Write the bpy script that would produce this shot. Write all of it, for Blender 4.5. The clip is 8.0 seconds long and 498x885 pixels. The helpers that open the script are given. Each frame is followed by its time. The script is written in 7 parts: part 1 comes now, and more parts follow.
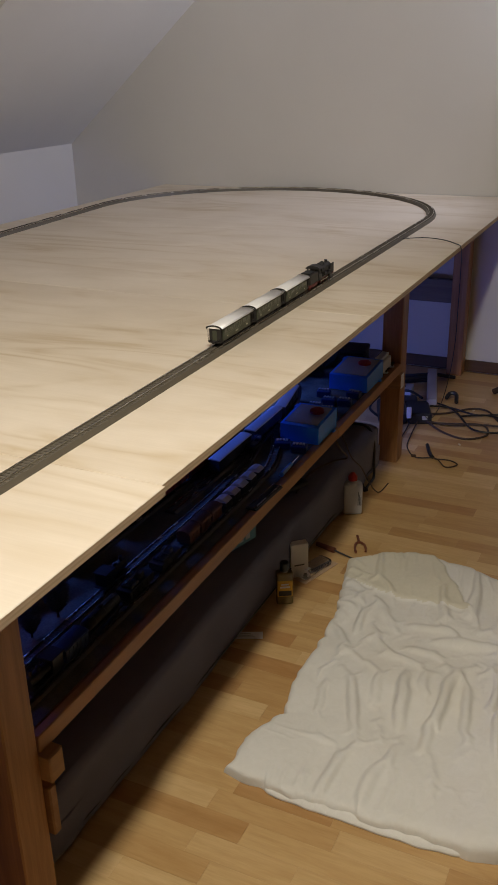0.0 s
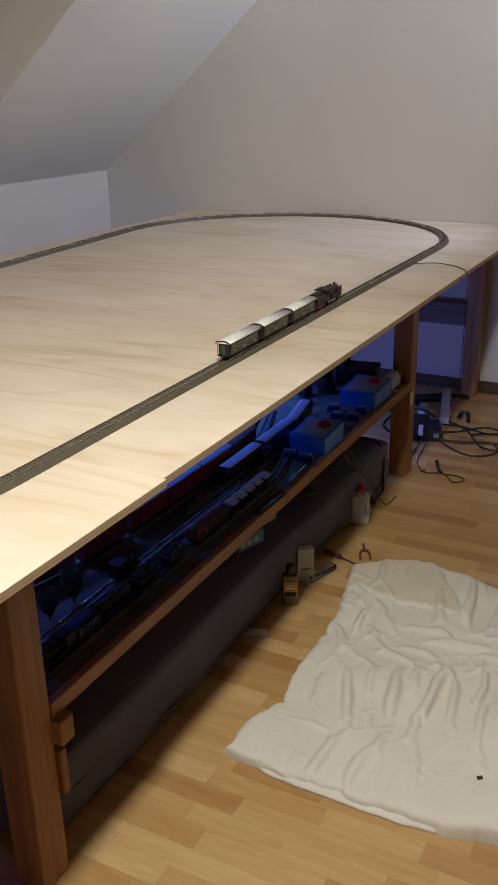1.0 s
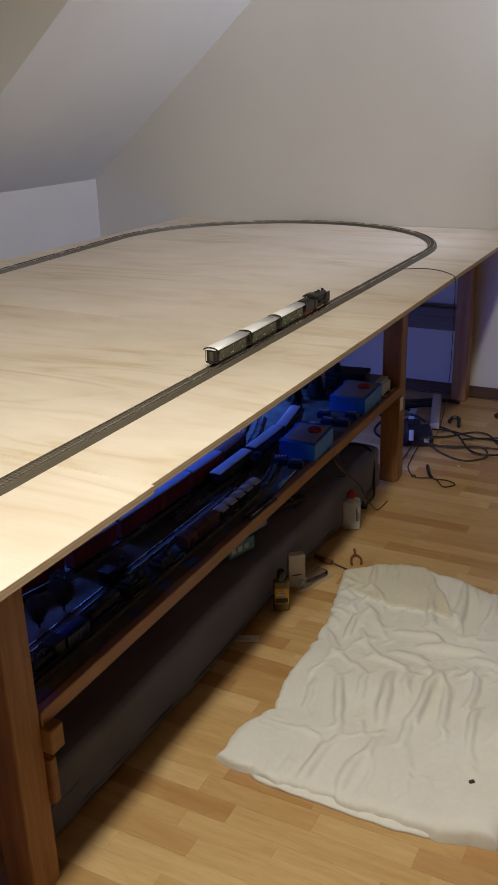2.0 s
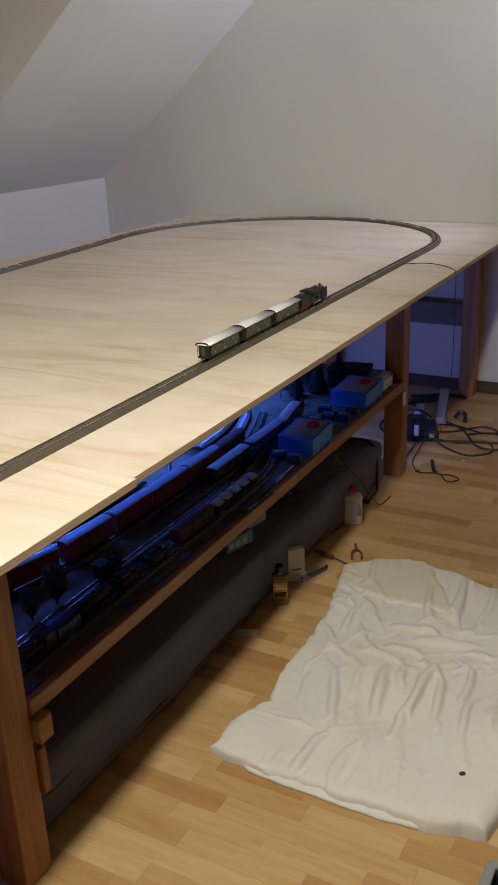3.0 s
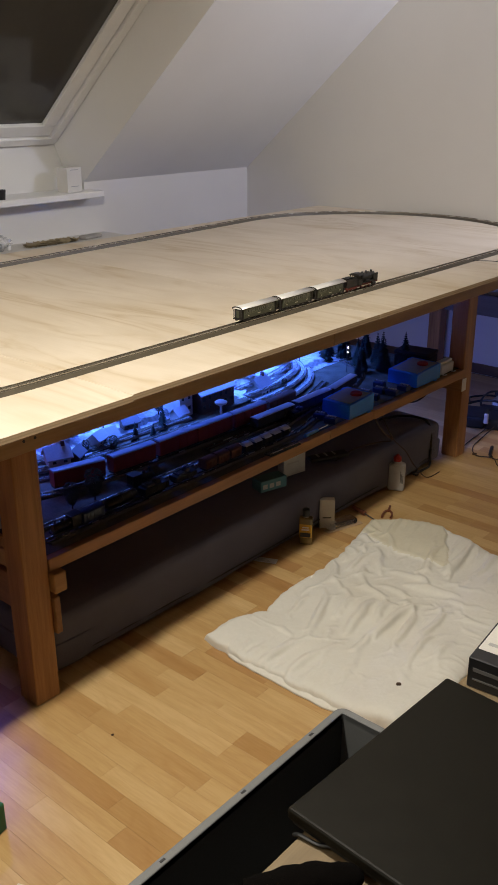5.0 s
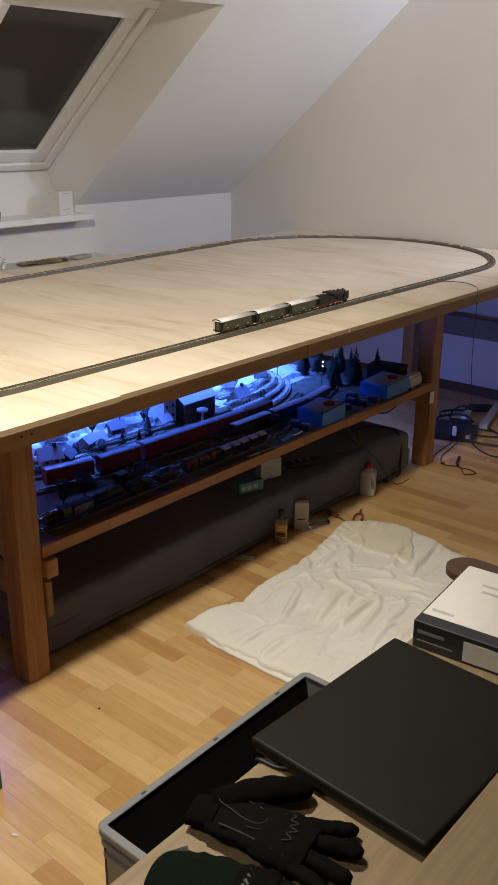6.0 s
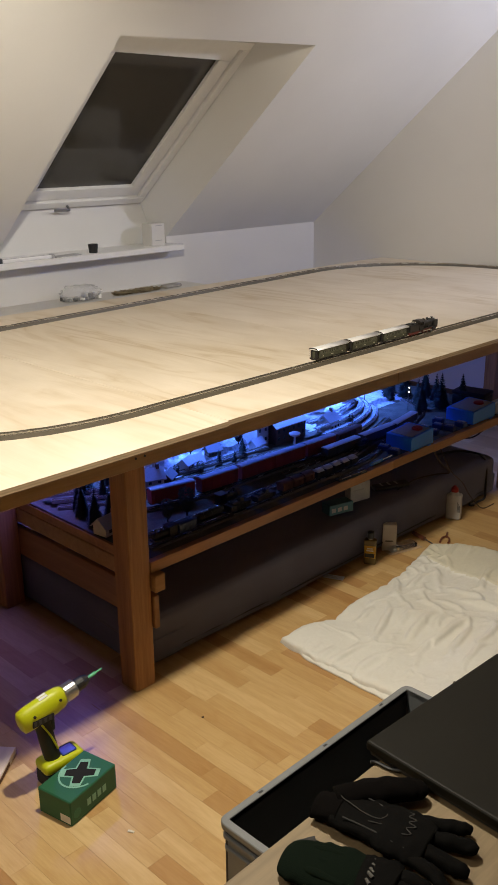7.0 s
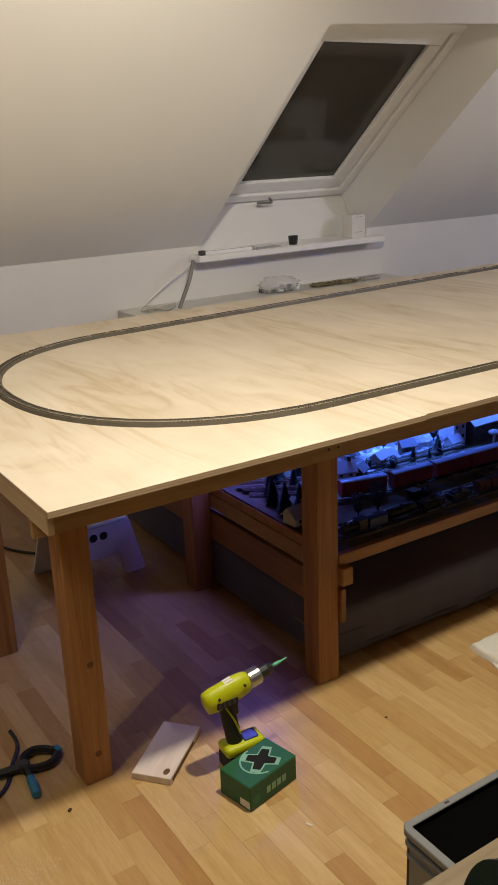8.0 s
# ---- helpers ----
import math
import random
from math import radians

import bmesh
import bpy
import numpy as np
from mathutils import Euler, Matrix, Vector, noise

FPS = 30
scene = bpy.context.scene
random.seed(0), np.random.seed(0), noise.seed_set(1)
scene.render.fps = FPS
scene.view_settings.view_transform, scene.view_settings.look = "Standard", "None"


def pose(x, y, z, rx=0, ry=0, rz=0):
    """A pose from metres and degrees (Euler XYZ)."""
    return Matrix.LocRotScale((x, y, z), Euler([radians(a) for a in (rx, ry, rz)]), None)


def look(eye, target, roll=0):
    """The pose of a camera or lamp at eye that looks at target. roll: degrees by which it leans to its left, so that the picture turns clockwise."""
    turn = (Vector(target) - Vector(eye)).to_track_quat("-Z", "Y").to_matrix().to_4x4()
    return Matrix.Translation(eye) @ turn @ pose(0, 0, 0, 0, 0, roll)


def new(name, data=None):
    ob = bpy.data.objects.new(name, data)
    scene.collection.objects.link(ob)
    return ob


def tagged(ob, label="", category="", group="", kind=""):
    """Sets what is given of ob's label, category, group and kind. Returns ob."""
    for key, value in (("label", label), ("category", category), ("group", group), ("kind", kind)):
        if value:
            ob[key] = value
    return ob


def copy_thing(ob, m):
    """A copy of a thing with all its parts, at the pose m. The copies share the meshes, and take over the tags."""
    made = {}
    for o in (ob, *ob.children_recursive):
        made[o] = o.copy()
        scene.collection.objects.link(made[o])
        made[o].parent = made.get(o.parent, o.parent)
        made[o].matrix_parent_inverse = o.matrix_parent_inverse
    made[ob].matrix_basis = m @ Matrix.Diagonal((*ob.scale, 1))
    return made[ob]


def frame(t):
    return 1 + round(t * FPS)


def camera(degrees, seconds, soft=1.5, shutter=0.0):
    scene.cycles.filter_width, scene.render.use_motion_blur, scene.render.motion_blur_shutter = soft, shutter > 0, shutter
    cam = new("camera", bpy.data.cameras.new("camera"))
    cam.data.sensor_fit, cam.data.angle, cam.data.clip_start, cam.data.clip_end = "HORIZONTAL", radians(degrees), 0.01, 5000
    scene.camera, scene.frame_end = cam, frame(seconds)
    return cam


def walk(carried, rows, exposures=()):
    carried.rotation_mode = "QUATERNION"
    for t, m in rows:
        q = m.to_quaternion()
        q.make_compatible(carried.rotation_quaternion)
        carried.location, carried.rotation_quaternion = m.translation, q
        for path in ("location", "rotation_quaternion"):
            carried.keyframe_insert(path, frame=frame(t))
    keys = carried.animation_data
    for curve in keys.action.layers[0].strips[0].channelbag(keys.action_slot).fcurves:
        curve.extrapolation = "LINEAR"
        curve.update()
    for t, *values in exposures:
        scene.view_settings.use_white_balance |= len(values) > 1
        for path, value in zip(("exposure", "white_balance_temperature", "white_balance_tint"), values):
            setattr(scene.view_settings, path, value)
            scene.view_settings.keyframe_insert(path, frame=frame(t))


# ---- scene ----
cam = camera(31.5, 8.0, soft=1.6)
PATH = [
    (0, (0.901, -0.962, 1.55), (0.105, 0.695, 0.761), -1.3),
    (0.5, (1.0, -1.054, 1.573), (0.14, 0.579, 0.803), -0.9),
    (1, (1.051, -1.099, 1.584), (0.18, 0.541, 0.843), -1.1),
    (1.5, (1.059, -1.102, 1.583), (0.201, 0.554, 0.86), -1.4),
    (3, (1.138, -1.078, 1.576), (0.236, 0.552, 0.847), -2.3),
    (3.5, (1.342, -1.095, 1.598), (0.351, 0.49, 0.887), -1.3),
    (4, (1.437, -1.169, 1.6), (0.426, 0.4, 0.883), -1.3),
    (4.5, (1.598, -1.269, 1.635), (0.553, 0.266, 0.892), -0.7),
    (5, (1.795, -1.232, 1.615), (0.576, 0.171, 0.878), -0.2),
    (6.5, (1.992, -1.51, 1.658), (0.786, -0.06, 0.993), 0.7),
    (7, (1.992, -1.564, 1.682), (0.659, -0.217, 1.043), -0.6),
    (7.5, (1.957, -1.589, 1.68), (0.468, -0.418, 1.037), -0.7),
    (8, (1.954, -1.553, 1.658), (0.354, -0.537, 1.019), -2.3),
]
walk(cam, [(t, look(eye, target, roll)) for t, eye, target, roll in PATH], [(0.0, -0.12, 6550, 14), (1.0, 0.07, 6400, 13), (3.0, 0.10, 6400, 12), (3.5, 0.06, 6400, 13), (4.0, 0.26, 6450, 13), (5.0, 0.25, 6600, 13), (6.5, 0.43, 6700, 13), (7.2, 0.26, 6850, 12), (8.0, 0.15, 7000, 13)])

# ---- world and lamps ----
world = bpy.data.worlds.new("night_sky")
scene.world = world
world.use_nodes = True
world.node_tree.nodes["Background"].inputs[0].default_value = (0.010, 0.012, 0.020, 1)
world.node_tree.nodes["Background"].inputs[1].default_value = 0.3
scene.view_settings.exposure = 0.0


def lamp(name, kind, m, power, colour, size=0.1, size_y=None):
    data = bpy.data.lights.new(name, kind)
    data.energy, data.color = power, colour
    if kind == "AREA":
        data.size = size
        if size_y:
            data.shape, data.size_y = "RECTANGLE", size_y
    else:
        data.shadow_soft_size = size
    ob = new(name, data)
    ob.matrix_basis = m
    return ob


WARM = (1.0, 0.965, 0.84)
COOL = (0.70, 0.765, 1.0)


def spot(name, eye, target, power, colour, half, blend=0.5, size=0.04):
    ob = lamp(name, "SPOT", look(eye, target), power, colour, size)
    ob.data.spot_size, ob.data.spot_blend = math.radians(2 * half), blend
    return ob


# unseen ceiling rail heads: two over the table's end, one over its middle
spot("unseen_ceiling_spot", (0.56, -1.90, 2.40), (0.60, -0.60, 0.0), 22, WARM, 60, 0.7, 0.01)
spot("unseen_ceiling_spot", (0.58, -1.70, 2.40), (0.60, -0.50, 0.0), 13, WARM, 60, 0.7, 0.01)
spot("unseen_ceiling_spot", (0.54, -0.25, 2.44), (-0.50, -0.72, 0.9), 128, WARM, 76, 0.45, 0.05)
# added head, turned to the gable to brighten it; no such lamp is known
spot("unseen_ceiling_spot", (0.62, -0.05, 2.44), (0.30, 3.40, 1.85), 100, WARM, 46, 0.7, 0.05)
cool = lamp("cool_wall_spot", "SPOT", look((0.80, 3.56, 2.32), (-1.6, 2.85, 1.45)), 80, COOL, 0.04)
cool.data.spot_size, cool.data.spot_blend = math.radians(100), 0.6
BLUE = (0.055, 0.165, 1.0)
lamp("led_strip_light", "AREA", pose(-0.68, 1.23, 0.880, 0, 3, 0), 26.0, BLUE, 0.03, 1.66).data.spread = math.radians(126)
# its dimmer, more violet end
lamp("led_strip_light", "AREA", pose(-0.68, 0.12, 0.845, -24, 0, 0), 1.9, (0.17, 0.15, 1.0), 0.03, 0.18).data.spread = math.radians(145)
# second strip added unseen behind the shelf, turned down to light the gable blue
lamp("led_strip_light", "AREA", pose(-0.60, 2.375, 0.33, 62, 0, 0), 3.0, (0.17, 0.26, 1.0), 1.0, 0.02)

# ---- mesh helpers ----
def rng(seed):
    return random.Random(seed)


def mesh_object(name, bm, material, smooth=False):
    data = bpy.data.meshes.new(name)
    bm.normal_update()
    bm.to_mesh(data)
    bm.free()
    data.materials.append(material)
    if smooth:
        data.polygons.foreach_set("use_smooth", [True] * len(data.polygons))
    return new(name, data)


def part(name, bm, material, parent, label="", smooth=False):
    """One mesh object under a thing or a part, built in its parent's coordinates."""
    ob = mesh_object(name, bm, material, smooth)
    ob.parent = parent
    if label:
        ob["label"] = label
    return ob


def thing(name, m, label, category, group="", kind=""):
    """An Empty at a thing's base, to carry its parts."""
    ob = new(name)
    ob.empty_display_size = 0.05
    ob.matrix_basis = m
    return tagged(ob, label, category, group, kind)


def single(name, bm, material, m, label, category, group="", kind="", smooth=False):
    """A thing of one mesh."""
    ob = mesh_object(name, bm, material, smooth)
    ob.matrix_basis = m
    return tagged(ob, label, category, group, kind)


def bm_new():
    return bmesh.new()


def add_box(bm, x0, x1, y0, y1, z0, z1, bevel=0.0, segments=1, m=None):
    made = bmesh.ops.create_cube(bm, size=1.0)["verts"]
    place = Matrix.Translation(((x0 + x1) / 2, (y0 + y1) / 2, (z0 + z1) / 2)) @ Matrix.Diagonal((abs(x1 - x0), abs(y1 - y0), abs(z1 - z0), 1))
    bmesh.ops.transform(bm, matrix=place, verts=made)
    if bevel:
        edges = list({e for v in made for e in v.link_edges})
        got = bmesh.ops.bevel(bm, geom=edges, offset=bevel, segments=segments, affect="EDGES", profile=0.5)
        made = list({v for f in got["faces"] for v in f.verts} | {v for v in made if v.is_valid})
    if m is not None:
        bmesh.ops.transform(bm, matrix=m, verts=made)
    return made


def box(x0, x1, y0, y1, z0, z1, bevel=0.0, segments=1, m=None):
    bm = bm_new()
    add_box(bm, x0, x1, y0, y1, z0, z1, bevel, segments, m)
    return bm


def add_rod(bm, a, b, r, r2=None, seg=12, caps=True):
    a, b = Vector(a), Vector(b)
    made = bmesh.ops.create_cone(bm, cap_ends=caps, segments=seg, radius1=r, radius2=r if r2 is None else r2, depth=(b - a).length)["verts"]
    turn = (b - a).to_track_quat("Z", "Y").to_matrix().to_4x4()
    bmesh.ops.transform(bm, matrix=Matrix.Translation((a + b) / 2) @ turn, verts=made)
    return made


def rod(a, b, r, r2=None, seg=12):
    bm = bm_new()
    add_rod(bm, a, b, r, r2, seg)
    return bm


def add_lathe(bm, profile, seg=20, centre=(0, 0, 0)):
    """A turned body from (radius, height) pairs."""
    rings = []
    for r, z in profile:
        rings.append([bm.verts.new((centre[0] + r * math.cos(2 * math.pi * k / seg), centre[1] + r * math.sin(2 * math.pi * k / seg), centre[2] + z)) for k in range(seg)])
    for low, high in zip(rings, rings[1:]):
        for k in range(seg):
            bm.faces.new((low[k], low[(k + 1) % seg], high[(k + 1) % seg], high[k]))
    bm.faces.new(rings[-1])
    bm.faces.new(rings[0][::-1])


def lathe(profile, seg=20):
    bm = bm_new()
    add_lathe(bm, profile, seg)
    return bm


def add_sweep(bm, path, section, closed=False, cap=True, up=(0, 0, 1)):
    """Sweeps a closed section of (across, up) pairs along a path that lies roughly flat."""
    pts = [Vector(p) for p in path]
    rings = []
    for n, p in enumerate(pts):
        a = pts[n - 1] if n or closed else p
        b = pts[(n + 1) % len(pts)] if n + 1 < len(pts) or closed else p
        along = (b - a).normalized()
        side = along.cross(Vector(up)).normalized()
        high = side.cross(along)
        rings.append([bm.verts.new(p + side * u + high * v) for u, v in section])
    count = len(section)
    for n in range(len(rings) if closed else len(rings) - 1):
        one, two = rings[n], rings[(n + 1) % len(rings)]
        for k in range(count):
            bm.faces.new((one[k], two[k], two[(k + 1) % count], one[(k + 1) % count]))
    if cap and not closed:
        bm.faces.new(rings[0])
        bm.faces.new(rings[-1][::-1])


def sweep(path, section, closed=False):
    bm = bm_new()
    add_sweep(bm, path, section, closed)
    bmesh.ops.recalc_face_normals(bm, faces=bm.faces)
    return bm


def smooth_path(points, steps=8, closed=False):
    """A Catmull-Rom line through points."""
    pts = [Vector(p) for p in points]
    count, out = len(pts), []
    for n in range(count if closed else count - 1):
        p0 = pts[n - 1] if n or closed else pts[0]
        p1, p2 = pts[n], pts[(n + 1) % count]
        p3 = pts[(n + 2) % count] if n + 2 < count or closed else pts[-1]
        for k in range(steps):
            t = k / steps
            out.append(0.5 * (2 * p1 + (p2 - p0) * t + (2 * p0 - 5 * p1 + 4 * p2 - p3) * t**2 + (3 * p1 - p0 - 3 * p2 + p3) * t**3))
    if not closed:
        out.append(pts[-1])
    return out


def ring(r, seg=8):
    return [(r * math.cos(2 * math.pi * k / seg), r * math.sin(2 * math.pi * k / seg)) for k in range(seg)]


def cord(points, r, steps=8, seg=7):
    return sweep(smooth_path(points, steps), ring(r, seg))


def add_prism(bm, outline, axis, a, b, m=None):
    """An outline of pairs, pushed along an axis from a to b."""
    def at(u, v, w):
        return {"x": (w, u, v), "y": (u, w, v), "z": (u, v, w)}[axis]
    low = [bm.verts.new(at(u, v, a)) for u, v in outline]
    high = [bm.verts.new(at(u, v, b)) for u, v in outline]
    count = len(outline)
    faces = [bm.faces.new(low), bm.faces.new(high[::-1])]
    for k in range(count):
        faces.append(bm.faces.new((low[k], high[k], high[(k + 1) % count], low[(k + 1) % count])))
    bmesh.ops.recalc_face_normals(bm, faces=faces)
    if m is not None:
        bmesh.ops.transform(bm, matrix=m, verts=low + high)
    return low + high


def prism(outline, axis, a, b, m=None):
    bm = bm_new()
    add_prism(bm, outline, axis, a, b, m)
    return bm


# ---- materials ----
class Nodes:
    """A short way to wire a node material."""

    def __init__(self, name, roughness=0.6, metallic=0.0):
        self.material = bpy.data.materials.new(name)
        self.material.use_nodes = True
        self.tree = self.material.node_tree
        self.bsdf = self.tree.nodes["Principled BSDF"]
        self.bsdf.inputs["Roughness"].default_value = roughness
        self.bsdf.inputs["Metallic"].default_value = metallic
        self.where = self.node("ShaderNodeTexCoord").outputs["Object"]

    def node(self, kind):
        return self.tree.nodes.new(kind)

    def link(self, a, b):
        self.tree.links.new(a, b)

    def scaled(self, scale, turn=(0, 0, 0), shift=None):
        node = self.node("ShaderNodeMapping")
        node.inputs["Scale"].default_value = scale
        node.inputs["Rotation"].default_value = turn
        self.link(self.where, node.inputs["Vector"])
        if shift is not None:
            self.link(shift, node.inputs["Location"])
        return node.outputs[0]

    def noise(self, vector, scale, detail=4.0, rough=0.55, distort=0.0):
        node = self.node("ShaderNodeTexNoise")
        node.inputs["Scale"].default_value = scale
        node.inputs["Detail"].default_value = detail
        node.inputs["Roughness"].default_value = rough
        node.inputs["Distortion"].default_value = distort
        self.link(vector, node.inputs["Vector"])
        return node.outputs["Fac"]

    def ramp(self, fac, stops):
        node = self.node("ShaderNodeValToRGB")
        while len(node.color_ramp.elements) < len(stops):
            node.color_ramp.elements.new(0.5)
        for element, (at, colour) in zip(node.color_ramp.elements, stops):
            element.position = at
            element.color = (*colour, 1) if len(colour) == 3 else colour
        self.link(fac, node.inputs["Fac"])
        return node.outputs["Color"]

    def mix(self, fac, a, b, blend="MIX"):
        node = self.node("ShaderNodeMix")
        node.data_type, node.blend_type = "RGBA", blend
        if isinstance(fac, float):
            node.inputs[0].default_value = fac
        else:
            self.link(fac, node.inputs[0])
        for value, slot in ((a, node.inputs[6]), (b, node.inputs[7])):
            if isinstance(value, tuple):
                slot.default_value = (*value, 1)
            else:
                self.link(value, slot)
        return node.outputs[2]

    def math(self, op, a, b=0.0):
        node = self.node("ShaderNodeMath")
        node.operation = op
        for value, slot in ((a, node.inputs[0]), (b, node.inputs[1])):
            if isinstance(value, (int, float)):
                slot.default_value = value
            else:
                self.link(value, slot)
        return node.outputs[0]

    def colour(self, value):
        if isinstance(value, tuple):
            self.bsdf.inputs["Base Color"].default_value = (*value, 1)
        else:
            self.link(value, self.bsdf.inputs["Base Color"])

    def rough(self, fac, low, high):
        node = self.node("ShaderNodeMapRange")
        node.inputs["To Min"].default_value, node.inputs["To Max"].default_value = low, high
        self.link(fac, node.inputs["Value"])
        self.link(node.outputs[0], self.bsdf.inputs["Roughness"])

    def bump(self, height, strength, distance):
        node = self.node("ShaderNodeBump")
        node.inputs["Strength"].default_value, node.inputs["Distance"].default_value = strength, distance
        self.link(height, node.inputs["Height"])
        self.link(node.outputs[0], self.bsdf.inputs["Normal"])


def plain(name, colour, roughness=0.5, metallic=0.0, vary=0.15, scale=40.0, bump=0.1):
    """Paint, plastic or metal: one colour with faint dirt and a fine grain."""
    n = Nodes(name, roughness, metallic)
    fine, large = n.noise(n.where, scale * 6, 3.0), n.noise(n.where, scale * 0.4, 4.0)
    dark = tuple(c * (1 - vary) for c in colour)
    light = tuple(min(1.0, c * (1 + vary)) for c in colour)
    n.colour(n.ramp(n.mix(0.5, fine, large), [(0.3, dark), (0.7, light)]))
    n.rough(large, max(0.03, roughness - 0.08), min(1.0, roughness + 0.1))
    if bump:
        n.bump(fine, bump, 0.0004)
    return n.material


def wood(name, dark, light, along="x", roughness=0.55, scale=1.0, rings=True):
    """Sawn wood whose grain runs along one axis; each object differs."""
    n = Nodes(name, roughness)
    info = n.node("ShaderNodeObjectInfo")
    shift = n.node("ShaderNodeCombineXYZ")
    for slot in range(3):
        n.link(n.math("MULTIPLY", info.outputs["Random"], 13.7 + 5 * slot), shift.inputs[slot])
    stretch = {"x": (0.06, 1, 1), "y": (1, 0.06, 1), "z": (1, 1, 0.06)}[along]
    v = n.scaled(stretch, shift=shift.outputs[0])
    broad, fine = n.noise(v, 22 * scale, 3.0, 0.5, 1.2), n.noise(v, 170 * scale, 5.0, 0.7)
    mixed = n.mix(0.4, broad, fine)
    middle = tuple((a + b) / 2 for a, b in zip(dark, light))
    n.colour(n.ramp(mixed, [(0.32, dark), (0.5, middle), (0.66, light)]))
    n.rough(fine, roughness - 0.1, roughness + 0.12)
    n.bump(fine, 0.25, 0.0006)
    return n.material


def wall_paint(name, colour):
    """Matt emulsion over fine roughcast."""
    n = Nodes(name, 0.92)
    grain, patch = n.noise(n.where, 220, 3.0, 0.6), n.noise(n.where, 1.4, 3.0)
    dark = tuple(c * 0.93 for c in colour)
    n.colour(n.ramp(n.mix(0.25, patch, grain), [(0.3, dark), (0.7, colour)]))
    n.bump(grain, 0.18, 0.001)
    return n.material


def plywood_face():
    """Rotary-cut softwood veneer: broad wavering flame grain along x, each sheet different."""
    n = Nodes("plywood_veneer", 0.62)
    info = n.node("ShaderNodeObjectInfo")
    shift = n.node("ShaderNodeCombineXYZ")
    for slot in range(3):
        n.link(n.math("MULTIPLY", info.outputs["Random"], 7.3 + 3 * slot), shift.inputs[slot])
    v = n.scaled((0.55, 2.3, 1), shift=shift.outputs[0])
    warp = n.noise(v, 1.5, 4.0, 0.5, 0.8)
    bands = n.math("PINGPONG", n.math("MULTIPLY", warp, 15.0), 1.0)
    flame = n.math("POWER", bands, 1.9)
    broad = n.math("POWER", n.math("PINGPONG", n.math("MULTIPLY", warp, 5.0), 1.0), 2.0)
    where = n.noise(n.scaled((0.6, 2.2, 1), shift=shift.outputs[0]), 2.1, 3.0)
    amount = n.math("SUBTRACT", n.math("MULTIPLY", where, 4.2), 1.60)
    amount.node.use_clamp = True
    streak = n.noise(n.scaled((0.045, 1, 1), shift=shift.outputs[0]), 26, 4.0, 0.6, 0.6)
    ragged = n.math("SUBTRACT", n.math("MULTIPLY", streak, 2.6), 0.55)
    ragged.node.use_clamp = True
    mask = n.math("MULTIPLY", n.math("ADD", flame, n.math("MULTIPLY", broad, 0.4)), n.math("MULTIPLY", amount, ragged))
    mask.node.use_clamp = True
    fibre = n.noise(n.scaled((0.03, 1, 1), shift=shift.outputs[0]), 260, 4.0, 0.7)
    blotch = n.noise(n.scaled((0.7, 1, 1), shift=shift.outputs[0]), 5.0, 4.0)
    pale = n.ramp(n.mix(0.35, blotch, fibre), [(0.3, (0.60, 0.515, 0.40)), (0.7, (0.715, 0.632, 0.515))])
    n.colour(n.mix(mask, pale, (0.54, 0.435, 0.295)))
    n.rough(fibre, 0.5, 0.7)
    n.bump(fibre, 0.12, 0.0005)
    return n.material


def plywood_edge():
    """The sawn edge with its plies one above another."""
    n = Nodes("plywood_edge", 0.75)
    parts = n.node("ShaderNodeSeparateXYZ")
    n.link(n.where, parts.inputs[0])
    ply = n.math("FRACT", n.math("MULTIPLY", parts.outputs[2], 1 / 0.0072))
    grain = n.noise(n.scaled((0.2, 0.2, 1)), 160, 4.0)
    tone = n.ramp(ply, [(0.0, (0.55, 0.40, 0.25)), (0.45, (0.50, 0.36, 0.22)), (0.55, (0.40, 0.27, 0.155)), (1.0, (0.44, 0.30, 0.18))])
    n.colour(n.mix(n.math("MULTIPLY", grain, 0.6), tone, (0.62, 0.47, 0.31)))
    n.bump(grain, 0.4, 0.001)
    return n.material


def laminate(name, by_island):
    """Strip beech laminate; the tone changes from strip to strip."""
    n = Nodes(name, 0.34)
    if by_island:
        chance = n.node("ShaderNodeNewGeometry").outputs["Random Per Island"]
    else:
        chance = n.node("ShaderNodeObjectInfo").outputs["Random"]
    shift = n.node("ShaderNodeCombineXYZ")
    for slot in range(3):
        n.link(n.math("MULTIPLY", chance, 9.1 + 4 * slot), shift.inputs[slot])
    v = n.scaled((0.09, 1, 1), shift=shift.outputs[0])
    broad, fine = n.noise(v, 26, 3.0, 0.55, 0.9), n.noise(v, 190, 4.0, 0.65)
    swirl = n.noise(n.scaled((0.30, 1, 1), shift=shift.outputs[0]), 9, 2.0, 0.5, 0.6)
    arch = n.math("POWER", n.math("PINGPONG", n.math("MULTIPLY", swirl, 9.0), 1.0), 3.0)
    tone = n.ramp(chance, [(0.0, (0.46, 0.256, 0.100)), (0.12, (0.50, 0.302, 0.120)), (0.35, (0.565, 0.366, 0.156)), (0.7, (0.60, 0.402, 0.180)), (1.0, (0.66, 0.464, 0.226))])
    grain = n.ramp(n.mix(0.45, broad, fine), [(0.3, (0.74, 0.64, 0.52)), (0.60, (1.0, 1.0, 1.0))])
    figured = n.mix(n.math("MULTIPLY", arch, 0.30), grain, (0.72, 0.58, 0.42))
    n.colour(n.mix(0.75, tone, figured, "MULTIPLY"))
    n.rough(broad, 0.24, 0.38)
    n.bump(fine, 0.05, 0.0004)
    return n.material


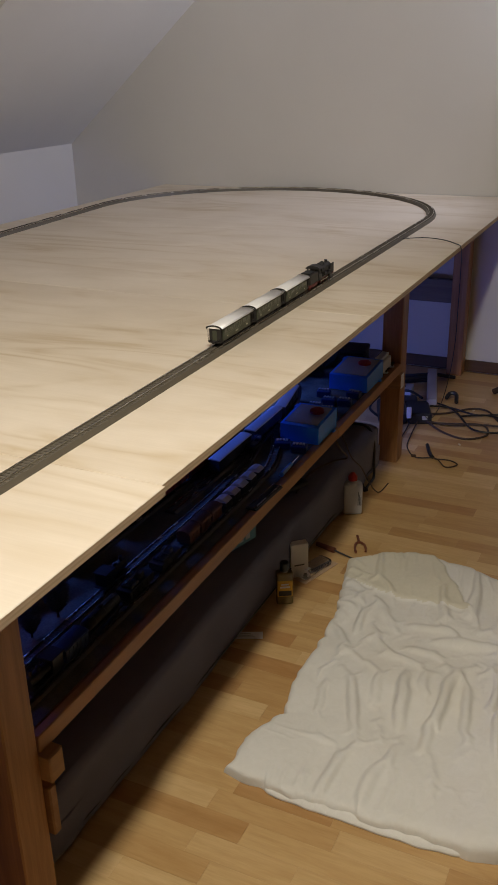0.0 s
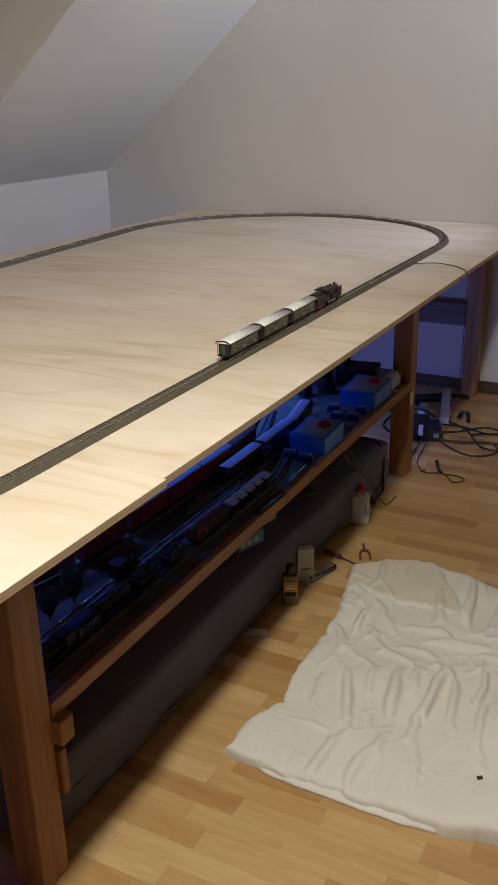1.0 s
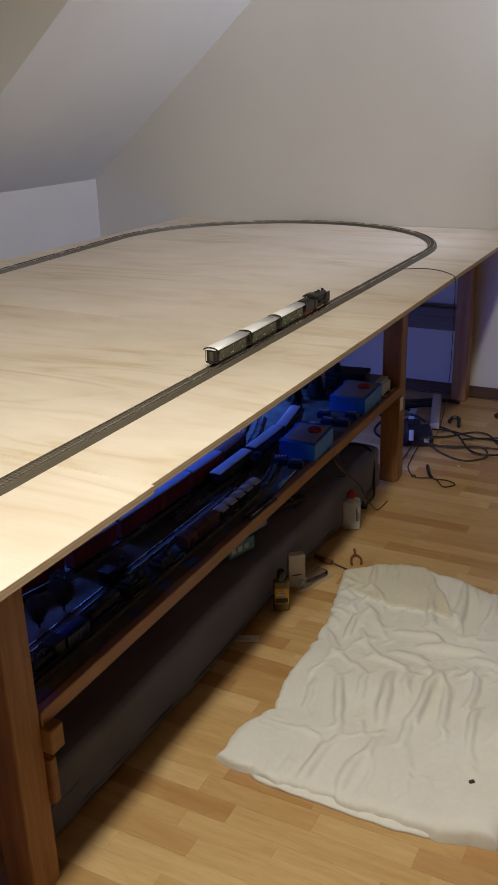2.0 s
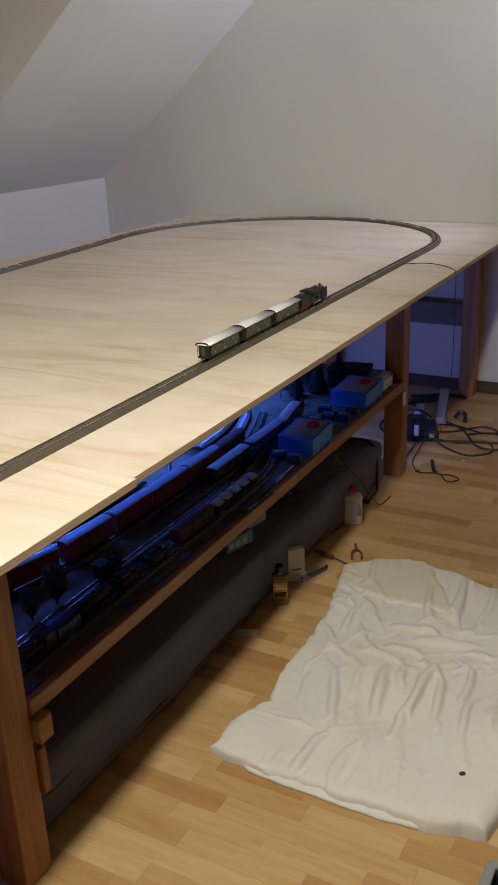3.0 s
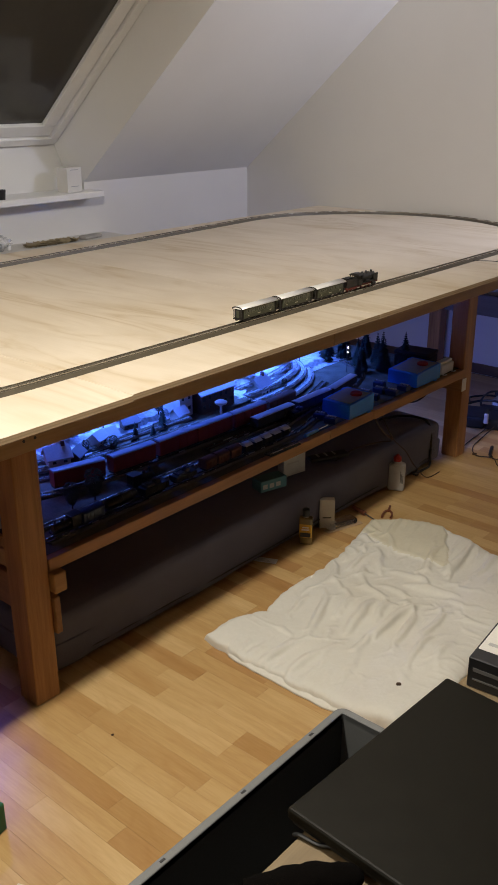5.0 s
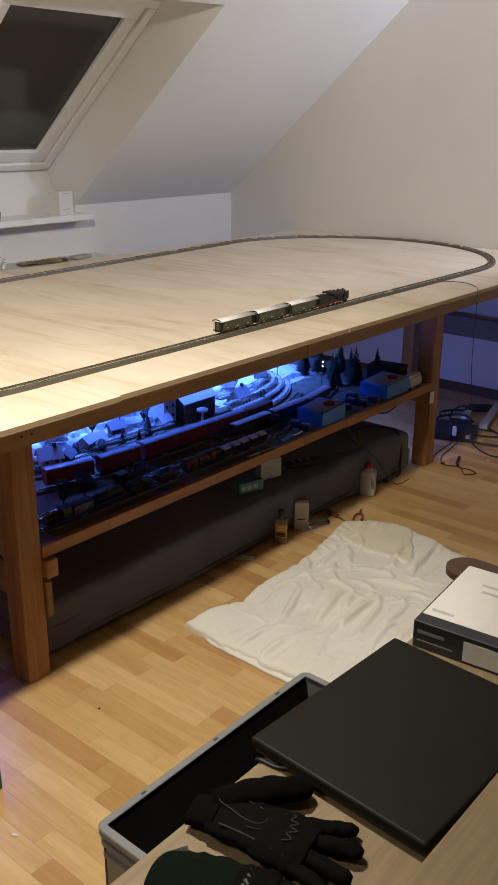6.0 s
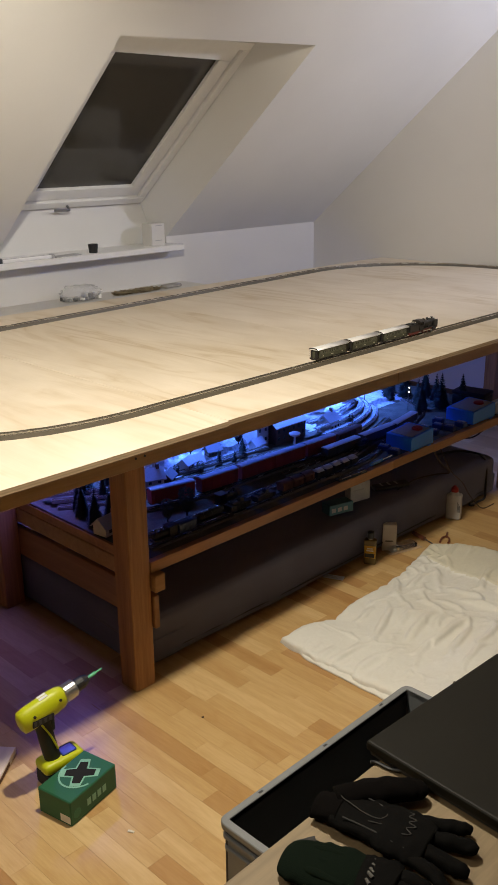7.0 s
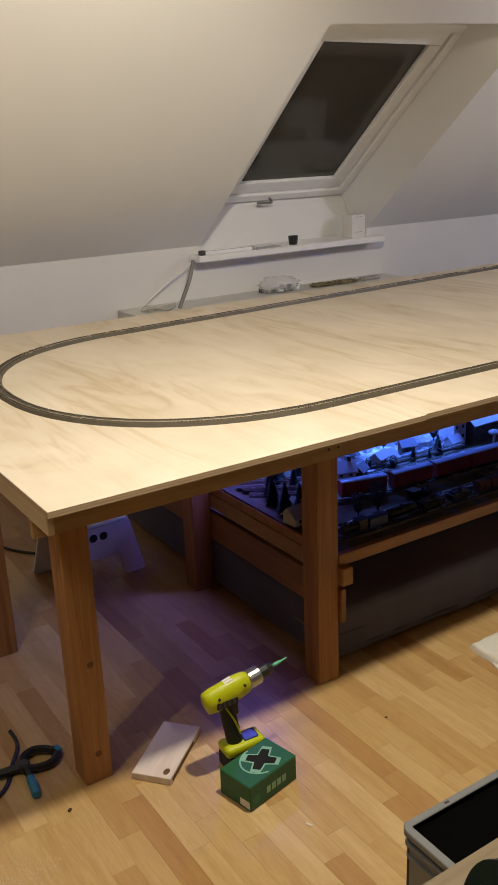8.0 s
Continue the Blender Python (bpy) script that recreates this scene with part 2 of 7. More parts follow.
def cloth(name, colour, weave=900, wrinkle=0.4):
    n = Nodes(name, 0.95)
    threads, soft = n.noise(n.where, weave, 2.0), n.noise(n.where, 9, 4.0)
    dark = tuple(c * 0.86 for c in colour)
    n.colour(n.ramp(n.mix(0.3, soft, threads), [(0.3, dark), (0.7, colour)]))
    n.bump(n.mix(0.25, soft, threads), wrinkle, 0.004)
    n.bsdf.inputs["Sheen Weight"].default_value = 0.15
    return n.material


def glass(name, colour=(1, 1, 1), roughness=0.02, through_light=1.0):
    n = Nodes(name, roughness)
    n.colour(colour)
    n.bsdf.inputs["Transmission Weight"].default_value = through_light
    n.bsdf.inputs["IOR"].default_value = 1.45
    return n.material


def glow(name, colour, power):
    n = Nodes(name, 0.5)
    n.colour(colour)
    n.bsdf.inputs["Emission Color"].default_value = (*colour, 1)
    n.bsdf.inputs["Emission Strength"].default_value = power
    return n.material


WALL = wall_paint("wall_paint_white", (0.74, 0.72, 0.69))
SLOPE_PAINT = wall_paint("sloped_ceiling_paint", (0.78, 0.77, 0.75))
WHITE_GLOSS = plain("white_gloss_paint", (0.80, 0.79, 0.76), 0.35, vary=0.05, bump=0.05)
VENEER, PLY_EDGE = plywood_face(), plywood_edge()
POST_WOOD = wood("planed_spruce_post", (0.26, 0.108, 0.038), (0.50, 0.252, 0.098), "z", 0.5)
RAIL_WOOD_X = wood("spruce_rail_x", (0.24, 0.11, 0.042), (0.38, 0.20, 0.09), "x", 0.55)
APRON_WOOD = wood("ochre_planed_board", (0.36, 0.215, 0.10), (0.50, 0.32, 0.165), "y", 0.5)
RAIL_WOOD_Y = wood("spruce_rail_y", (0.29, 0.130, 0.046), (0.46, 0.235, 0.095), "y", 0.55)
END_GRAIN = wood("pale_end_grain", (0.36, 0.20, 0.09), (0.50, 0.31, 0.16), "y", 0.8)
PALE_LATH = wood("pale_lath", (0.50, 0.36, 0.21), (0.64, 0.49, 0.32), "x", 0.65)
# underside darker than the veneer, so less light bounces onto the floor below
PLY_UNDER = wood("darkened_ply_underside", (0.13, 0.08, 0.045), (0.20, 0.125, 0.07), "x", 0.8)
DARK_BASE = wood("dark_baseboard_wood", (0.07, 0.035, 0.018), (0.14, 0.075, 0.04), "x", 0.4)
LAMINATE, LAMINATE_REST = laminate("beech_laminate", False), laminate("beech_laminate_rest", True)


def mattress_cover():
    """Charcoal woven cover, pulled into short upright creases."""
    n = Nodes("charcoal_mattress_cover", 0.92)
    threads, soft = n.noise(n.where, 700, 2.0), n.noise(n.where, 7, 4.0)
    pull = n.noise(n.scaled((0.6, 1.0, 0.16)), 26, 3.0, 0.5, 0.8)
    crease = n.math("POWER", n.math("PINGPONG", n.math("MULTIPLY", pull, 5.0), 1.0), 4.0)
    crease = n.math("MULTIPLY", crease, n.noise(n.where, 5, 2.0))
    n.colour(n.ramp(n.mix(0.3, soft, threads), [(0.3, (0.092, 0.093, 0.148)), (0.7, (0.120, 0.122, 0.190))]))
    n.bump(n.mix(0.2, threads, crease), 0.4, 0.004)
    n.bsdf.inputs["Sheen Weight"].default_value = 0.2
    return n.material


MATTRESS = mattress_cover()


def old_cotton(name, tint=(1, 1, 1)):
    """Thin cream cotton with yellowed patches and fine crumples."""
    n = Nodes(name, 0.95)
    threads, crumple, stain = n.noise(n.where, 1100, 2.0), n.noise(n.where, 38, 5.0, 0.6, 1.2), n.noise(n.where, 3.2, 3.0, 0.5, 0.6)
    base = n.ramp(n.mix(0.3, crumple, threads), [(0.3, tuple(a * b for a, b in zip((0.70, 0.675, 0.60), tint))), (0.7, tuple(a * b for a, b in zip((0.76, 0.735, 0.665), tint)))])
    n.colour(n.mix(n.ramp(stain, [(0.52, (0, 0, 0)), (0.76, (0.25, 0.25, 0.25))]), base, (0.63, 0.56, 0.42)))
    n.bump(n.mix(0.2, crumple, threads), 0.35, 0.006)
    n.bsdf.inputs["Sheen Weight"].default_value = 0.1
    return n.material


SHEET, SHEET_BACK = old_cotton("cream_cotton_sheet"), old_cotton("yellowed_cotton_underside", (0.90, 0.87, 0.76))
BALLAST = plain("track_bed_grey_brown", (0.100, 0.085, 0.062), 0.5, vary=0.12, scale=120, bump=0.1)
RAIL_STEEL = plain("rail_steel", (0.62, 0.59, 0.53), 0.25, 1.0, vary=0.1, bump=0.0)
BLACK = plain("black_plastic", (0.016, 0.016, 0.017), 0.42, vary=0.2)
DARK_GREY = plain("dark_grey_plastic", (0.05, 0.05, 0.052), 0.5, vary=0.15)

# ---- the room under the roof ----
KNEE_X, KNEE_Z, FAR_Y, NEAR_Y, RIGHT_X, TOP_Z = -2.446, 1.13, 3.64, -4.6, 4.2, 2.55
PITCH = math.radians(39.8)
RUN = (TOP_Z - KNEE_Z) / math.sin(PITCH)
UX, UZ = math.cos(PITCH), math.sin(PITCH)
WIN_Y0, WIN_Y1 = 0.97, 2.185


def structure(name, bm, material, label, category="wall"):
    return single(name, bm, material, Matrix(), label, category, kind="structure")


def on_slope(u, out=0.0):
    """x and z of a point u metres up the slope and out metres above its inner face."""
    return KNEE_X + u * UX - out * UZ, KNEE_Z + u * UZ + out * UX


# unseen walls are given a dark tone to cut the light they throw back
UNSEEN_WALL_DARK = wood("unseen_wall_dark_wood", (0.06, 0.032, 0.016), (0.13, 0.07, 0.035), "z", 0.6)
structure("floor", box(KNEE_X, RIGHT_X, NEAR_Y, FAR_Y, -0.12, -0.006), plain("screed", (0.30, 0.19, 0.10), 0.8),
          "beech strip laminate floor of an attic room", "floor")
structure("wall_far", prism([(KNEE_X - 0.5, -0.1), (RIGHT_X + 0.1, -0.1), (RIGHT_X + 0.1, TOP_Z + 0.3), (KNEE_X - 0.5, TOP_Z + 0.3)], "y", FAR_Y, FAR_Y + 0.12), WALL,
          "plain white gable wall with a matt roughcast finish")
structure("wall_near", prism([(KNEE_X - 0.5, -0.1), (RIGHT_X + 0.1, -0.1), (RIGHT_X + 0.1, TOP_Z + 0.3), (KNEE_X - 0.5, TOP_Z + 0.3)], "y", NEAR_Y - 0.12, NEAR_Y), UNSEEN_WALL_DARK, "unseen wall behind the viewer, kept dark to limit bounced light")
structure("wall_right", box(RIGHT_X, RIGHT_X + 0.12, NEAR_Y, FAR_Y, -0.1, TOP_Z + 0.2), UNSEEN_WALL_DARK, "unseen side wall, kept dark to limit bounced light")
# the flat ceiling is unseen; its tone sets how much light comes back
structure("ceiling", box(KNEE_X + RUN * UX - 0.002, RIGHT_X, NEAR_Y, FAR_Y, TOP_Z, TOP_Z + 0.1), wood("bounce_toned_ceiling", (0.44, 0.37, 0.29), (0.56, 0.48, 0.39), "x", 0.6), "unseen flat ceiling above the roof slope, toned to set bounced light", "ceiling")


def knee_wall():
    bm = bm_new()
    add_box(bm, KNEE_X - 0.115, KNEE_X, NEAR_Y, FAR_Y, -0.1, KNEE_Z - 0.05)
    add_box(bm, KNEE_X - 0.115, KNEE_X, NEAR_Y, WIN_Y0, KNEE_Z - 0.05, KNEE_Z + 0.03)
    add_box(bm, KNEE_X - 0.115, KNEE_X, WIN_Y1, FAR_Y, KNEE_Z - 0.05, KNEE_Z + 0.03)
    return bm


structure("wall_knee", knee_wall(), WALL, "low white knee wall under the roof slope")


def roof_slope():
    """The sloped ceiling with a splayed opening for the roof window: level head, upright foot."""
    bm = bm_new()
    thick = 0.25
    u_head = (KNEE_X * 0 + (2.125 - KNEE_Z)) / UZ
    frame_y0, frame_y1 = 1.095, 2.07
    u_top = 1.365

    def slab(u0, u1, y0, y1):
        (xa, za), (xb, zb) = on_slope(u0), on_slope(u1)
        (xc, zc), (xd, zd) = on_slope(u1, thick), on_slope(u0, thick)
        add_prism(bm, [(xa, za), (xb, zb), (xc, zc), (xd, zd)], "y", y0, y1)

    slab(-0.03, RUN + 0.02, NEAR_Y, WIN_Y0)
    slab(-0.03, RUN + 0.02, WIN_Y1, FAR_Y)
    head_low, head_back = on_slope(u_head), on_slope(u_top, thick)
    end_low, end_back = on_slope(RUN + 0.02), on_slope(RUN + 0.02, thick)
    # the head of the opening rises a little towards the gable
    head_high = on_slope(u_head + 0.055)
    one = [bm.verts.new((x, WIN_Y0, z)) for x, z in (head_low, end_low, end_back, head_back)]
    two = [bm.verts.new((x, WIN_Y1, z)) for x, z in (head_high, end_low, end_back, head_back)]
    bm.faces.new(one)
    bm.faces.new(two[::-1])
    for k in range(4):
        bm.faces.new((one[k], two[k], two[(k + 1) % 4], one[(k + 1) % 4]))
    # splayed cheeks
    foot_low, foot_back = on_slope(0.0), on_slope(0.06, thick)
    for y_in, y_out in ((WIN_Y0, frame_y0), (WIN_Y1, frame_y1)):
        a = [bm.verts.new((p[0], y_in, p[1])) for p in (foot_low, head_low if y_in == WIN_Y0 else head_high)]
        b = [bm.verts.new((p[0], y_out, p[1])) for p in (foot_back, head_back)]
        low = bm.verts.new((foot_back[0], y_in, KNEE_Z - 0.05))
        c = [bm.verts.new((p[0], y_in, p[1])) for p in (foot_back, head_back)]
        bm.faces.new((a[0], a[1], b[1], b[0]))
        bm.faces.new((a[0], b[0], low))
        bm.faces.new((a[1], c[1], b[1]))
        bm.faces.new((b[0], b[1], c[1], c[0]))
        bm.faces.new((a[0], low, c[0]))
        bm.faces.new((low, b[0], c[0]))
        bm.faces.new((a[0], c[0], c[1], a[1]))
    bmesh.ops.recalc_face_normals(bm, faces=bm.faces)
    return bm


structure("sloped_ceiling", roof_slope(), SLOPE_PAINT, "white sloped attic ceiling with a deep window reveal", "ceiling")
structure("reveal_foot", box(KNEE_X - 0.16, KNEE_X - 0.118, WIN_Y0, WIN_Y1, 1.02, 1.385), SLOPE_PAINT, "white upright lower lining of the window reveal", "wall")


def roof_window():
    """A roof window whose local x runs up the slope, y across, z outward."""
    turn = Matrix(((UX, 0, -UZ, 0), (0, 1, 0, 0), (UZ, 0, UX, 0), (0, 0, 0, 1)))
    root = thing("window_1", Matrix.Translation((KNEE_X, 0, KNEE_Z)) @ turn, "white-framed roof window, shut, dark night behind the pane", "window", kind="structure")
    y0, y1, u0, u1, out = 1.095, 2.07, 0.065, 1.385, 0.25

    def border(name, a0, a1, b0, b1, width, low, high, label=""):
        bm = bm_new()
        add_box(bm, a0, a0 + width, b0, b1, low, high, 0.004)
        add_box(bm, a1 - width, a1, b0, b1, low, high, 0.004)
        add_box(bm, a0 + width, a1 - width, b0, b0 + width, low, high, 0.004)
        add_box(bm, a0 + width, a1 - width, b1 - width, b1, low, high, 0.004)
        return part(name, bm, WHITE_GLOSS, root, label)

    border("outer_frame", u0, u1, y0, y1, 0.055, out - 0.03, out + 0.06)
    border("sash", u0 + 0.06, u1 - 0.06, y0 + 0.06, y1 - 0.06, 0.088, out - 0.015, out + 0.045)
    part("gasket", box(u0 + 0.14, u1 - 0.14, y0 + 0.14, y1 - 0.14, out + 0.02, out + 0.024), BLACK, root)
    pane = part("pane", box(u0 + 0.146, u1 - 0.146, y0 + 0.146, y1 - 0.146, out + 0.005, out + 0.012), NIGHT_PANE, root, "dark reflecting pane")
    pane["label"] = "dark reflecting pane"
    part("handle", cord([(u0 + 0.02, 1.50, out - 0.03), (u0 + 0.02, 1.50, out - 0.06), (u0 + 0.022, 1.45, out - 0.062), (u0 + 0.022, 1.40, out - 0.06)], 0.008), plain("grey_metal_handle", (0.25, 0.25, 0.25), 0.3, 0.8), root, "grey metal window latch")
    return root


NIGHT_PANE = plain("night_window_pane", (0.050, 0.045, 0.036), 0.05, vary=0.05, bump=0.0)
roof_window()
single("window_sill", box(KNEE_X - 0.12, -2.315, 0.885, 2.225, 1.052, 1.088, 0.004), WHITE_GLOSS, Matrix(), "white painted window sill below the roof window", "sill", kind="structure")
single("ledge", box(KNEE_X + 0.001, -2.105, 0.43, 2.31, 0.765, 0.835, 0.004), plain("worn_white_board", (0.60, 0.58, 0.54), 0.6, vary=0.12, scale=25), Matrix(), "white board ledge along the knee wall", "ledge", kind="structure")
structure("baseboard", box(KNEE_X, RIGHT_X, FAR_Y - 0.016, FAR_Y - 0.001, 0.0, 0.062, 0.003), DARK_BASE, "dark brown wooden baseboard along the gable wall", "baseboard")

# ---- the big plywood table ----
TOP = 0.915
EDGE_X, BACK_X, LEFT_Y = 0.21, -1.81, -0.975
SEAMS = (LEFT_Y, 0.156, 1.28, 2.40, FAR_Y - 0.006)


KNOT = plain("brown_wood_knot", (0.17, 0.075, 0.030), 0.6, vary=0.4, scale=120)


def plywood_table():
    root = thing("plywood_table", pose(0, 0, 0), "large raw plywood table on wooden posts, running to the gable wall", "table")
    for n, (a, b) in enumerate(zip(SEAMS, SEAMS[1:])):
        nudge = (0.0, -0.007, -0.006, -0.007)[n]
        bm = box(BACK_X, EDGE_X + nudge, a + 0.0005, b - 0.0005, TOP - 0.018, TOP, 0.0012)
        sheet = part("plywood_sheet", bm, VENEER, root)
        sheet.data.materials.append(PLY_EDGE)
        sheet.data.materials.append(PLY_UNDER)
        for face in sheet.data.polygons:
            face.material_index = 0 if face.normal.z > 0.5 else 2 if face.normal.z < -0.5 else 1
    under = TOP - 0.018
    for a, b in ((LEFT_Y + 0.022, 1.275), (1.278, FAR_Y - 0.01)):
        part("front_apron", box(0.001, 0.021, a, b, 0.772, under, 0.002), APRON_WOOD, root)
    part("end_apron", box(BACK_X + 0.05, 0.188, LEFT_Y + 0.004, LEFT_Y + 0.0215, under - 0.05, under, 0.002), PALE_LATH, root, "pale raw wooden lath")
    w = 0.080
    for x in (0.0, -0.79):
        for y in (-0.805, 0.0, 2.41, 3.61):
            part("post", box(x - w, x, y - w, y, 0.0, under - 0.002, 0.003), POST_WOOD, root)
    # knots in the near posts
    for x, y, z in ((0.0, -0.838, 0.37), (0.0, -0.842, 0.09)):
        part("knot", rod((x + 0.0002, y, z), (x + 0.0009, y, z), 0.0095, seg=12), KNOT, root, "brown knot")
    # rails that carry the shelf
    part("shelf_rail", box(-1.50, 0.022, 0.001, 0.042, 0.337, 0.398, 0.003), END_GRAIN, root)
    part("shelf_rail", box(-1.50, 0.012, 0.001, 0.022, 0.205, 0.322, 0.003), RAIL_WOOD_X, root)
    rail = part("shelf_rail", box(-0.86, 0.010, 2.303, 2.343, 0.337, 0.398, 0.003), RAIL_WOOD_X, root)
    part("end_cap", box(0.0101, 0.0125, 2.304, 2.342, 0.338, 0.397, 0.001), WHITE_GLOSS, rail, "white painted end")
    part("end_rail", box(-0.79, -0.066, 3.56, 3.60, 0.38, 0.50, 0.002), wood("grey_rail_wood", (0.13, 0.11, 0.105), (0.20, 0.175, 0.165), "x", 0.7), root, "dull grey wooden rail")
    for y in (-0.05, -0.016):
        for z in (0.805, 0.86):
            part("screw", rod((0.0205, y, z), (0.0225, y, z), 0.004, seg=10), DARK_GREY, root)
    return root


plywood_table()


# ---- model railway loop on the table ----
def loop_line(samples=26):
    """A long oval: a small bend at one end, a wide one at the other, straights between."""
    out = []
    c1, r1, q1, c2, r2 = (-0.757, 0.02), 0.715, 0.752, (-0.865, 2.80), 0.812
    for k in range(samples + 1):
        a = math.pi * k / samples
        c, s = math.cos(a), math.sin(a)
        # a little squarer than an ellipse
        out.append((c1[0] + r1 * math.copysign(abs(c) ** 0.90, c), c1[1] - q1 * abs(s) ** 0.91, 0))
    for k in range(samples + 1):
        a = math.pi * k / samples
        out.append((c2[0] - r2 * math.cos(a), c2[1] + r2 * math.sin(a), 0))
    return out


def lengthen(points, gap, closed=True):
    """The same line in even short steps."""
    pts = [Vector(p) for p in points]
    if closed:
        pts.append(pts[0])
    out, left = [], 0.0
    for a, b in zip(pts, pts[1:]):
        span = (b - a).length
        at = left
        while at < span:
            out.append(a.lerp(b, at / span))
            at += gap
        left = at - span
    return out


GAUGE = 0.0098


def railway(root, line, z, closed, bed=0.0215, crown=0.0175, high=0.0115, pitch=0.011, sleepers=True, bed_material=None):
    path = [(p[0], p[1], z) for p in line]
    part("track_bed", sweep(path, [(-bed, 0.0), (-crown, high), (crown, high), (bed, 0.0)], closed), bed_material or BALLAST, root)
    for side in (-GAUGE, GAUGE):
        part("rail", sweep(path, [(side - 0.0011, high), (side - 0.0011, high + 0.004), (side + 0.0011, high + 0.004), (side + 0.0011, high)], closed), RAIL_STEEL, root)
    if sleepers:
        bm = bm_new()
        steps = lengthen(path, pitch, closed)
        for n, p in enumerate(steps):
            q = steps[(n + 1) % len(steps)]
            along = (q - p).normalized()
            if along.length < 0.5:
                continue
            side = Vector((along.y, -along.x, 0))
            low, hi = high - 0.0005, high + 0.0010
            corners = [p + side * s * 0.0148 + along * t * 0.0024 for s, t in ((-1, -1), (1, -1), (1, 1), (-1, 1))]
            base = [bm.verts.new(c + Vector((0, 0, low))) for c in corners]
            roof = [bm.verts.new(c + Vector((0, 0, hi))) for c in corners]
            bm.faces.new(roof)
            for k in range(4):
                bm.faces.new((base[k], base[(k + 1) % 4], roof[(k + 1) % 4], roof[k]))
        made = part("sleeper", bm, bed_material or SLEEPER, root)
        made["kind"] = "stuff"


SLEEPER = plain("dark_sleepers", (0.085, 0.071, 0.051), 0.8, vary=0.3, scale=90)
loop = thing("model_railway_track", pose(0, 0, 0), "long oval of model railway track on grey-brown roadbed, laid on plywood", "track")
LOOP = loop_line()
railway(loop, lengthen(LOOP, 0.03), TOP, True)

# ---- the train on the loop ----
COACH_GREEN = plain("coach_green", (0.050, 0.053, 0.030), 0.55, vary=0.1, scale=60)
ROOF_SILVER = plain("coach_roof_silver", (0.80, 0.80, 0.79), 0.34, 0.30, vary=0.03, scale=4, bump=0.0)
LOCO_BLACK = plain("loco_black", (0.015, 0.012, 0.010), 0.5, vary=0.2)
LOCO_RED = plain("loco_wheel_red", (0.13, 0.022, 0.015), 0.6)
WAGON_LAMP = plain("lamp_glass_grey", (0.4, 0.4, 0.38), 0.3)
COACH_LINE = plain("coach_pale_green_line", (0.13, 0.135, 0.085), 0.5, vary=0.2)
WINDOW_DARK = plain("coach_window", (0.060, 0.060, 0.046), 0.25, vary=0.1, bump=0.0)
COACH_END = plain("coach_end_brown", (0.011, 0.009, 0.006), 0.7)
LETTER_PALE = plain("pale_lettering", (0.42, 0.40, 0.30), 0.6, bump=0.0)


def wheelset(root, y, z, r, material, label=""):
    for side in (-1, 1):
        part("wheel", rod((side * 0.0075, y, z), (side * 0.0115, y, z), r, seg=14), material, root, label)


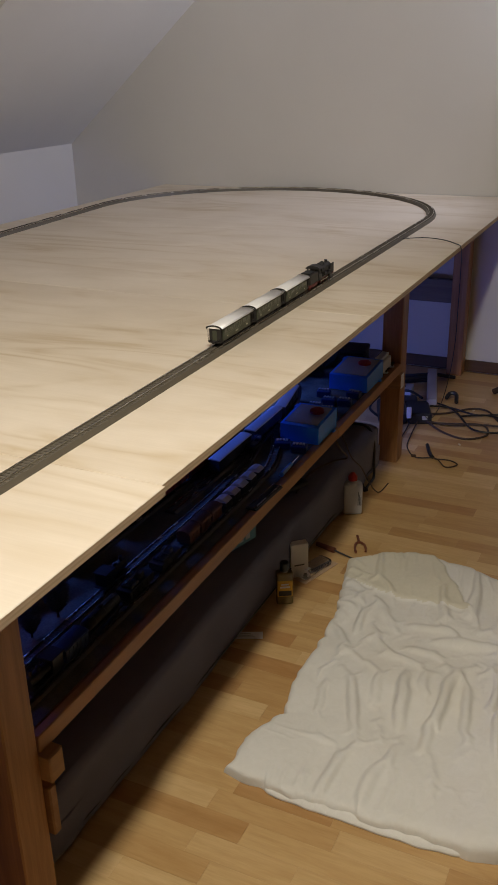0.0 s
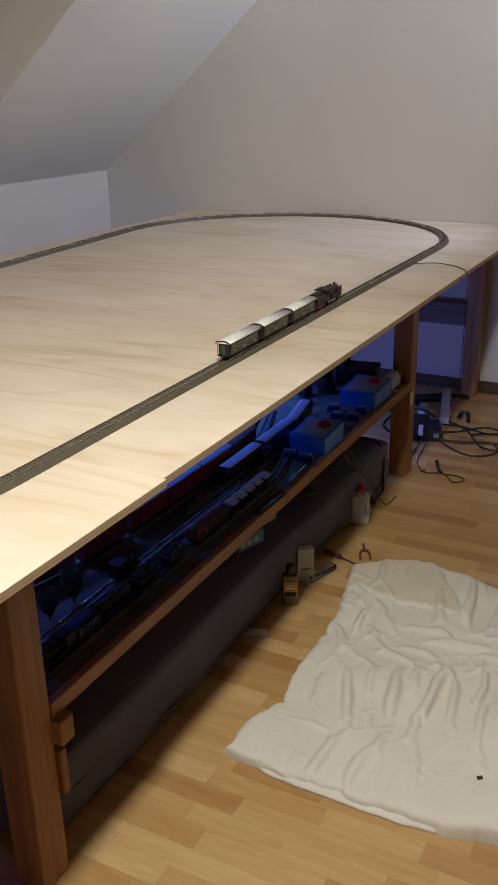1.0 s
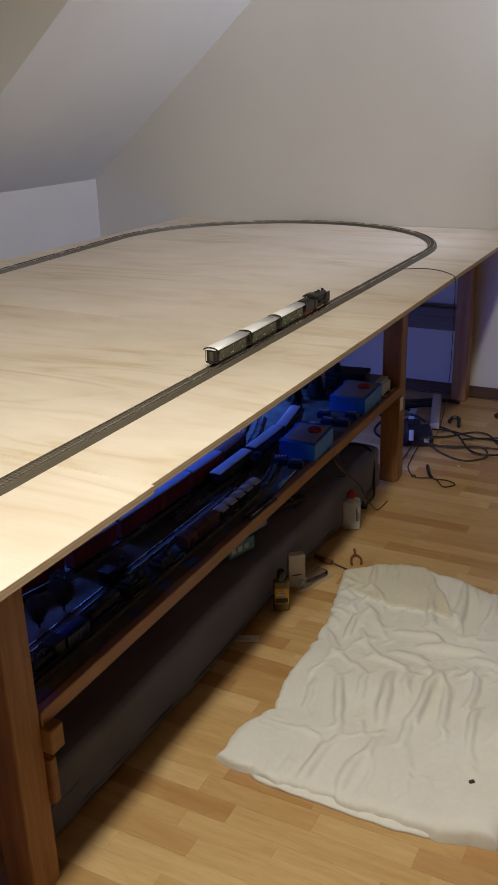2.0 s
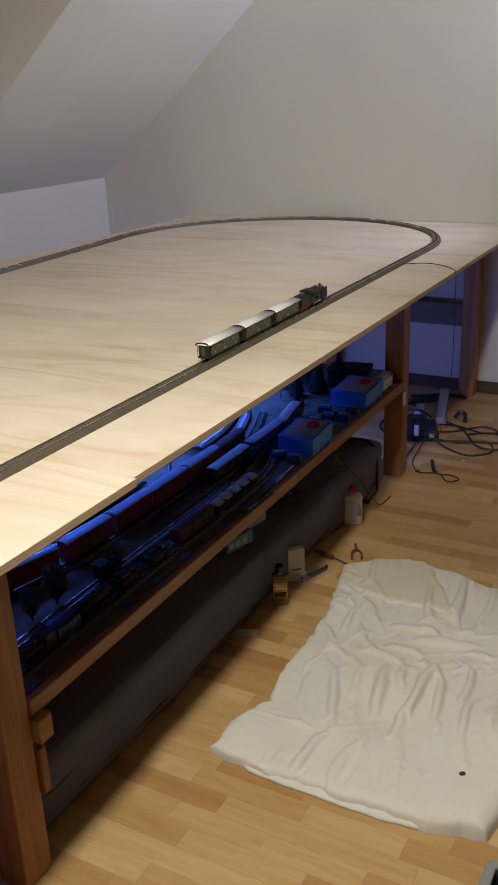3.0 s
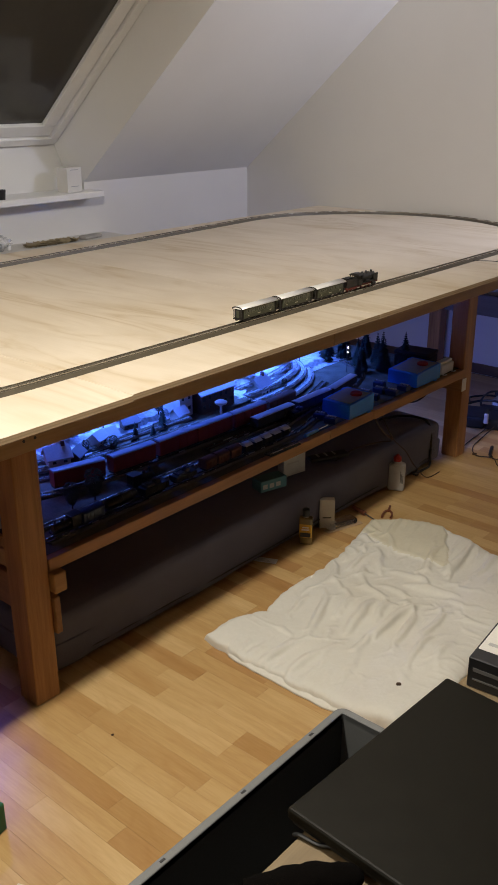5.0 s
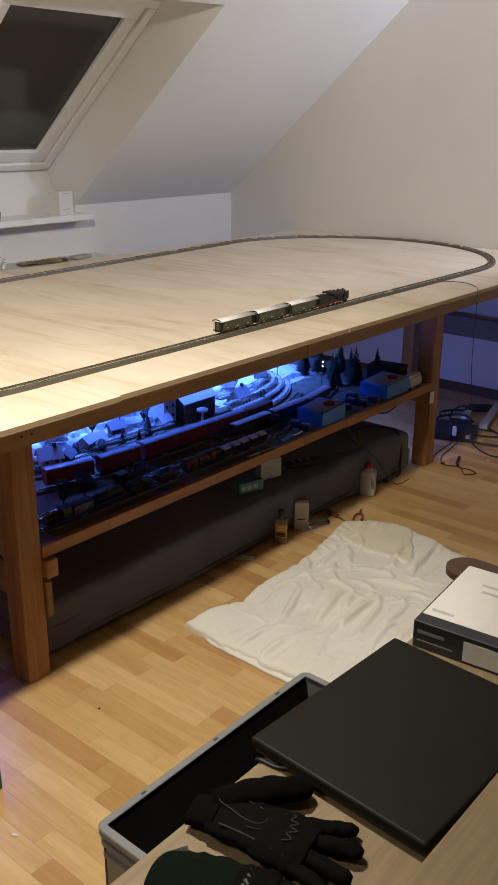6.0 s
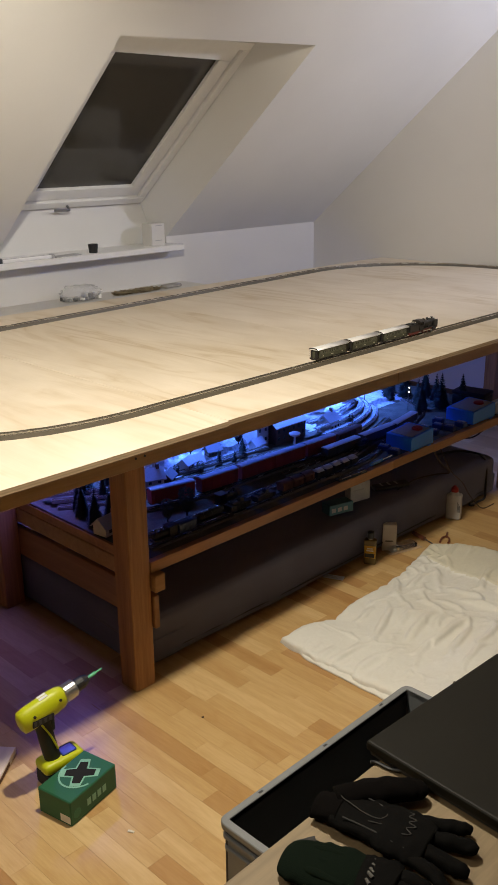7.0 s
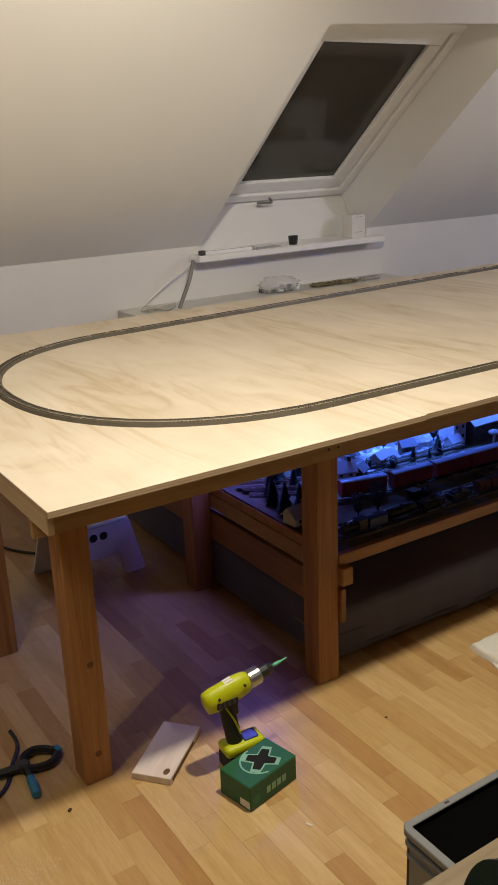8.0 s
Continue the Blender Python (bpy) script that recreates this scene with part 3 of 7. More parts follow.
def passenger_coach(m, length, label):
    """A short three-axled compartment coach along local y, with a narrow porch at each end under the roof."""
    root = thing("model_coach", m, label, "model coach", "coaches of the train on the table")
    half, w, eaves = length / 2 - 0.0065, 0.0185, 0.0445
    wall = half - 0.0165
    part("body", box(-w, w, -wall, wall, 0.012, eaves, 0.0010), COACH_GREEN, root)
    curve = [(w * 1.13 * math.cos(a), eaves - 0.0006 + 0.0078 * math.sin(a)) for a in [math.pi * k / 24 for k in range(25)]]
    roof = part("roof", prism(curve, "y", -half, half), ROOF_SILVER, root, "silver curved roof", smooth=True)
    for face in roof.data.polygons:
        face.use_smooth = abs(face.normal.y) < 0.5
    lip = [(x * 1.02, z + 0.0004) for x, z in curve] + [(x * 0.93, z - 0.0030) for x, z in reversed(curve)]
    for end in (-1, 1):
        part("roof_edge", prism(lip, "y", *sorted((end * (half - 0.0012), end * (half + 0.0006)))), COACH_END, root, "dark roof edge")
        part("porch", box(-w * 0.80, w * 0.80, *sorted((end * wall, end * (half - 0.0040))), 0.013, eaves - 0.0005, 0.0008), COACH_END, root, "dark narrow end porch")
        part("end_door", box(-0.0055, 0.0055, *sorted((end * (half - 0.0040), end * (half - 0.0032))), 0.0145, 0.038), COACH_GREEN, root)
        for side in (-1, 1):
            part("handrail", rod((side * w * 0.92, end * (half - 0.003), 0.012), (side * w * 0.92, end * (half - 0.003), eaves), 0.0007, seg=6), LOCO_BLACK, root)
            part("buffer", rod((side * 0.011, end * (half - 0.004), 0.0130), (side * 0.011, end * (half + 0.004), 0.0130), 0.0028, seg=10), LOCO_BLACK, root)
        part("coupler", box(-0.003, 0.003, *sorted((end * (half - 0.006), end * (half + 0.006))), 0.008, 0.011), LOCO_BLACK, root)
    part("underframe", box(-0.014, 0.014, -half + 0.003, half - 0.003, 0.0075, 0.0125, 0.001), LOCO_BLACK, root)
    for side in (-1, 1):
        part("footboard", box(side * 0.0165, side * 0.0185, -half + 0.01, half - 0.01, 0.0055, 0.007), LOCO_BLACK, root)
        part("waist_line", box(side * w, side * (w + 0.0004), -wall + 0.001, wall - 0.001, 0.0250, 0.0257), COACH_LINE, root)
        count = 7
        for k in range(count):
            y = -wall + 0.0135 + k * (2 * wall - 0.027) / (count - 1)
            for off in (-0.0046, 0.0046):
                window = part("window", box(side * (w - 0.001), side * (w + 0.0005), y + off - 0.0036, y + off + 0.0036, 0.0285, 0.0395), COACH_LINE, root, "pale window frame")
                part("pane", box(side * (w + 0.0004), side * (w + 0.0008), y + off - 0.0027, y + off + 0.0027, 0.0295, 0.0385), WINDOW_DARK, window)
        part("lettering", box(side * w, side * (w + 0.0004), -0.012, 0.002, 0.0185, 0.0215), LETTER_PALE, root)
        part("lettering", box(side * w, side * (w + 0.0004), wall - 0.026, wall - 0.018, 0.0185, 0.0215), LETTER_PALE, root)
        part("lettering", box(side * w, side * (w + 0.0004), -wall + 0.016, -wall + 0.022, 0.0185, 0.0215), LETTER_PALE, root)
    for y in (-half * 0.66, 0.0, half * 0.66):
        wheelset(root, y, 0.0062, 0.0062, LOCO_BLACK)
        for side in (-1, 1):
            part("axle_box", box(side * 0.0118, side * 0.0155, y - 0.006, y + 0.006, 0.003, 0.012, 0.0008), LOCO_BLACK, root)
    return root


def steam_loco(m):
    root = thing("model_steam_locomotive", m, "black model steam locomotive with red wheels and a tender", "model locomotive")
    # tender behind, boiler in front
    tender = part("tender", box(-0.017, 0.017, -0.116, -0.047, 0.014, 0.0385, 0.0012), LOCO_BLACK, root)
    part("coal", box(-0.013, 0.013, -0.106, -0.058, 0.0385, 0.0415, 0.002), plain("coal", (0.008, 0.008, 0.008), 0.7, vary=0.4, scale=200, bump=0.8), tender)
    part("cab", box(-0.0175, 0.0175, -0.040, -0.014, 0.013, 0.0295, 0.001), LOCO_BLACK, root)
    part("cab_front", box(-0.0175, 0.0175, -0.016, -0.014, 0.0295, 0.043), LOCO_BLACK, root)
    for side in (-1, 1):
        for y in (-0.039, -0.0275):
            part("cab_pillar", box(side * 0.0155, side * 0.0175, y - 0.0014, y + 0.0014, 0.0295, 0.043), LOCO_BLACK, root)
    roof = [(0.0205 * math.cos(a), 0.042 + 0.008 * math.sin(a)) for a in [math.pi * k / 10 for k in range(11)]]
    part("cab_roof", prism(roof, "y", -0.045, -0.011), LOCO_BLACK, root)
    part("boiler", rod((0, -0.014, 0.030), (0, 0.088, 0.030), 0.0125, seg=18), LOCO_BLACK, root, smooth=False)
    part("smokebox_door", rod((0, 0.088, 0.030), (0, 0.092, 0.030), 0.0115, 0.006, 18), DARK_GREY, root)
    part("chimney", lathe([(0.0046, 0.0), (0.0040, 0.003), (0.0040, 0.006), (0.0050, 0.0075)], 12), LOCO_BLACK, root).matrix_basis = pose(0, 0.076, 0.0405)
    for y in (0.012, 0.040):
        part("dome", lathe([(0.0062, 0.0), (0.0062, 0.004), (0.0045, 0.0075), (0.0015, 0.009)], 12), LOCO_BLACK, root).matrix_basis = pose(0, y, 0.0405)
    part("running_board", box(-0.018, 0.018, -0.014, 0.095, 0.0165, 0.0185), LOCO_BLACK, root)
    for side in (-1, 1):
        part("smoke_deflector", box(side * 0.0165, side * 0.018, 0.066, 0.094, 0.0185, 0.040), LOCO_BLACK, root)
        part("cylinder", rod((side * 0.0145, 0.058, 0.010), (side * 0.0145, 0.080, 0.010), 0.005, seg=12), LOCO_BLACK, root)
        part("coupling_rod", box(side * 0.0135, side * 0.0148, -0.012, 0.052, 0.0075, 0.0095), RAIL_STEEL, root)
        part("buffer", rod((side * 0.011, 0.095, 0.0145), (side * 0.011, 0.101, 0.0145), 0.003, seg=10), LOCO_BLACK, root)
        part("air_tank", rod((side * 0.0150, 0.016, 0.0225), (side * 0.0150, 0.036, 0.0225), 0.0032, seg=10), LOCO_BLACK, root)
        part("side_frame", box(side * 0.0120, side * 0.0130, -0.014, 0.060, 0.0100, 0.0162), LOCO_RED, root, "dark red side frame")
        part("tender_bogie", box(side * 0.0145, side * 0.0162, -0.112, -0.050, 0.0060, 0.0125, 0.0006), LOCO_RED, tender, "dark red tender frame")
    part("headlamp", rod((0, 0.094, 0.0395), (0, 0.098, 0.0395), 0.003, seg=10), WAGON_LAMP, root)
    for y in (-0.002, 0.026, 0.054):
        part("boiler_band", rod((0, y, 0.030), (0, y + 0.0016, 0.030), 0.0129, seg=18), DARK_GREY, root)
    part("buffer_beam", box(-0.017, 0.017, 0.0935, 0.0955, 0.011, 0.0185), LOCO_RED, root)
    part("frame", box(-0.006, 0.006, -0.035, 0.09, 0.005, 0.0165), LOCO_RED, root)
    part("tender_frame", box(-0.014, 0.014, -0.116, -0.047, 0.007, 0.014), LOCO_RED, root)
    for y in (-0.004, 0.020, 0.044):
        wheelset(root, y, 0.009, 0.009, LOCO_RED, "red driving wheel")
    for y in (0.078, -0.058, -0.082, -0.105):
        wheelset(root, y, 0.0055, 0.0055, LOCO_RED)
    return root


RAIL_TOP = TOP + 0.0157
COACH = 0.1985
LINE_X = -0.0475
TAIL_Y = 0.825
for k in range(3):
    words = ("dark green model coach with silver roof, last in the train", "dark green model coach with silver roof, coupled between two others",
             "dark green model coach with silver roof, coupled behind the locomotive")[k]
    passenger_coach(pose(LINE_X - 0.002 * k, TAIL_Y + COACH * (k + 0.5), RAIL_TOP, 0, 0, 0.6), COACH, words)
steam_loco(pose(LINE_X - 0.008, TAIL_Y + 3 * COACH + 0.116, RAIL_TOP, 0, 0, 0.6) @ Matrix.Diagonal((1.12, 0.95, 1.2, 1)))

# ---- things on the floor ----
def mattress():
    """A long foam mattress, its edges rounded, slightly sagging."""
    bm = bm_new()
    add_box(bm, -1.22, 0.42, -1.16, 1.09, 0.0, 0.20)
    bmesh.ops.subdivide_edges(bm, edges=bm.edges, cuts=34, use_grid_fill=True)
    for v in bm.verts:
        c = v.co
        # a soft roll along the top, a tight seam at the floor
        r = 0.040 if c.z > 0.1 else 0.018
        core = Vector((max(-1.22 + r, min(0.42 - r, c.x)), max(-1.16 + r, min(1.09 - r, c.y)), max(r, min(0.20 - r, c.z))))
        off = c - core
        if off.length > 1e-6:
            c.xyz = core + off.normalized() * min(r, off.length) if off.length > r else c
        v.co += Vector((noise.noise(c * 3.1) * 0.012 + noise.noise(Vector((c.x * 4, c.y * 13, c.z * 6))) * 0.007, noise.noise(c * 2.7 + Vector((5, 0, 0))) * 0.008, noise.noise(c * 2.3 + Vector((0, 9, 0))) * 0.012 * (c.z > 0.1)))
    root = thing("mattress", pose(-0.478, 1.165, 0.010, 0, 0, -0.6), "dark charcoal foam mattress lying on the floor under the shelf", "mattress")
    part("cover", bm, MATTRESS, root, smooth=True)
    part("piping", sweep(smooth_path([(0.418, -1.09, 0.03), (0.423, -0.4, 0.028), (0.42, 0.3, 0.03), (0.416, 1.03, 0.03)], 10), ring(0.0025, 6)), BLACK, root, "black seam piping")
    return root


mattress()


def crumpled_sheet():
    """A padded cotton cover, thrown down: an uneven outline, a soft rolled rim, folds and pulls."""
    bm = bm_new()
    nu, nv = 140, 200
    border = [(0.135, 0.46), (0.135, 0.60), (0.185, 0.70), (0.155, 0.82), (0.160, 1.0), (0.15, 1.18), (0.115, 1.34), (0.085, 1.48)]
    far = [(0.085, 1.48), (0.19, 1.565), (0.335, 1.605), (0.47, 1.575), (0.60, 1.525), (0.79, 1.455)]
    right = [(0.84, 0.475), (0.868, 0.62), (0.873, 0.82), (0.855, 0.98), (0.868, 1.12), (0.862, 1.28), (0.79, 1.455)]
    near = [(0.135, 0.46), (0.27, 0.447), (0.42, 0.452), (0.58, 0.448), (0.71, 0.452), (0.84, 0.475)]

    def along(line, t):
        f = t * (len(line) - 1)
        k = min(int(f), len(line) - 2)
        return Vector((*line[k], 0)).lerp(Vector((*line[k + 1], 0)), f - k)

    # folds: a run of points, height and half-width
    folds = [([(0.382, 1.532), (0.505, 1.282), (0.632, 1.019)], 0.022, 0.020), ([(0.484, 1.404), (0.558, 1.288), (0.60, 1.19)], 0.015, 0.014),
             ([(0.617, 1.212), (0.650, 1.12), (0.663, 1.026)], 0.020, 0.018), ([(0.478, 0.96), (0.57, 0.81)], 0.015, 0.016), ([(0.539, 0.996), (0.616, 0.818)], 0.016, 0.016),
             ([(0.538, 0.763), (0.594, 0.713), (0.634, 0.719)], 0.015, 0.014), ([(0.398, 0.596), (0.46, 0.655), (0.537, 0.592), (0.583, 0.537)], 0.024, 0.020),
             ([(0.189, 0.715), (0.236, 0.622), (0.31, 0.581), (0.399, 0.571)], 0.020, 0.022), ([(0.421, 0.557), (0.49, 0.50), (0.559, 0.445)], 0.014, 0.020),
             ([(0.289, 1.235), (0.309, 1.092), (0.308, 0.949)], 0.014, 0.020), ([(0.21, 1.01), (0.214, 1.074), (0.26, 1.17)], 0.011, 0.016),
             ([(0.235, 0.711), (0.28, 0.619)], 0.012, 0.014), ([(0.686, 0.804), (0.786, 0.707), (0.85, 0.665)], 0.015, 0.018), ([(0.705, 0.969), (0.67, 0.869)], 0.013, 0.018),
             ([(0.596, 0.529), (0.724, 0.598)], 0.010, 0.020), ([(0.398, 0.737), (0.492, 0.822)], 0.010, 0.018), ([(0.273, 1.365), (0.34, 1.27)], 0.011, 0.014), ([(0.17, 0.86), (0.29, 0.83), (0.38, 0.86)], 0.010, 0.018)]

    def ridge(x, y):
        out = 0.0
        for line, high, wide in folds:
            best, side, ends = 9.0, 0.0, 1.0
            for n, ((xa, ya), (xb, yb)) in enumerate(zip(line, line[1:])):
                dx, dy = xb - xa, yb - ya
                span = math.hypot(dx, dy)
                s = max(0.0, min(1.0, ((x - xa) * dx + (y - ya) * dy) / (span * span)))
                d = math.hypot(x - xa - s * dx, y - ya - s * dy)
                if d < best:
                    best, side = d, ((x - xa) * dy - (y - ya) * dx) / span
                    far_along = (n + s) / (len(line) - 1)
                    ends = min(1.0, 0.35 + 2.6 * min(far_along, 1 - far_along))
            if best < 4 * wide:
                d = math.copysign(best, side) + 0.008 * noise.noise(Vector((x * 16, y * 16, high * 900)))
                out += ends * high * (math.exp(-(d / wide) ** 2) - 0.75 * math.exp(-((d - 1.3 * wide) / (0.7 * wide)) ** 2))
        return out

    def step(a, b, x):
        t = max(0.0, min(1.0, (x - a) / (b - a)))
        return t * t * (3 - 2 * t)

    def on_flap(x, y):
        """The flap turned over at the far end."""
        wave = 0.012 * noise.noise(Vector((x * 18, y * 18, 3)))
        return step(0.0, 0.014, y - 1.30 - 0.30 * max(0.0, 0.30 - x) + wave) * step(0.0, 0.014, 0.37 + (1.57 - y) * 0.62 - x + wave)

    grid_x, lower, start = np.zeros((nv + 1, nu + 1, 3)), np.zeros((nv + 1, nu + 1)), np.zeros((nv + 1, nu + 1))
    edges = np.zeros((nv + 1, nu + 1))
    for j in range(nv + 1):
        v = j / nv
        for i in range(nu + 1):
            u = i / nu
            left, rgt = along(border, v), along(right, v)
            low, high = along(near, u), along(far, u)
            c = Vector((*border[0], 0)).lerp(Vector((*right[0], 0)), u).lerp(Vector((*border[-1], 0)).lerp(Vector((*right[-1], 0)), u), v)
            p = left.lerp(rgt, u) + low.lerp(high, v) - c
            edge = min(0.71 * u, 0.71 * (1 - u), 1.03 * v, 1.03 * (1 - v))
            rim = max(0.0, 1 - edge / 0.08)
            p += Vector((noise.noise(p * 9), noise.noise(p * 9 + Vector((3, 3, 3))), 0)) * 0.010
            p += Vector((noise.noise(p * 23 + Vector((1, 0, 5))), noise.noise(p * 23 + Vector((3, 8, 3))), 0)) * 0.012 * rim * (1 - 0.4 * u)
            thick = 0.018 + 0.030 * u * u + 0.010 * v + 0.016 * max(0.0, 1 - math.hypot(u - 0.12, v - 0.08) / 0.22) + 0.012 * noise.noise(p * 6)
            thick = max(0.012, thick)
            lower[j, i] = 0.003 + thick * math.sqrt(max(0.0, 1 - (1 - min(1.0, edge / (1.2 * thick))) ** 2))
            wave = noise.noise(Vector((p.x * 18 + p.y * 5, p.y * 5 - p.x * 2, 2.0)) + Vector((1, 1, 0)) * 1.8 * noise.noise(p * 5))
            start[j, i] = min(1.0, edge / 0.03) * (1.6 * ridge(p.x, p.y) + 0.022 * wave + 0.006 * noise.noise(p * 11.0) + 0.008)
            grid_x[j, i] = (p.x, p.y, 0.0)
            edges[j, i] = edge
    # the cloth has more length than its outline: it buckles, then settles on the padding
    flat = grid_x.copy()
    slack = np.array([[noise.noise(Vector((*flat[j, i, :2], 0)) * 4.0 + Vector((2, 6, 1))) for i in range(nu + 1)] for j in range(nv + 1)])
    across, down = np.maximum(1.03, 1.10 + 0.24 * slack), np.maximum(1.015, 1.035 + 0.14 * np.roll(slack, 40, 0))
    cloth_x = flat.copy()
    cloth_x[:, :, 2] = lower + np.maximum(start, 0.0) + 0.001

    links = []
    for di, dj, stiff in ((1, 0, 1.0), (0, 1, 1.0), (1, 1, 0.25), (-1, 1, 0.25), (2, 0, 0.06), (0, 2, 0.06), (4, 0, 0.05), (0, 4, 0.05)):
        gap = max(abs(di), dj)
        for phase in range(2 * gap):
            # every second link of a row or column at a time
            if dj == 0:
                ia = [i for i in range(0, nu + 1 - di) if (i // gap) % 2 == phase // gap and i % gap == phase % gap]
                sa, sb = np.s_[:, ia], np.s_[:, [i + di for i in ia]]
            else:
                ja = [j for j in range(0, nv + 1 - dj) if (j // gap) % 2 == phase // gap and j % gap == phase % gap]
                c0, c1 = (0, nu + 1 - di) if di > 0 else (-di, nu + 1)
                sa, sb = np.ix_(ja, range(c0, c1)), np.ix_([j + dj for j in ja], range(c0 + di, c1 + di))
            if dj == 0:
                k = across[sa]
            elif di == 0:
                k = down[sa]
            else:
                k = 0.5 * (across[sa] + down[sa])
            rest = np.linalg.norm(flat[sb] - flat[sa], axis=2) * k
            links.append((sa, sb, rest, stiff))
    hold = np.where(edges < 0.004, 0.5, 0.004)[:, :, None]
    before = cloth_x.copy()
    for turn in range(56):
        speed = (cloth_x - before) * 0.90
        before = cloth_x.copy()
        cloth_x = cloth_x + speed
        cloth_x[:, :, 2] -= 0.00002 if turn < 34 else 0.00008
        for again in range(5):
            for sa, sb, rest, stiff in links:
                a, b = cloth_x[sa], cloth_x[sb]
                d = b - a
                span = np.sqrt((d * d).sum(axis=2)) + 1e-9
                shift = d * (0.5 * stiff * (span - rest) / span)[:, :, None]
                cloth_x[sa] = a + shift
                cloth_x[sb] = b - shift
            cloth_x[:, :, :2] += (flat[:, :, :2] - cloth_x[:, :, :2]) * hold
            cloth_x[:, :, 2] = np.maximum(cloth_x[:, :, 2], lower)
        cloth_x[:, :, 2] = np.where(edges < 0.002, 0.003, cloth_x[:, :, 2])
    for again in range(1):
        soft = cloth_x.copy()
        soft[1:-1, 1:-1] = 0.5 * cloth_x[1:-1, 1:-1] + 0.125 * (cloth_x[:-2, 1:-1] + cloth_x[2:, 1:-1] + cloth_x[1:-1, :-2] + cloth_x[1:-1, 2:])
        cloth_x = soft
    grid = []
    for j in range(nv + 1):
        row = []
        for i in range(nu + 1):
            x, y, z = cloth_x[j, i]
            z += min(1.0, edges[j, i] / 0.03) * 0.010 * on_flap(x, y)
            row.append(bm.verts.new((x, y, max(0.003, z))))
        grid.append(row)
    for j in range(nv):
        for i in range(nu):
            bm.faces.new((grid[j][i], grid[j][i + 1], grid[j + 1][i + 1], grid[j + 1][i]))
    rim = [grid[0][i] for i in range(nu + 1)] + [grid[j][nu] for j in range(1, nv + 1)] + [grid[nv][i] for i in range(nu - 1, -1, -1)] + [grid[j][0] for j in range(nv - 1, 0, -1)]
    floor_ring = [bm.verts.new((v.co.x, v.co.y, 0.0005)) for v in rim]
    for k in range(len(rim)):
        bm.faces.new((rim[k], floor_ring[k], floor_ring[(k + 1) % len(rim)], rim[(k + 1) % len(rim)]))
    for face in bm.faces:
        c = face.calc_center_median()
        if on_flap(c.x, c.y) > 0.5:
            face.material_index = 1
    # the lower layer that shows along the near side
    under = []
    for k in range(61):
        p = along(near, 0.16 + 0.62 * k / 60)
        out = 0.016 * math.sin(math.pi * k / 60) ** 0.5 * (0.8 + 0.6 * noise.noise(Vector((k * 0.16, 0, 8))))
        under.append([bm.verts.new((p.x, p.y + 0.03 - (0.03 + out) * w, 0.001 + h)) for w, h in ((0.0, 0.012), (0.5, 0.013), (0.85, 0.010), (1.0, 0.005), (0.96, 0.0))])
    for one, two in zip(under, under[1:]):
        for k in range(4):
            bm.faces.new((one[k], one[k + 1], two[k + 1], two[k]))
    ob = single("bed_sheet", bm, SHEET, Matrix(), "crumpled cream cotton cover spread on the laminate floor", "sheet", smooth=True)
    ob.data.materials.append(SHEET_BACK)
    finer = ob.modifiers.new("finer", "SUBSURF")
    finer.levels = finer.render_levels = 1
    return ob


crumpled_sheet()


def storage_crate():
    """A grey stacking crate with a stepped rim; local x across, y along."""
    grey = plain("grey_crate_plastic", (0.17, 0.175, 0.175), 0.45, vary=0.08)
    # shade inside the crate is put into the long sides' darker colour
    inside = plain("shaded_crate_inside", (0.045, 0.043, 0.042), 0.6)
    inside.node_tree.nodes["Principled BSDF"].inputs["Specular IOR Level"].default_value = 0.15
    root = thing("storage_crate", pose(0.925, -0.59, 0.0), "open grey plastic stacking crate with a stepped rim", "crate")
    length, width, high, t = 0.655, 0.42, 0.395, 0.006
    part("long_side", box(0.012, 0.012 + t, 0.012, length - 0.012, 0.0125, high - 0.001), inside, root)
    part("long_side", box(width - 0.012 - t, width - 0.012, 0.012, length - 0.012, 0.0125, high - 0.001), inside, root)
    part("short_side", box(0.0125 + t, width - 0.0125 - t, 0.012, 0.012 + t, 0.0125, high - 0.001), grey, root)
    part("short_side", box(0.0125 + t, width - 0.0125 - t, length - 0.012 - t, length - 0.012, 0.0125, high - 0.001), grey, root)
    part("base", box(0.012, width - 0.012, 0.012, length - 0.012, 0.0, 0.012, 0.002), grey, root)
    for z, out in ((high, 0.0), (high - 0.032, 0.004), (high - 0.062, 0.006)):
        low = z - (0.014 if z == high else 0.008)
        reach, turn = 0.018 if z == high else 0.008, 0.013
        mid = out + reach / 2
        path = []
        for cx, cy, start in ((width - mid - turn, length - mid - turn, 0), (mid + turn, length - mid - turn, 90), (mid + turn, mid + turn, 180), (width - mid - turn, mid + turn, 270)):
            path += [(cx + turn * math.cos(math.radians(start + 15 * k)), cy + turn * math.sin(math.radians(start + 15 * k)), low) for k in range(7)]
        bm = sweep(path, [(-reach / 2, 0), (-reach / 2, z - low - 0.002), (-reach / 2 + 0.002, z - low), (reach / 2 - 0.002, z - low), (reach / 2, z - low - 0.002), (reach / 2, 0)], True)
        part("rim" if z == high else "rib", bm, grey, root)
    for y in (0.12, 0.33, 0.54):
        part("notch", box(0.006, 0.0115, y - 0.006, y + 0.006, high - 0.001, high + 0.0006, 0.0005), plain("rim_slit_dark", (0.02, 0.02, 0.021), 0.6), root)
    return root


storage_crate()

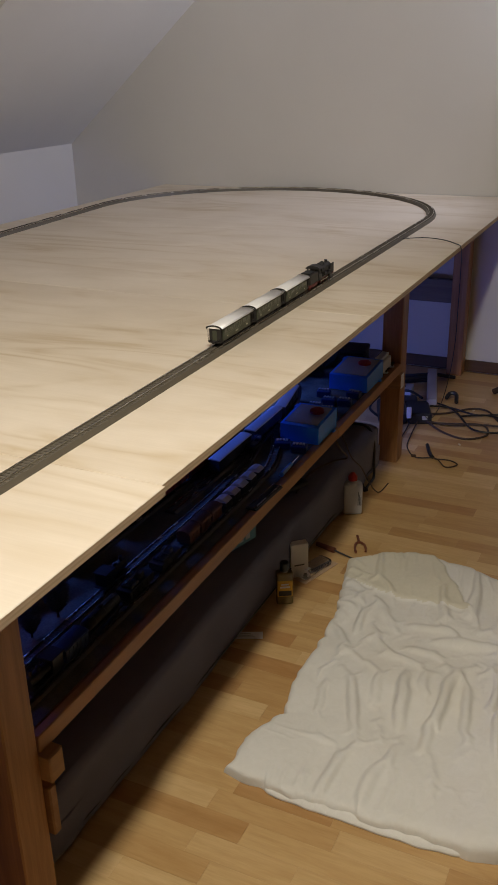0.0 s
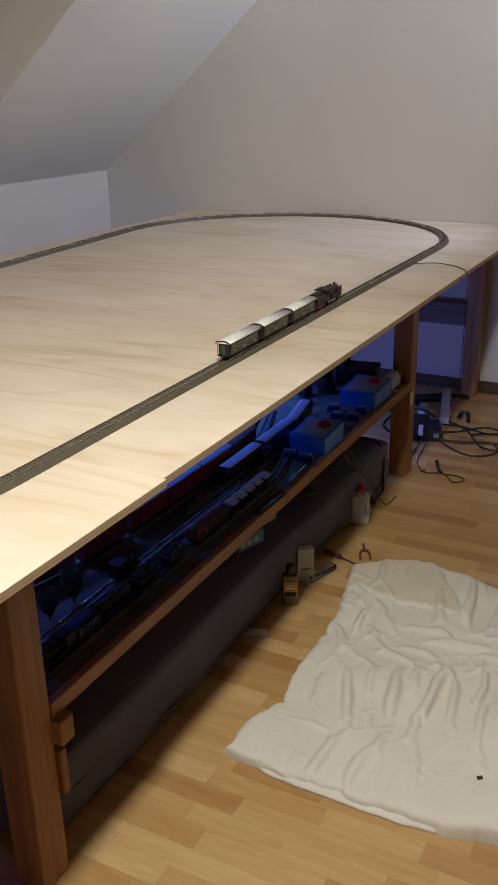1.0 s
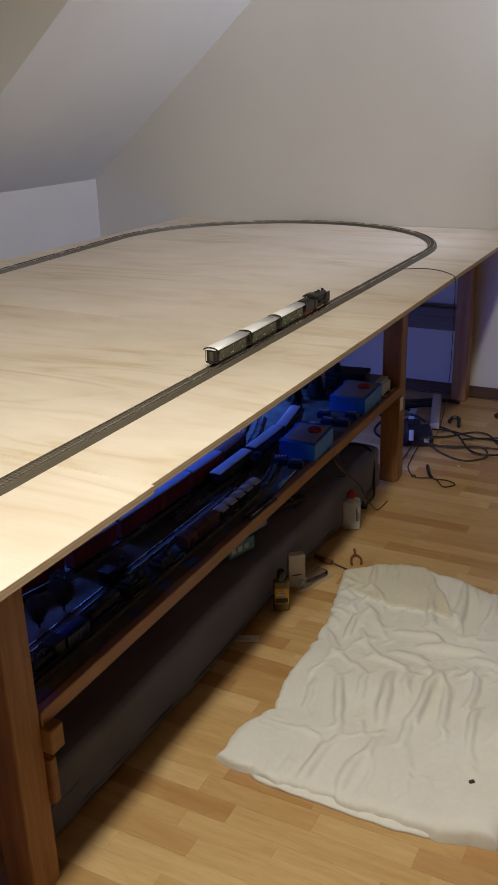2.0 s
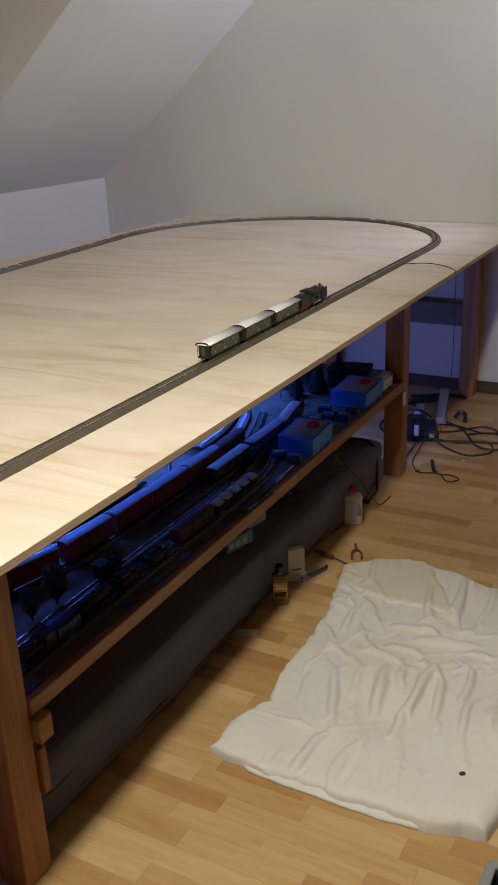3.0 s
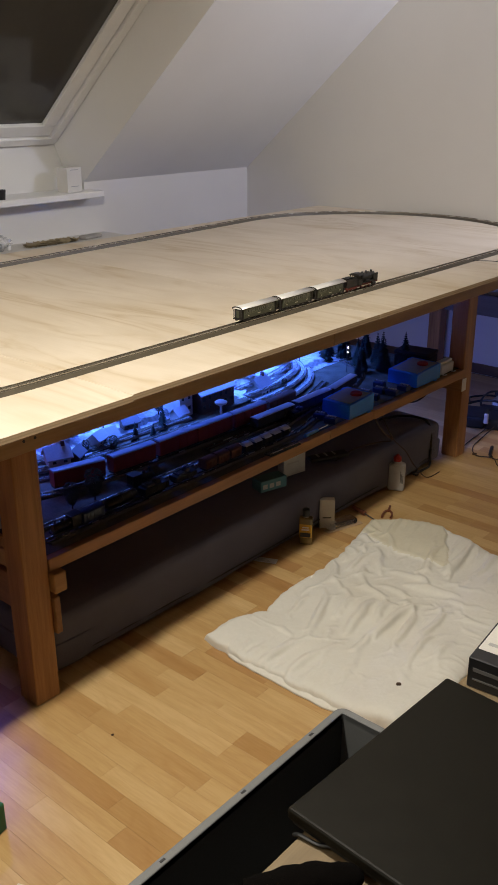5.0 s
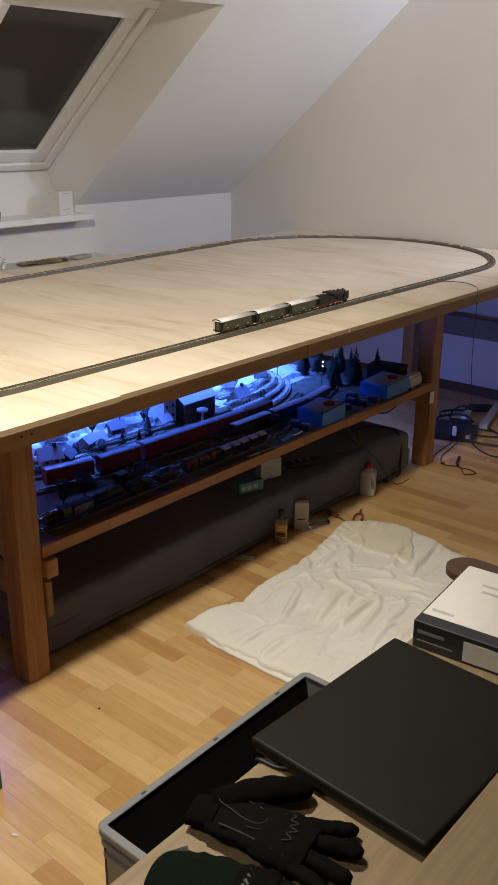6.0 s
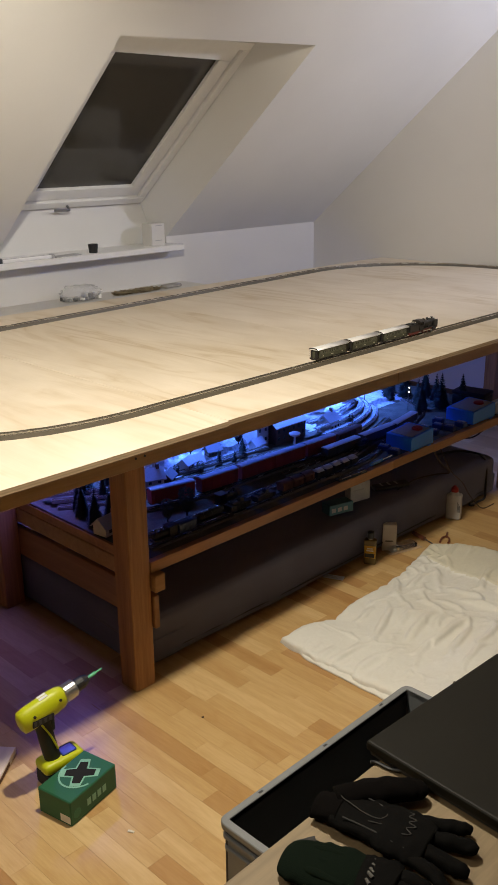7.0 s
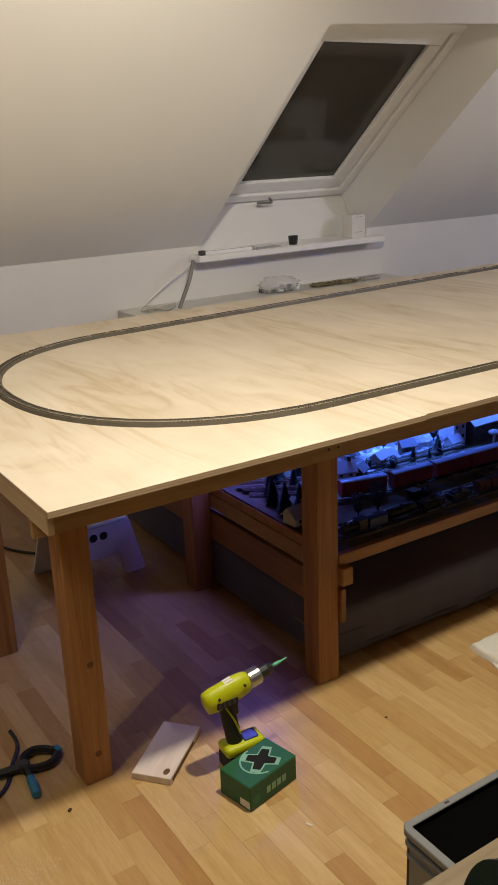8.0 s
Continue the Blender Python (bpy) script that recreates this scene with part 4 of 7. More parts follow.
# ---- the old railway layout on the shelf ----
SHELF = 0.437
SCENE_DARK = plain("scenery_dark_green", (0.125, 0.115, 0.082), 0.95, vary=0.5, scale=50, bump=0.8)
SCENE_DARK.node_tree.nodes["Principled BSDF"].inputs["Specular IOR Level"].default_value = 0.05
PLASTER = plain("pale_plaster_scenery", (0.50, 0.50, 0.48), 0.9, vary=0.55, scale=12, bump=0.8)
ASPHALT = plain("layout_grey_road", (0.20, 0.20, 0.20), 0.85, vary=0.2, scale=60)
WAGON_RED = plain("wagon_dark_red", (0.36, 0.045, 0.034), 0.5, vary=0.2)
WAGON_BROWN = plain("wagon_brown", (0.13, 0.050, 0.036), 0.6, vary=0.2)
VAN_ROOF = plain("van_roof_grey", (0.34, 0.36, 0.42), 0.2, vary=0.1)
LID_SILVER = plain("silver_lid", (0.62, 0.62, 0.66), 0.4, vary=0.15)
NIGHT_BLUE = plain("loco_night_blue", (0.02, 0.035, 0.10), 0.3)
WAGON_GREY = plain("wagon_grey_roof", (0.40, 0.40, 0.40), 0.5, vary=0.12)
WHITE_ROOF = plain("silver_coach_roof", (0.62, 0.63, 0.66), 0.3, 0.4, vary=0.08)
LOAD_WHITE = plain("pale_load", (0.58, 0.57, 0.55), 0.8, vary=0.15, scale=120)


def layout_shelf():
    root = thing("layout_shelf", pose(0, 0, 0), "wooden shelf carrying an old model railway, with a jointed front board", "shelf")
    part("board", box(-0.86, -0.02, 0.004, 2.344, 0.399, SHELF - 0.004, 0.001), RAIL_WOOD_Y, root)
    for a, b, z in ((0.004, 1.298, 0.0), (1.30, 1.598, 0.001), (1.60, 2.344, -0.002)):
        part("front_board", box(-0.019, 0.001, a, b, 0.399 + z, SHELF + 0.001 + z, 0.002), RAIL_WOOD_Y, root)
    return root


layout_shelf()


def scenery_ground():
    bm = bm_new()
    nx, ny = 40, 100
    grid = []
    for j in range(ny + 1):
        y = 0.008 + 2.33 * j / ny
        row = []
        for i in range(nx + 1):
            x = -0.85 + 0.828 * i / nx
            lift = 0.004 * noise.noise(Vector((x * 14, y * 14, 0))) * (x < -0.33)
            row.append(bm.verts.new((x, y, SHELF + 0.002 + max(0, lift))))
        grid.append(row)
    for j in range(ny):
        for i in range(nx):
            bm.faces.new((grid[j][i], grid[j][i + 1], grid[j + 1][i + 1], grid[j + 1][i]))
    ob = single("layout_ground", bm, SCENE_DARK, Matrix(), "dark green and brown scenic ground cover of the old layout", "scenery", kind="stuff")
    return ob


scenery_ground()


def plaster_hill(x0, x1, y0, y1, high, seed, label, low_side="x"):
    """A pale hill or bank that rises towards the back."""
    bm = bm_new()
    n = 34
    grid = []
    for j in range(n + 1):
        row = []
        for i in range(n + 1):
            u, v = i / n, j / n
            x, y = x0 + (x1 - x0) * u, y0 + (y1 - y0) * v
            back = 1 - u
            side = min(1.0, 6 * v, 6 * (1 - v))
            p = Vector((x * 7, y * 7, seed))
            z = high * side * (back ** 0.8) * (0.75 + 0.7 * noise.noise(p)) + (0.016 * noise.noise(p * 3.3) + 0.020 * abs(noise.noise(Vector((x * 9, y * 34, seed)))) * back) * side
            terrace = round(z / 0.03) * 0.03
            z = 0.45 * z + 0.55 * terrace
            row.append(bm.verts.new((x, y, SHELF + 0.003 + max(0.0, z))))
        grid.append(row)
    for j in range(n):
        for i in range(n):
            bm.faces.new((grid[j][i], grid[j][i + 1], grid[j + 1][i + 1], grid[j + 1][i]))
    return single("plaster_hill", bm, PLASTER, Matrix(), label, "model hill")


plaster_hill(-0.845, -0.50, 0.44, 0.74, 0.12, 3.0, "pale plaster hill with terraces on the old layout")
plaster_hill(-0.845, -0.55, 0.66, 1.12, 0.19, 8.0, "steep pale plaster rock face on the old layout")
plaster_hill(-0.845, -0.50, 1.35, 2.15, 0.10, 15.0, "pale plaster slope under the winding tracks")


def layout_track(label, points, z=SHELF + 0.003, bed=None):
    root = thing("layout_track", pose(0, 0, 0), label, "track", "tracks of the old layout")
    railway(root, smooth_path(points, 10), z, False, 0.019, 0.015, 0.006, 0.012, True, bed)
    return root


layout_track("front siding of grey model track on the old layout", [(-0.075, 0.06, 0), (-0.075, 0.6, 0), (-0.075, 1.12, 0), (-0.10, 1.30, 0), (-0.17, 1.48, 0), (-0.25, 1.66, 0)])
layout_track("second line of model track, holding a small locomotive", [(-0.155, 0.05, 0), (-0.152, 0.6, 0), (-0.15, 1.1, 0), (-0.185, 1.35, 0), (-0.25, 1.55, 0)])
layout_track("main line of model track under the red wagons", [(-0.42, 0.06, 0), (-0.33, 0.25, 0), (-0.285, 0.46, 0), (-0.27, 0.8, 0), (-0.262, 1.25, 0), (-0.28, 1.5, 0), (-0.36, 1.75, 0)])
layout_track("line of model track under the pale coaches", [(-0.21, 0.85, 0), (-0.205, 1.1, 0), (-0.20, 1.4, 0), (-0.205, 1.6, 0), (-0.24, 1.8, 0), (-0.33, 1.98, 0), (-0.5, 2.08, 0)])
for k in range(4):
    d = 0.045 * k
    layout_track("curved model track sweeping round on a pale bank", [(-0.33 - d, 1.30, 0), (-0.345 - d, 1.50, 0), (-0.41 - d * 0.9, 1.70, 0), (-0.53 - d * 0.6, 1.85 - d * 0.5, 0), (-0.70, 1.93 - d, 0)], SHELF + 0.012 + 0.016 * k, PLASTER)
for k in range(3):
    d = 0.042 * k
    layout_track("curved model track in front of the pale hill", [(-0.58 - d, 0.05, 0), (-0.47 - d, 0.24, 0), (-0.41 - d, 0.45, 0), (-0.375 - d, 0.72, 0), (-0.36 - d, 1.0, 0)], SHELF + 0.004 + 0.012 * k, BALLAST)


def box_wagon(m, length, body, roof, label, group, height=0.052, curved=True, rise=0.0058, lid=False):
    """A four-wheeled goods wagon with ribs along its sides; local y is along the track."""
    root = thing("model_wagon", m, label, "model wagon", group)
    half, w = length / 2 - 0.004, 0.019
    part("body", box(-w, w, -half, half, 0.010, height, 0.001), body, root)
    if lid:
        slope = [(-w, height), (w, height), (w, height + 0.002), (0.35 * w, height + 0.009), (-0.35 * w, height + 0.009), (-w, height + 0.002)]
        part("lid", prism(slope, "y", -half + 0.003, half - 0.003), roof, root, "silvery lid")
    elif curved:
        arc = [(w * 1.06 * math.cos(a), height - 0.0005 + rise * math.sin(a)) for a in [math.pi * k / 8 for k in range(9)]]
        part("roof", prism(arc, "y", -half - 0.002, half + 0.002), roof, root)
    else:
        # a cab, a boom and a low block on the open deck
        part("load", box(-w + 0.004, w - 0.004, -half * 0.75, -half * 0.1, height, height + 0.008, 0.002), roof, root)
        part("load_cab", box(-w + 0.007, w - 0.007, half * 0.05, half * 0.45, height, height + 0.016, 0.003), roof, root)
        part("load_boom", rod((0, -half * 0.7, height + 0.011), (0, half * 0.3, height + 0.017), 0.0025, 0.0018, 8), roof, root)
    for side in (-1, 1):
        for k in range(5):
            y = -half + 0.012 + k * (2 * half - 0.024) / 4
            part("rib", box(side * w, side * (w + 0.0014), y - 0.0012, y + 0.0012, 0.011, height - 0.002), body, root)
    part("underframe", box(-0.012, 0.012, -half, half, 0.005, 0.010), LOCO_BLACK, root)
    for y in (-half * 0.62, half * 0.62):
        wheelset(root, y, 0.0055, 0.0055, LOCO_BLACK)
    return root


RAIL_Z = SHELF + 0.003 + 0.0115
red = "dark red model van with grey roof in a goods train"
spots = ((-0.318, 0.365, 14), (-0.284, 0.565, 4), (-0.274, 0.76, 1.5), (-0.268, 0.94, 1.2), (-0.263, 1.13, 1))
first = None
for x, y, turn in spots:
    m = pose(x, y, RAIL_Z, 0, 0, -turn)
    if first is None:
        first = box_wagon(m, 0.185, WAGON_RED, VAN_ROOF, red, "red vans of the goods train", 0.062)
    else:
        copy_thing(first, m)
box_wagon(pose(-0.268, 1.325, RAIL_Z, 0, 0, 3), 0.18, WAGON_BROWN, WAGON_BROWN, "brown model van at the end of the red goods train", "red vans of the goods train", 0.055)
pale = None
for x, y, turn in ((-0.203, 1.205, 0), (-0.203, 1.45, 0.5), (-0.216, 1.675, 10)):
    m = pose(x, y, RAIL_Z, 0, 0, turn)
    if pale is None:
        pale = box_wagon(m, 0.225, DARK_GREY, WHITE_ROOF, "dark model coach with a silver rounded roof", "pale-roofed coaches", 0.043, rise=0.0042)
    else:
        copy_thing(pale, m)
brown = None
for k in range(3):
    m = pose(-0.078, 0.715 + 0.062 * k, RAIL_Z, 0, 0, 0)
    brown = copy_thing(brown, m) if brown else box_wagon(m, 0.06, WAGON_BROWN, WAGON_BROWN, "short brown model goods wagon on the front siding", "goods wagons on the siding", 0.034, rise=0.011)
grey = None
for k in range(5):
    m = pose(-0.077, 0.905 + 0.052 * k, RAIL_Z, 0, 0, 0)
    grey = copy_thing(grey, m) if grey else box_wagon(m, 0.05, LOCO_BLACK, LID_SILVER, "short dark model wagon with a silvery sloped lid", "goods wagons on the siding", 0.030, lid=True)
box_wagon(pose(-0.172, 1.318, RAIL_Z), 0.12, LOCO_BLACK, NIGHT_BLUE, "black model flat wagon carrying small violet machinery", "", 0.018, False)


def tank_loco(m, label, blue):
    root = thing("model_shunter", m, label, "model locomotive")
    part("frame", box(-0.016, 0.016, -0.05, 0.05, 0.007, 0.013, 0.001), LOCO_BLACK, root)
    part("boiler", rod((0, -0.012, 0.026), (0, 0.047, 0.026), 0.0115, seg=16), blue, root)
    part("cab", box(-0.016, 0.016, -0.046, -0.012, 0.013, 0.044, 0.001), blue, root)
    part("cab_roof", box(-0.0185, 0.0185, -0.05, -0.008, 0.044, 0.047, 0.001), LOCO_BLACK, root)
    part("chimney", rod((0, 0.036, 0.036), (0, 0.036, 0.050), 0.0035, 0.0045, 12), LOCO_BLACK, root)
    part("dome", lathe([(0.0055, 0), (0.0055, 0.005), (0.002, 0.008)], 12), blue, root).matrix_basis = pose(0, 0.012, 0.037)
    for y in (-0.03, 0.0, 0.03):
        wheelset(root, y, 0.0075, 0.0075, LOCO_BLACK)
    return root


def tank_wagon(m, length):
    """A long tank on a frame, with a dome, end frames and a walkway."""
    root = thing("model_wagon", m, "long black model tank wagon on the front siding", "model wagon")
    half = length / 2 - 0.004
    part("underframe", box(-0.015, 0.015, -half, half, 0.009, 0.013, 0.001), LOCO_BLACK, root)
    part("tank", lathe([(0.001, -half + 0.006), (0.011, -half + 0.007), (0.0145, -half + 0.011), (0.0145, half - 0.011), (0.011, half - 0.007), (0.001, half - 0.006)], 20), LOCO_BLACK, root, smooth=True).matrix_basis = pose(0, 0, 0.028, -90, 0, 0)
    part("dome", lathe([(0.006, 0.0), (0.006, 0.004), (0.004, 0.006), (0.001, 0.0065)], 14), LOCO_BLACK, root).matrix_basis = pose(0, 0, 0.0415)
    part("walkway", box(0.003, 0.007, -half * 0.7, half * 0.7, 0.0425, 0.0435), DARK_GREY, root)
    for y in (-half * 0.55, 0.0, half * 0.55):
        part("strap", lathe([(0.0149, -0.0012), (0.0149, 0.0012)], 20), DARK_GREY, root).matrix_basis = pose(0, y, 0.028, -90, 0, 0)
    for y in (-half * 0.66, half * 0.66):
        wheelset(root, y, 0.0055, 0.0055, LOCO_BLACK)
    return root


tank_loco(pose(-0.152, 0.485, RAIL_Z), "small black model tank locomotive on the second line", LOCO_BLACK)
tank_loco(pose(-0.076, 0.125, RAIL_Z, 0, 0, 180), "small black model locomotive on the front siding", LOCO_BLACK)
box_wagon(pose(-0.076, 0.215, RAIL_Z), 0.085, NIGHT_BLUE, NIGHT_BLUE, "small dark blue model tender on the front siding", "", 0.040)
tank_wagon(pose(-0.082, 0.335, RAIL_Z), 0.14)
box_wagon(pose(-0.080, 0.47, RAIL_Z), 0.11, LOCO_BLACK, DARK_GREY, "black model wagon on the front siding", "", 0.030, False)
box_wagon(pose(-0.078, 0.60, RAIL_Z), 0.10, DARK_GREY, NIGHT_BLUE, "flat model wagon carrying dark blue machinery", "", 0.026, False)


def model_house(m, w, d, h, wall, roof, label, pitch=0.5, chimney=True):
    """A small building: w across x, d along y, walls h high, gable roof."""
    root = thing("model_house", m, label, "model house", "buildings of the old layout")
    ridge = h + w * pitch
    part("shell", prism([(-w / 2, 0), (w / 2, 0), (w / 2, h), (0, ridge), (-w / 2, h)], "y", -d / 2, d / 2), wall, root)
    t = 0.004
    for side in (-1, 1):
        over = 0.008
        a, b = (0.0, ridge + t), (side * (w / 2 + over), h - over * pitch * 2 + t)
        part("roof_side", prism([a, b, (b[0], b[1] - t), (a[0], a[1] - t)], "y", -d / 2 - over, d / 2 + over), roof, root)
    for k in range(max(2, int(d / 0.03))):
        y = -d / 2 + d * (k + 0.5) / max(2, int(d / 0.03))
        for z in ([h * 0.3] if h < 0.05 else [h * 0.25, h * 0.65]):
            part("window", box(w / 2 - 0.001, w / 2 + 0.0012, y - 0.006, y + 0.006, z, z + 0.014), WINDOW_DARK, root)
    if chimney:
        part("chimney", box(-0.006, 0.006, d * 0.2, d * 0.2 + 0.012, ridge - 0.012, ridge + 0.016), WAGON_BROWN, root)
    return root


HOUSE_WALL = plain("model_house_plaster", (0.55, 0.53, 0.48), 0.9)
HOUSE_BROWN = plain("model_house_timber", (0.11, 0.065, 0.04), 0.8)
ROOF_PALE = plain("model_roof_pale", (0.50, 0.51, 0.52), 0.7)
model_house(pose(-0.535, 1.20, SHELF + 0.003), 0.11, 0.19, 0.080, HOUSE_BROWN, ROOF_PALE, "large brown model station house with a pale roof", 0.35)
model_house(pose(-0.56, 1.055, SHELF + 0.003), 0.09, 0.07, 0.105, LOAD_WHITE, LOAD_WHITE, "tall white model building with a white roof", 0.15, False)
model_house(pose(-0.46, 1.43, SHELF + 0.003, 0, 0, 12), 0.075, 0.09, 0.045, HOUSE_WALL, ROOF_PALE, "small pale model house beside the curved tracks")
model_house(pose(-0.60, 1.52, SHELF + 0.055, 0, 0, 30), 0.07, 0.08, 0.045, HOUSE_WALL, ROOF_PALE, "small pale model house on the bank")
model_house(pose(-0.47, 0.40, SHELF + 0.030, 0, 0, -20), 0.06, 0.075, 0.030, HOUSE_WALL, ROOF_PALE, "low pale model cottage by the hill")
model_house(pose(-0.60, 0.52, SHELF + 0.070, 0, 0, 10), 0.055, 0.07, 0.035, HOUSE_WALL, LOAD_WHITE, "white-roofed model cottage on the hill")
model_house(pose(-0.52, 0.66, SHELF + 0.010, 0, 0, -5), 0.05, 0.06, 0.030, HOUSE_BROWN, ROOF_PALE, "small brown model hut below the rock face", 0.5, False)
model_house(pose(-0.56, 1.70, SHELF + 0.06, 0, 0, 40), 0.06, 0.07, 0.035, HOUSE_WALL, LOAD_WHITE, "white-roofed model house at the top of the bank")
model_house(pose(-0.285, 0.055, SHELF + 0.003, 0, 0, 8), 0.060, 0.085, 0.034, HOUSE_WALL, WAGON_GREY, "pale model cottage with a grey roof at the layout end", 0.45)
single("station_platform", box(-0.355, -0.315, 0.80, 1.42, SHELF + 0.002, SHELF + 0.016, 0.001), ASPHALT, Matrix(), "long grey model station platform beside the red vans", "model platform")


def water_tower(m):
    root = thing("water_tower", m, "pale round-topped model water tower on a post", "model tower")
    part("post", rod((0, 0, 0), (0, 0, 0.075), 0.005, seg=12), HOUSE_WALL, root)
    part("tank", lathe([(0.008, 0.0), (0.022, 0.006), (0.024, 0.014), (0.012, 0.020), (0.002, 0.022)], 18), LOAD_WHITE, root).matrix_basis = pose(0, 0, 0.073)
    return root


water_tower(pose(-0.335, 1.06, SHELF + 0.016))


def signal(m, label, lamp_material):
    root = thing("model_signal", m, label, "model signal")
    part("mast", rod((0, 0, 0), (0, 0, 0.12), 0.002, seg=8), DARK_GREY, root)
    part("head", box(-0.004, 0.004, -0.004, 0.004, 0.085, 0.125, 0.001), BLACK, root)
    for z in (0.092, 0.114):
        part("lamp", rod((0.004, 0, z), (0.006, 0, z), 0.0028, seg=10), lamp_material, root)
    return root


signal(pose(-0.38, 1.945, SHELF + 0.003, 0, 0, -35), "model light signal showing two small white lamps", glow("signal_white", (1.0, 0.9, 0.75), 9.0))
signal(pose(-0.56, 1.83, SHELF + 0.045, 0, 0, -30), "model light signal showing small red lamps", glow("signal_red", (1.0, 0.05, 0.05), 3.0))


# ---- model trees ----
def add_tuft(bm, p, size, r, flat=0.6):
    """A leaf clump: three crossed ragged blades."""
    for k in range(3):
        a = r.uniform(0, 6.28)
        d, e = Vector((math.cos(a), math.sin(a), r.uniform(-0.5, 0.3))).normalized() * size, Vector((-math.sin(a), math.cos(a), r.uniform(-0.3, 0.3))) * size * flat
        bm.faces.new([bm.verts.new(p + q) for q in (-e * 0.5, d * 0.5 - e * 0.3, d, d * 0.5 + e * 0.3, e * 0.5)])


FIR_GREEN = plain("model_fir_green", (0.020, 0.034, 0.022), 0.95, vary=0.5, scale=90)
BUSH_GREEN = plain("model_bush_olive", (0.060, 0.062, 0.032), 0.95, vary=0.5, scale=90)
TRUNK = plain("model_trunk_brown", (0.05, 0.03, 0.02), 0.9)


def fir(m, high, seed, label):
    r = rng(seed)
    root = thing("model_fir", m, label, "model tree", "fir trees of the old layout")
    part("trunk", rod((0, 0, 0), (0, 0, high * 0.95), high * 0.022, high * 0.006, 7), TRUNK, root)
    bm = bm_new()
    tiers = 19
    for k in range(tiers):
        f = k / (tiers - 1)
        z, reach = high * (0.12 + 0.86 * f), high * 0.235 * (1 - f) ** 0.85 + high * 0.012
        for j in range(int(24 - 16 * f)):
            a = r.uniform(0, 6.28)
            d = Vector((math.cos(a), math.sin(a), 0))
            tip = d * reach * r.uniform(0.75, 1.1) + Vector((0, 0, z - reach * 0.35))
            side = Vector((-d.y, d.x, 0)) * reach * 0.34
            root_p = Vector((0, 0, z + high * 0.015))
            mid = root_p.lerp(tip, 0.55)
            vs = [bm.verts.new(q) for q in (root_p, mid + side, tip, mid - side)]
            bm.faces.new(vs)
    part("crown", bm, FIR_GREEN, root)
    return root


def bush(m, high, seed, label):
    r = rng(seed)
    root = thing("model_tree", m, label, "model tree", "broad trees of the old layout")
    part("trunk", rod((0, 0, 0), (0, 0, high * 0.6), high * 0.03, high * 0.015, 7), TRUNK, root)
    bm = bm_new()
    for _ in range(500):
        f = r.random()
        z = high * (0.14 + 0.84 * f)
        reach = high * 0.27 * math.sin(math.pi * min(1, 0.12 + 0.88 * (1 - f) ** 0.75)) ** 0.6
        a = r.uniform(0, 6.28)
        add_tuft(bm, Vector((math.cos(a) * reach * r.uniform(0.6, 1.05), math.sin(a) * reach * r.uniform(0.6, 1.05), z)), high * 0.075, r)
    part("crown", bm, BUSH_GREEN, root)
    return root


bush(pose(-0.195, 0.33, SHELF + 0.003), 0.105, 4, "olive green model tree beside the front tracks")
bush(pose(-0.20, 0.245, SHELF + 0.003), 0.085, 5, "small olive green model tree at the end of the layout")
for n, (x, y, h) in enumerate(((-0.455, 0.735, 0.085), (-0.43, 0.80, 0.07), (-0.445, 0.865, 0.095), (-0.485, 0.90, 0.10), (-0.62, 0.30, 0.10), (-0.52, 0.10, 0.13), (-0.60, 0.17, 0.15), (-0.70, 0.12, 0.12), (-0.68, 0.24, 0.14), (-0.54, 0.22, 0.10), (-0.76, 0.34, 0.15), (-0.70, 0.38, 0.12), (-0.46, 0.07, 0.13), (-0.38, 0.13, 0.11), (-0.36, 0.055, 0.14), (-0.23, 0.13, 0.07))):
    fir(pose(x, y, SHELF + 0.003), h, 20 + n, "small dark model fir in front of the pale hill")
for n, (x, y, h) in enumerate(((-0.27, 2.065, 0.19), (-0.235, 2.20, 0.165), (-0.33, 1.985, 0.16), (-0.40, 2.06, 0.14), (-0.36, 2.16, 0.15), (-0.45, 2.20, 0.17), (-0.30, 2.13, 0.13), (-0.29, 1.90, 0.10), (-0.55, 2.02, 0.16), (-0.62, 2.12, 0.17), (-0.52, 2.12, 0.18))):
    fir(pose(x, y, SHELF + 0.003), h, 40 + n, "tall dark model fir at the wooded end of the layout")
for n, (x, y, z, h) in enumerate(((-0.60, 0.585, 0.06, 0.07), (-0.565, 0.68, 0.05, 0.085), (-0.62, 0.77, 0.09, 0.06), (-0.585, 0.84, 0.06, 0.075), (-0.56, 0.95, 0.03, 0.09), (-0.60, 1.02, 0.06, 0.06),
                             (-0.66, 1.33, 0.05, 0.09), (-0.63, 1.42, 0.05, 0.07), (-0.68, 1.62, 0.07, 0.08), (-0.44, 0.62, 0.01, 0.06), (-0.48, 0.53, 0.02, 0.05), (-0.40, 1.52, 0.02, 0.05))):
    bush(pose(x, y, SHELF + z), h, 60 + n, "dark olive model bush on the pale hill")
for n, (x, y, z, turn) in enumerate(((-0.50, 0.60, 0.03, 20), (-0.54, 0.78, 0.03, -15), (-0.50, 1.00, 0.012, 5), (-0.46, 0.47, 0.02, 30), (-0.62, 0.90, 0.09, 12))):
    model_house(pose(x, y, SHELF + z, 0, 0, turn), 0.042, 0.055, 0.026, HOUSE_BROWN if n % 2 else HOUSE_WALL, ASPHALT if n % 2 else ROOF_PALE, "tiny model hut among the tracks and the hill", 0.45, False)
moss_heap = bm_new()
r_moss = rng(77)
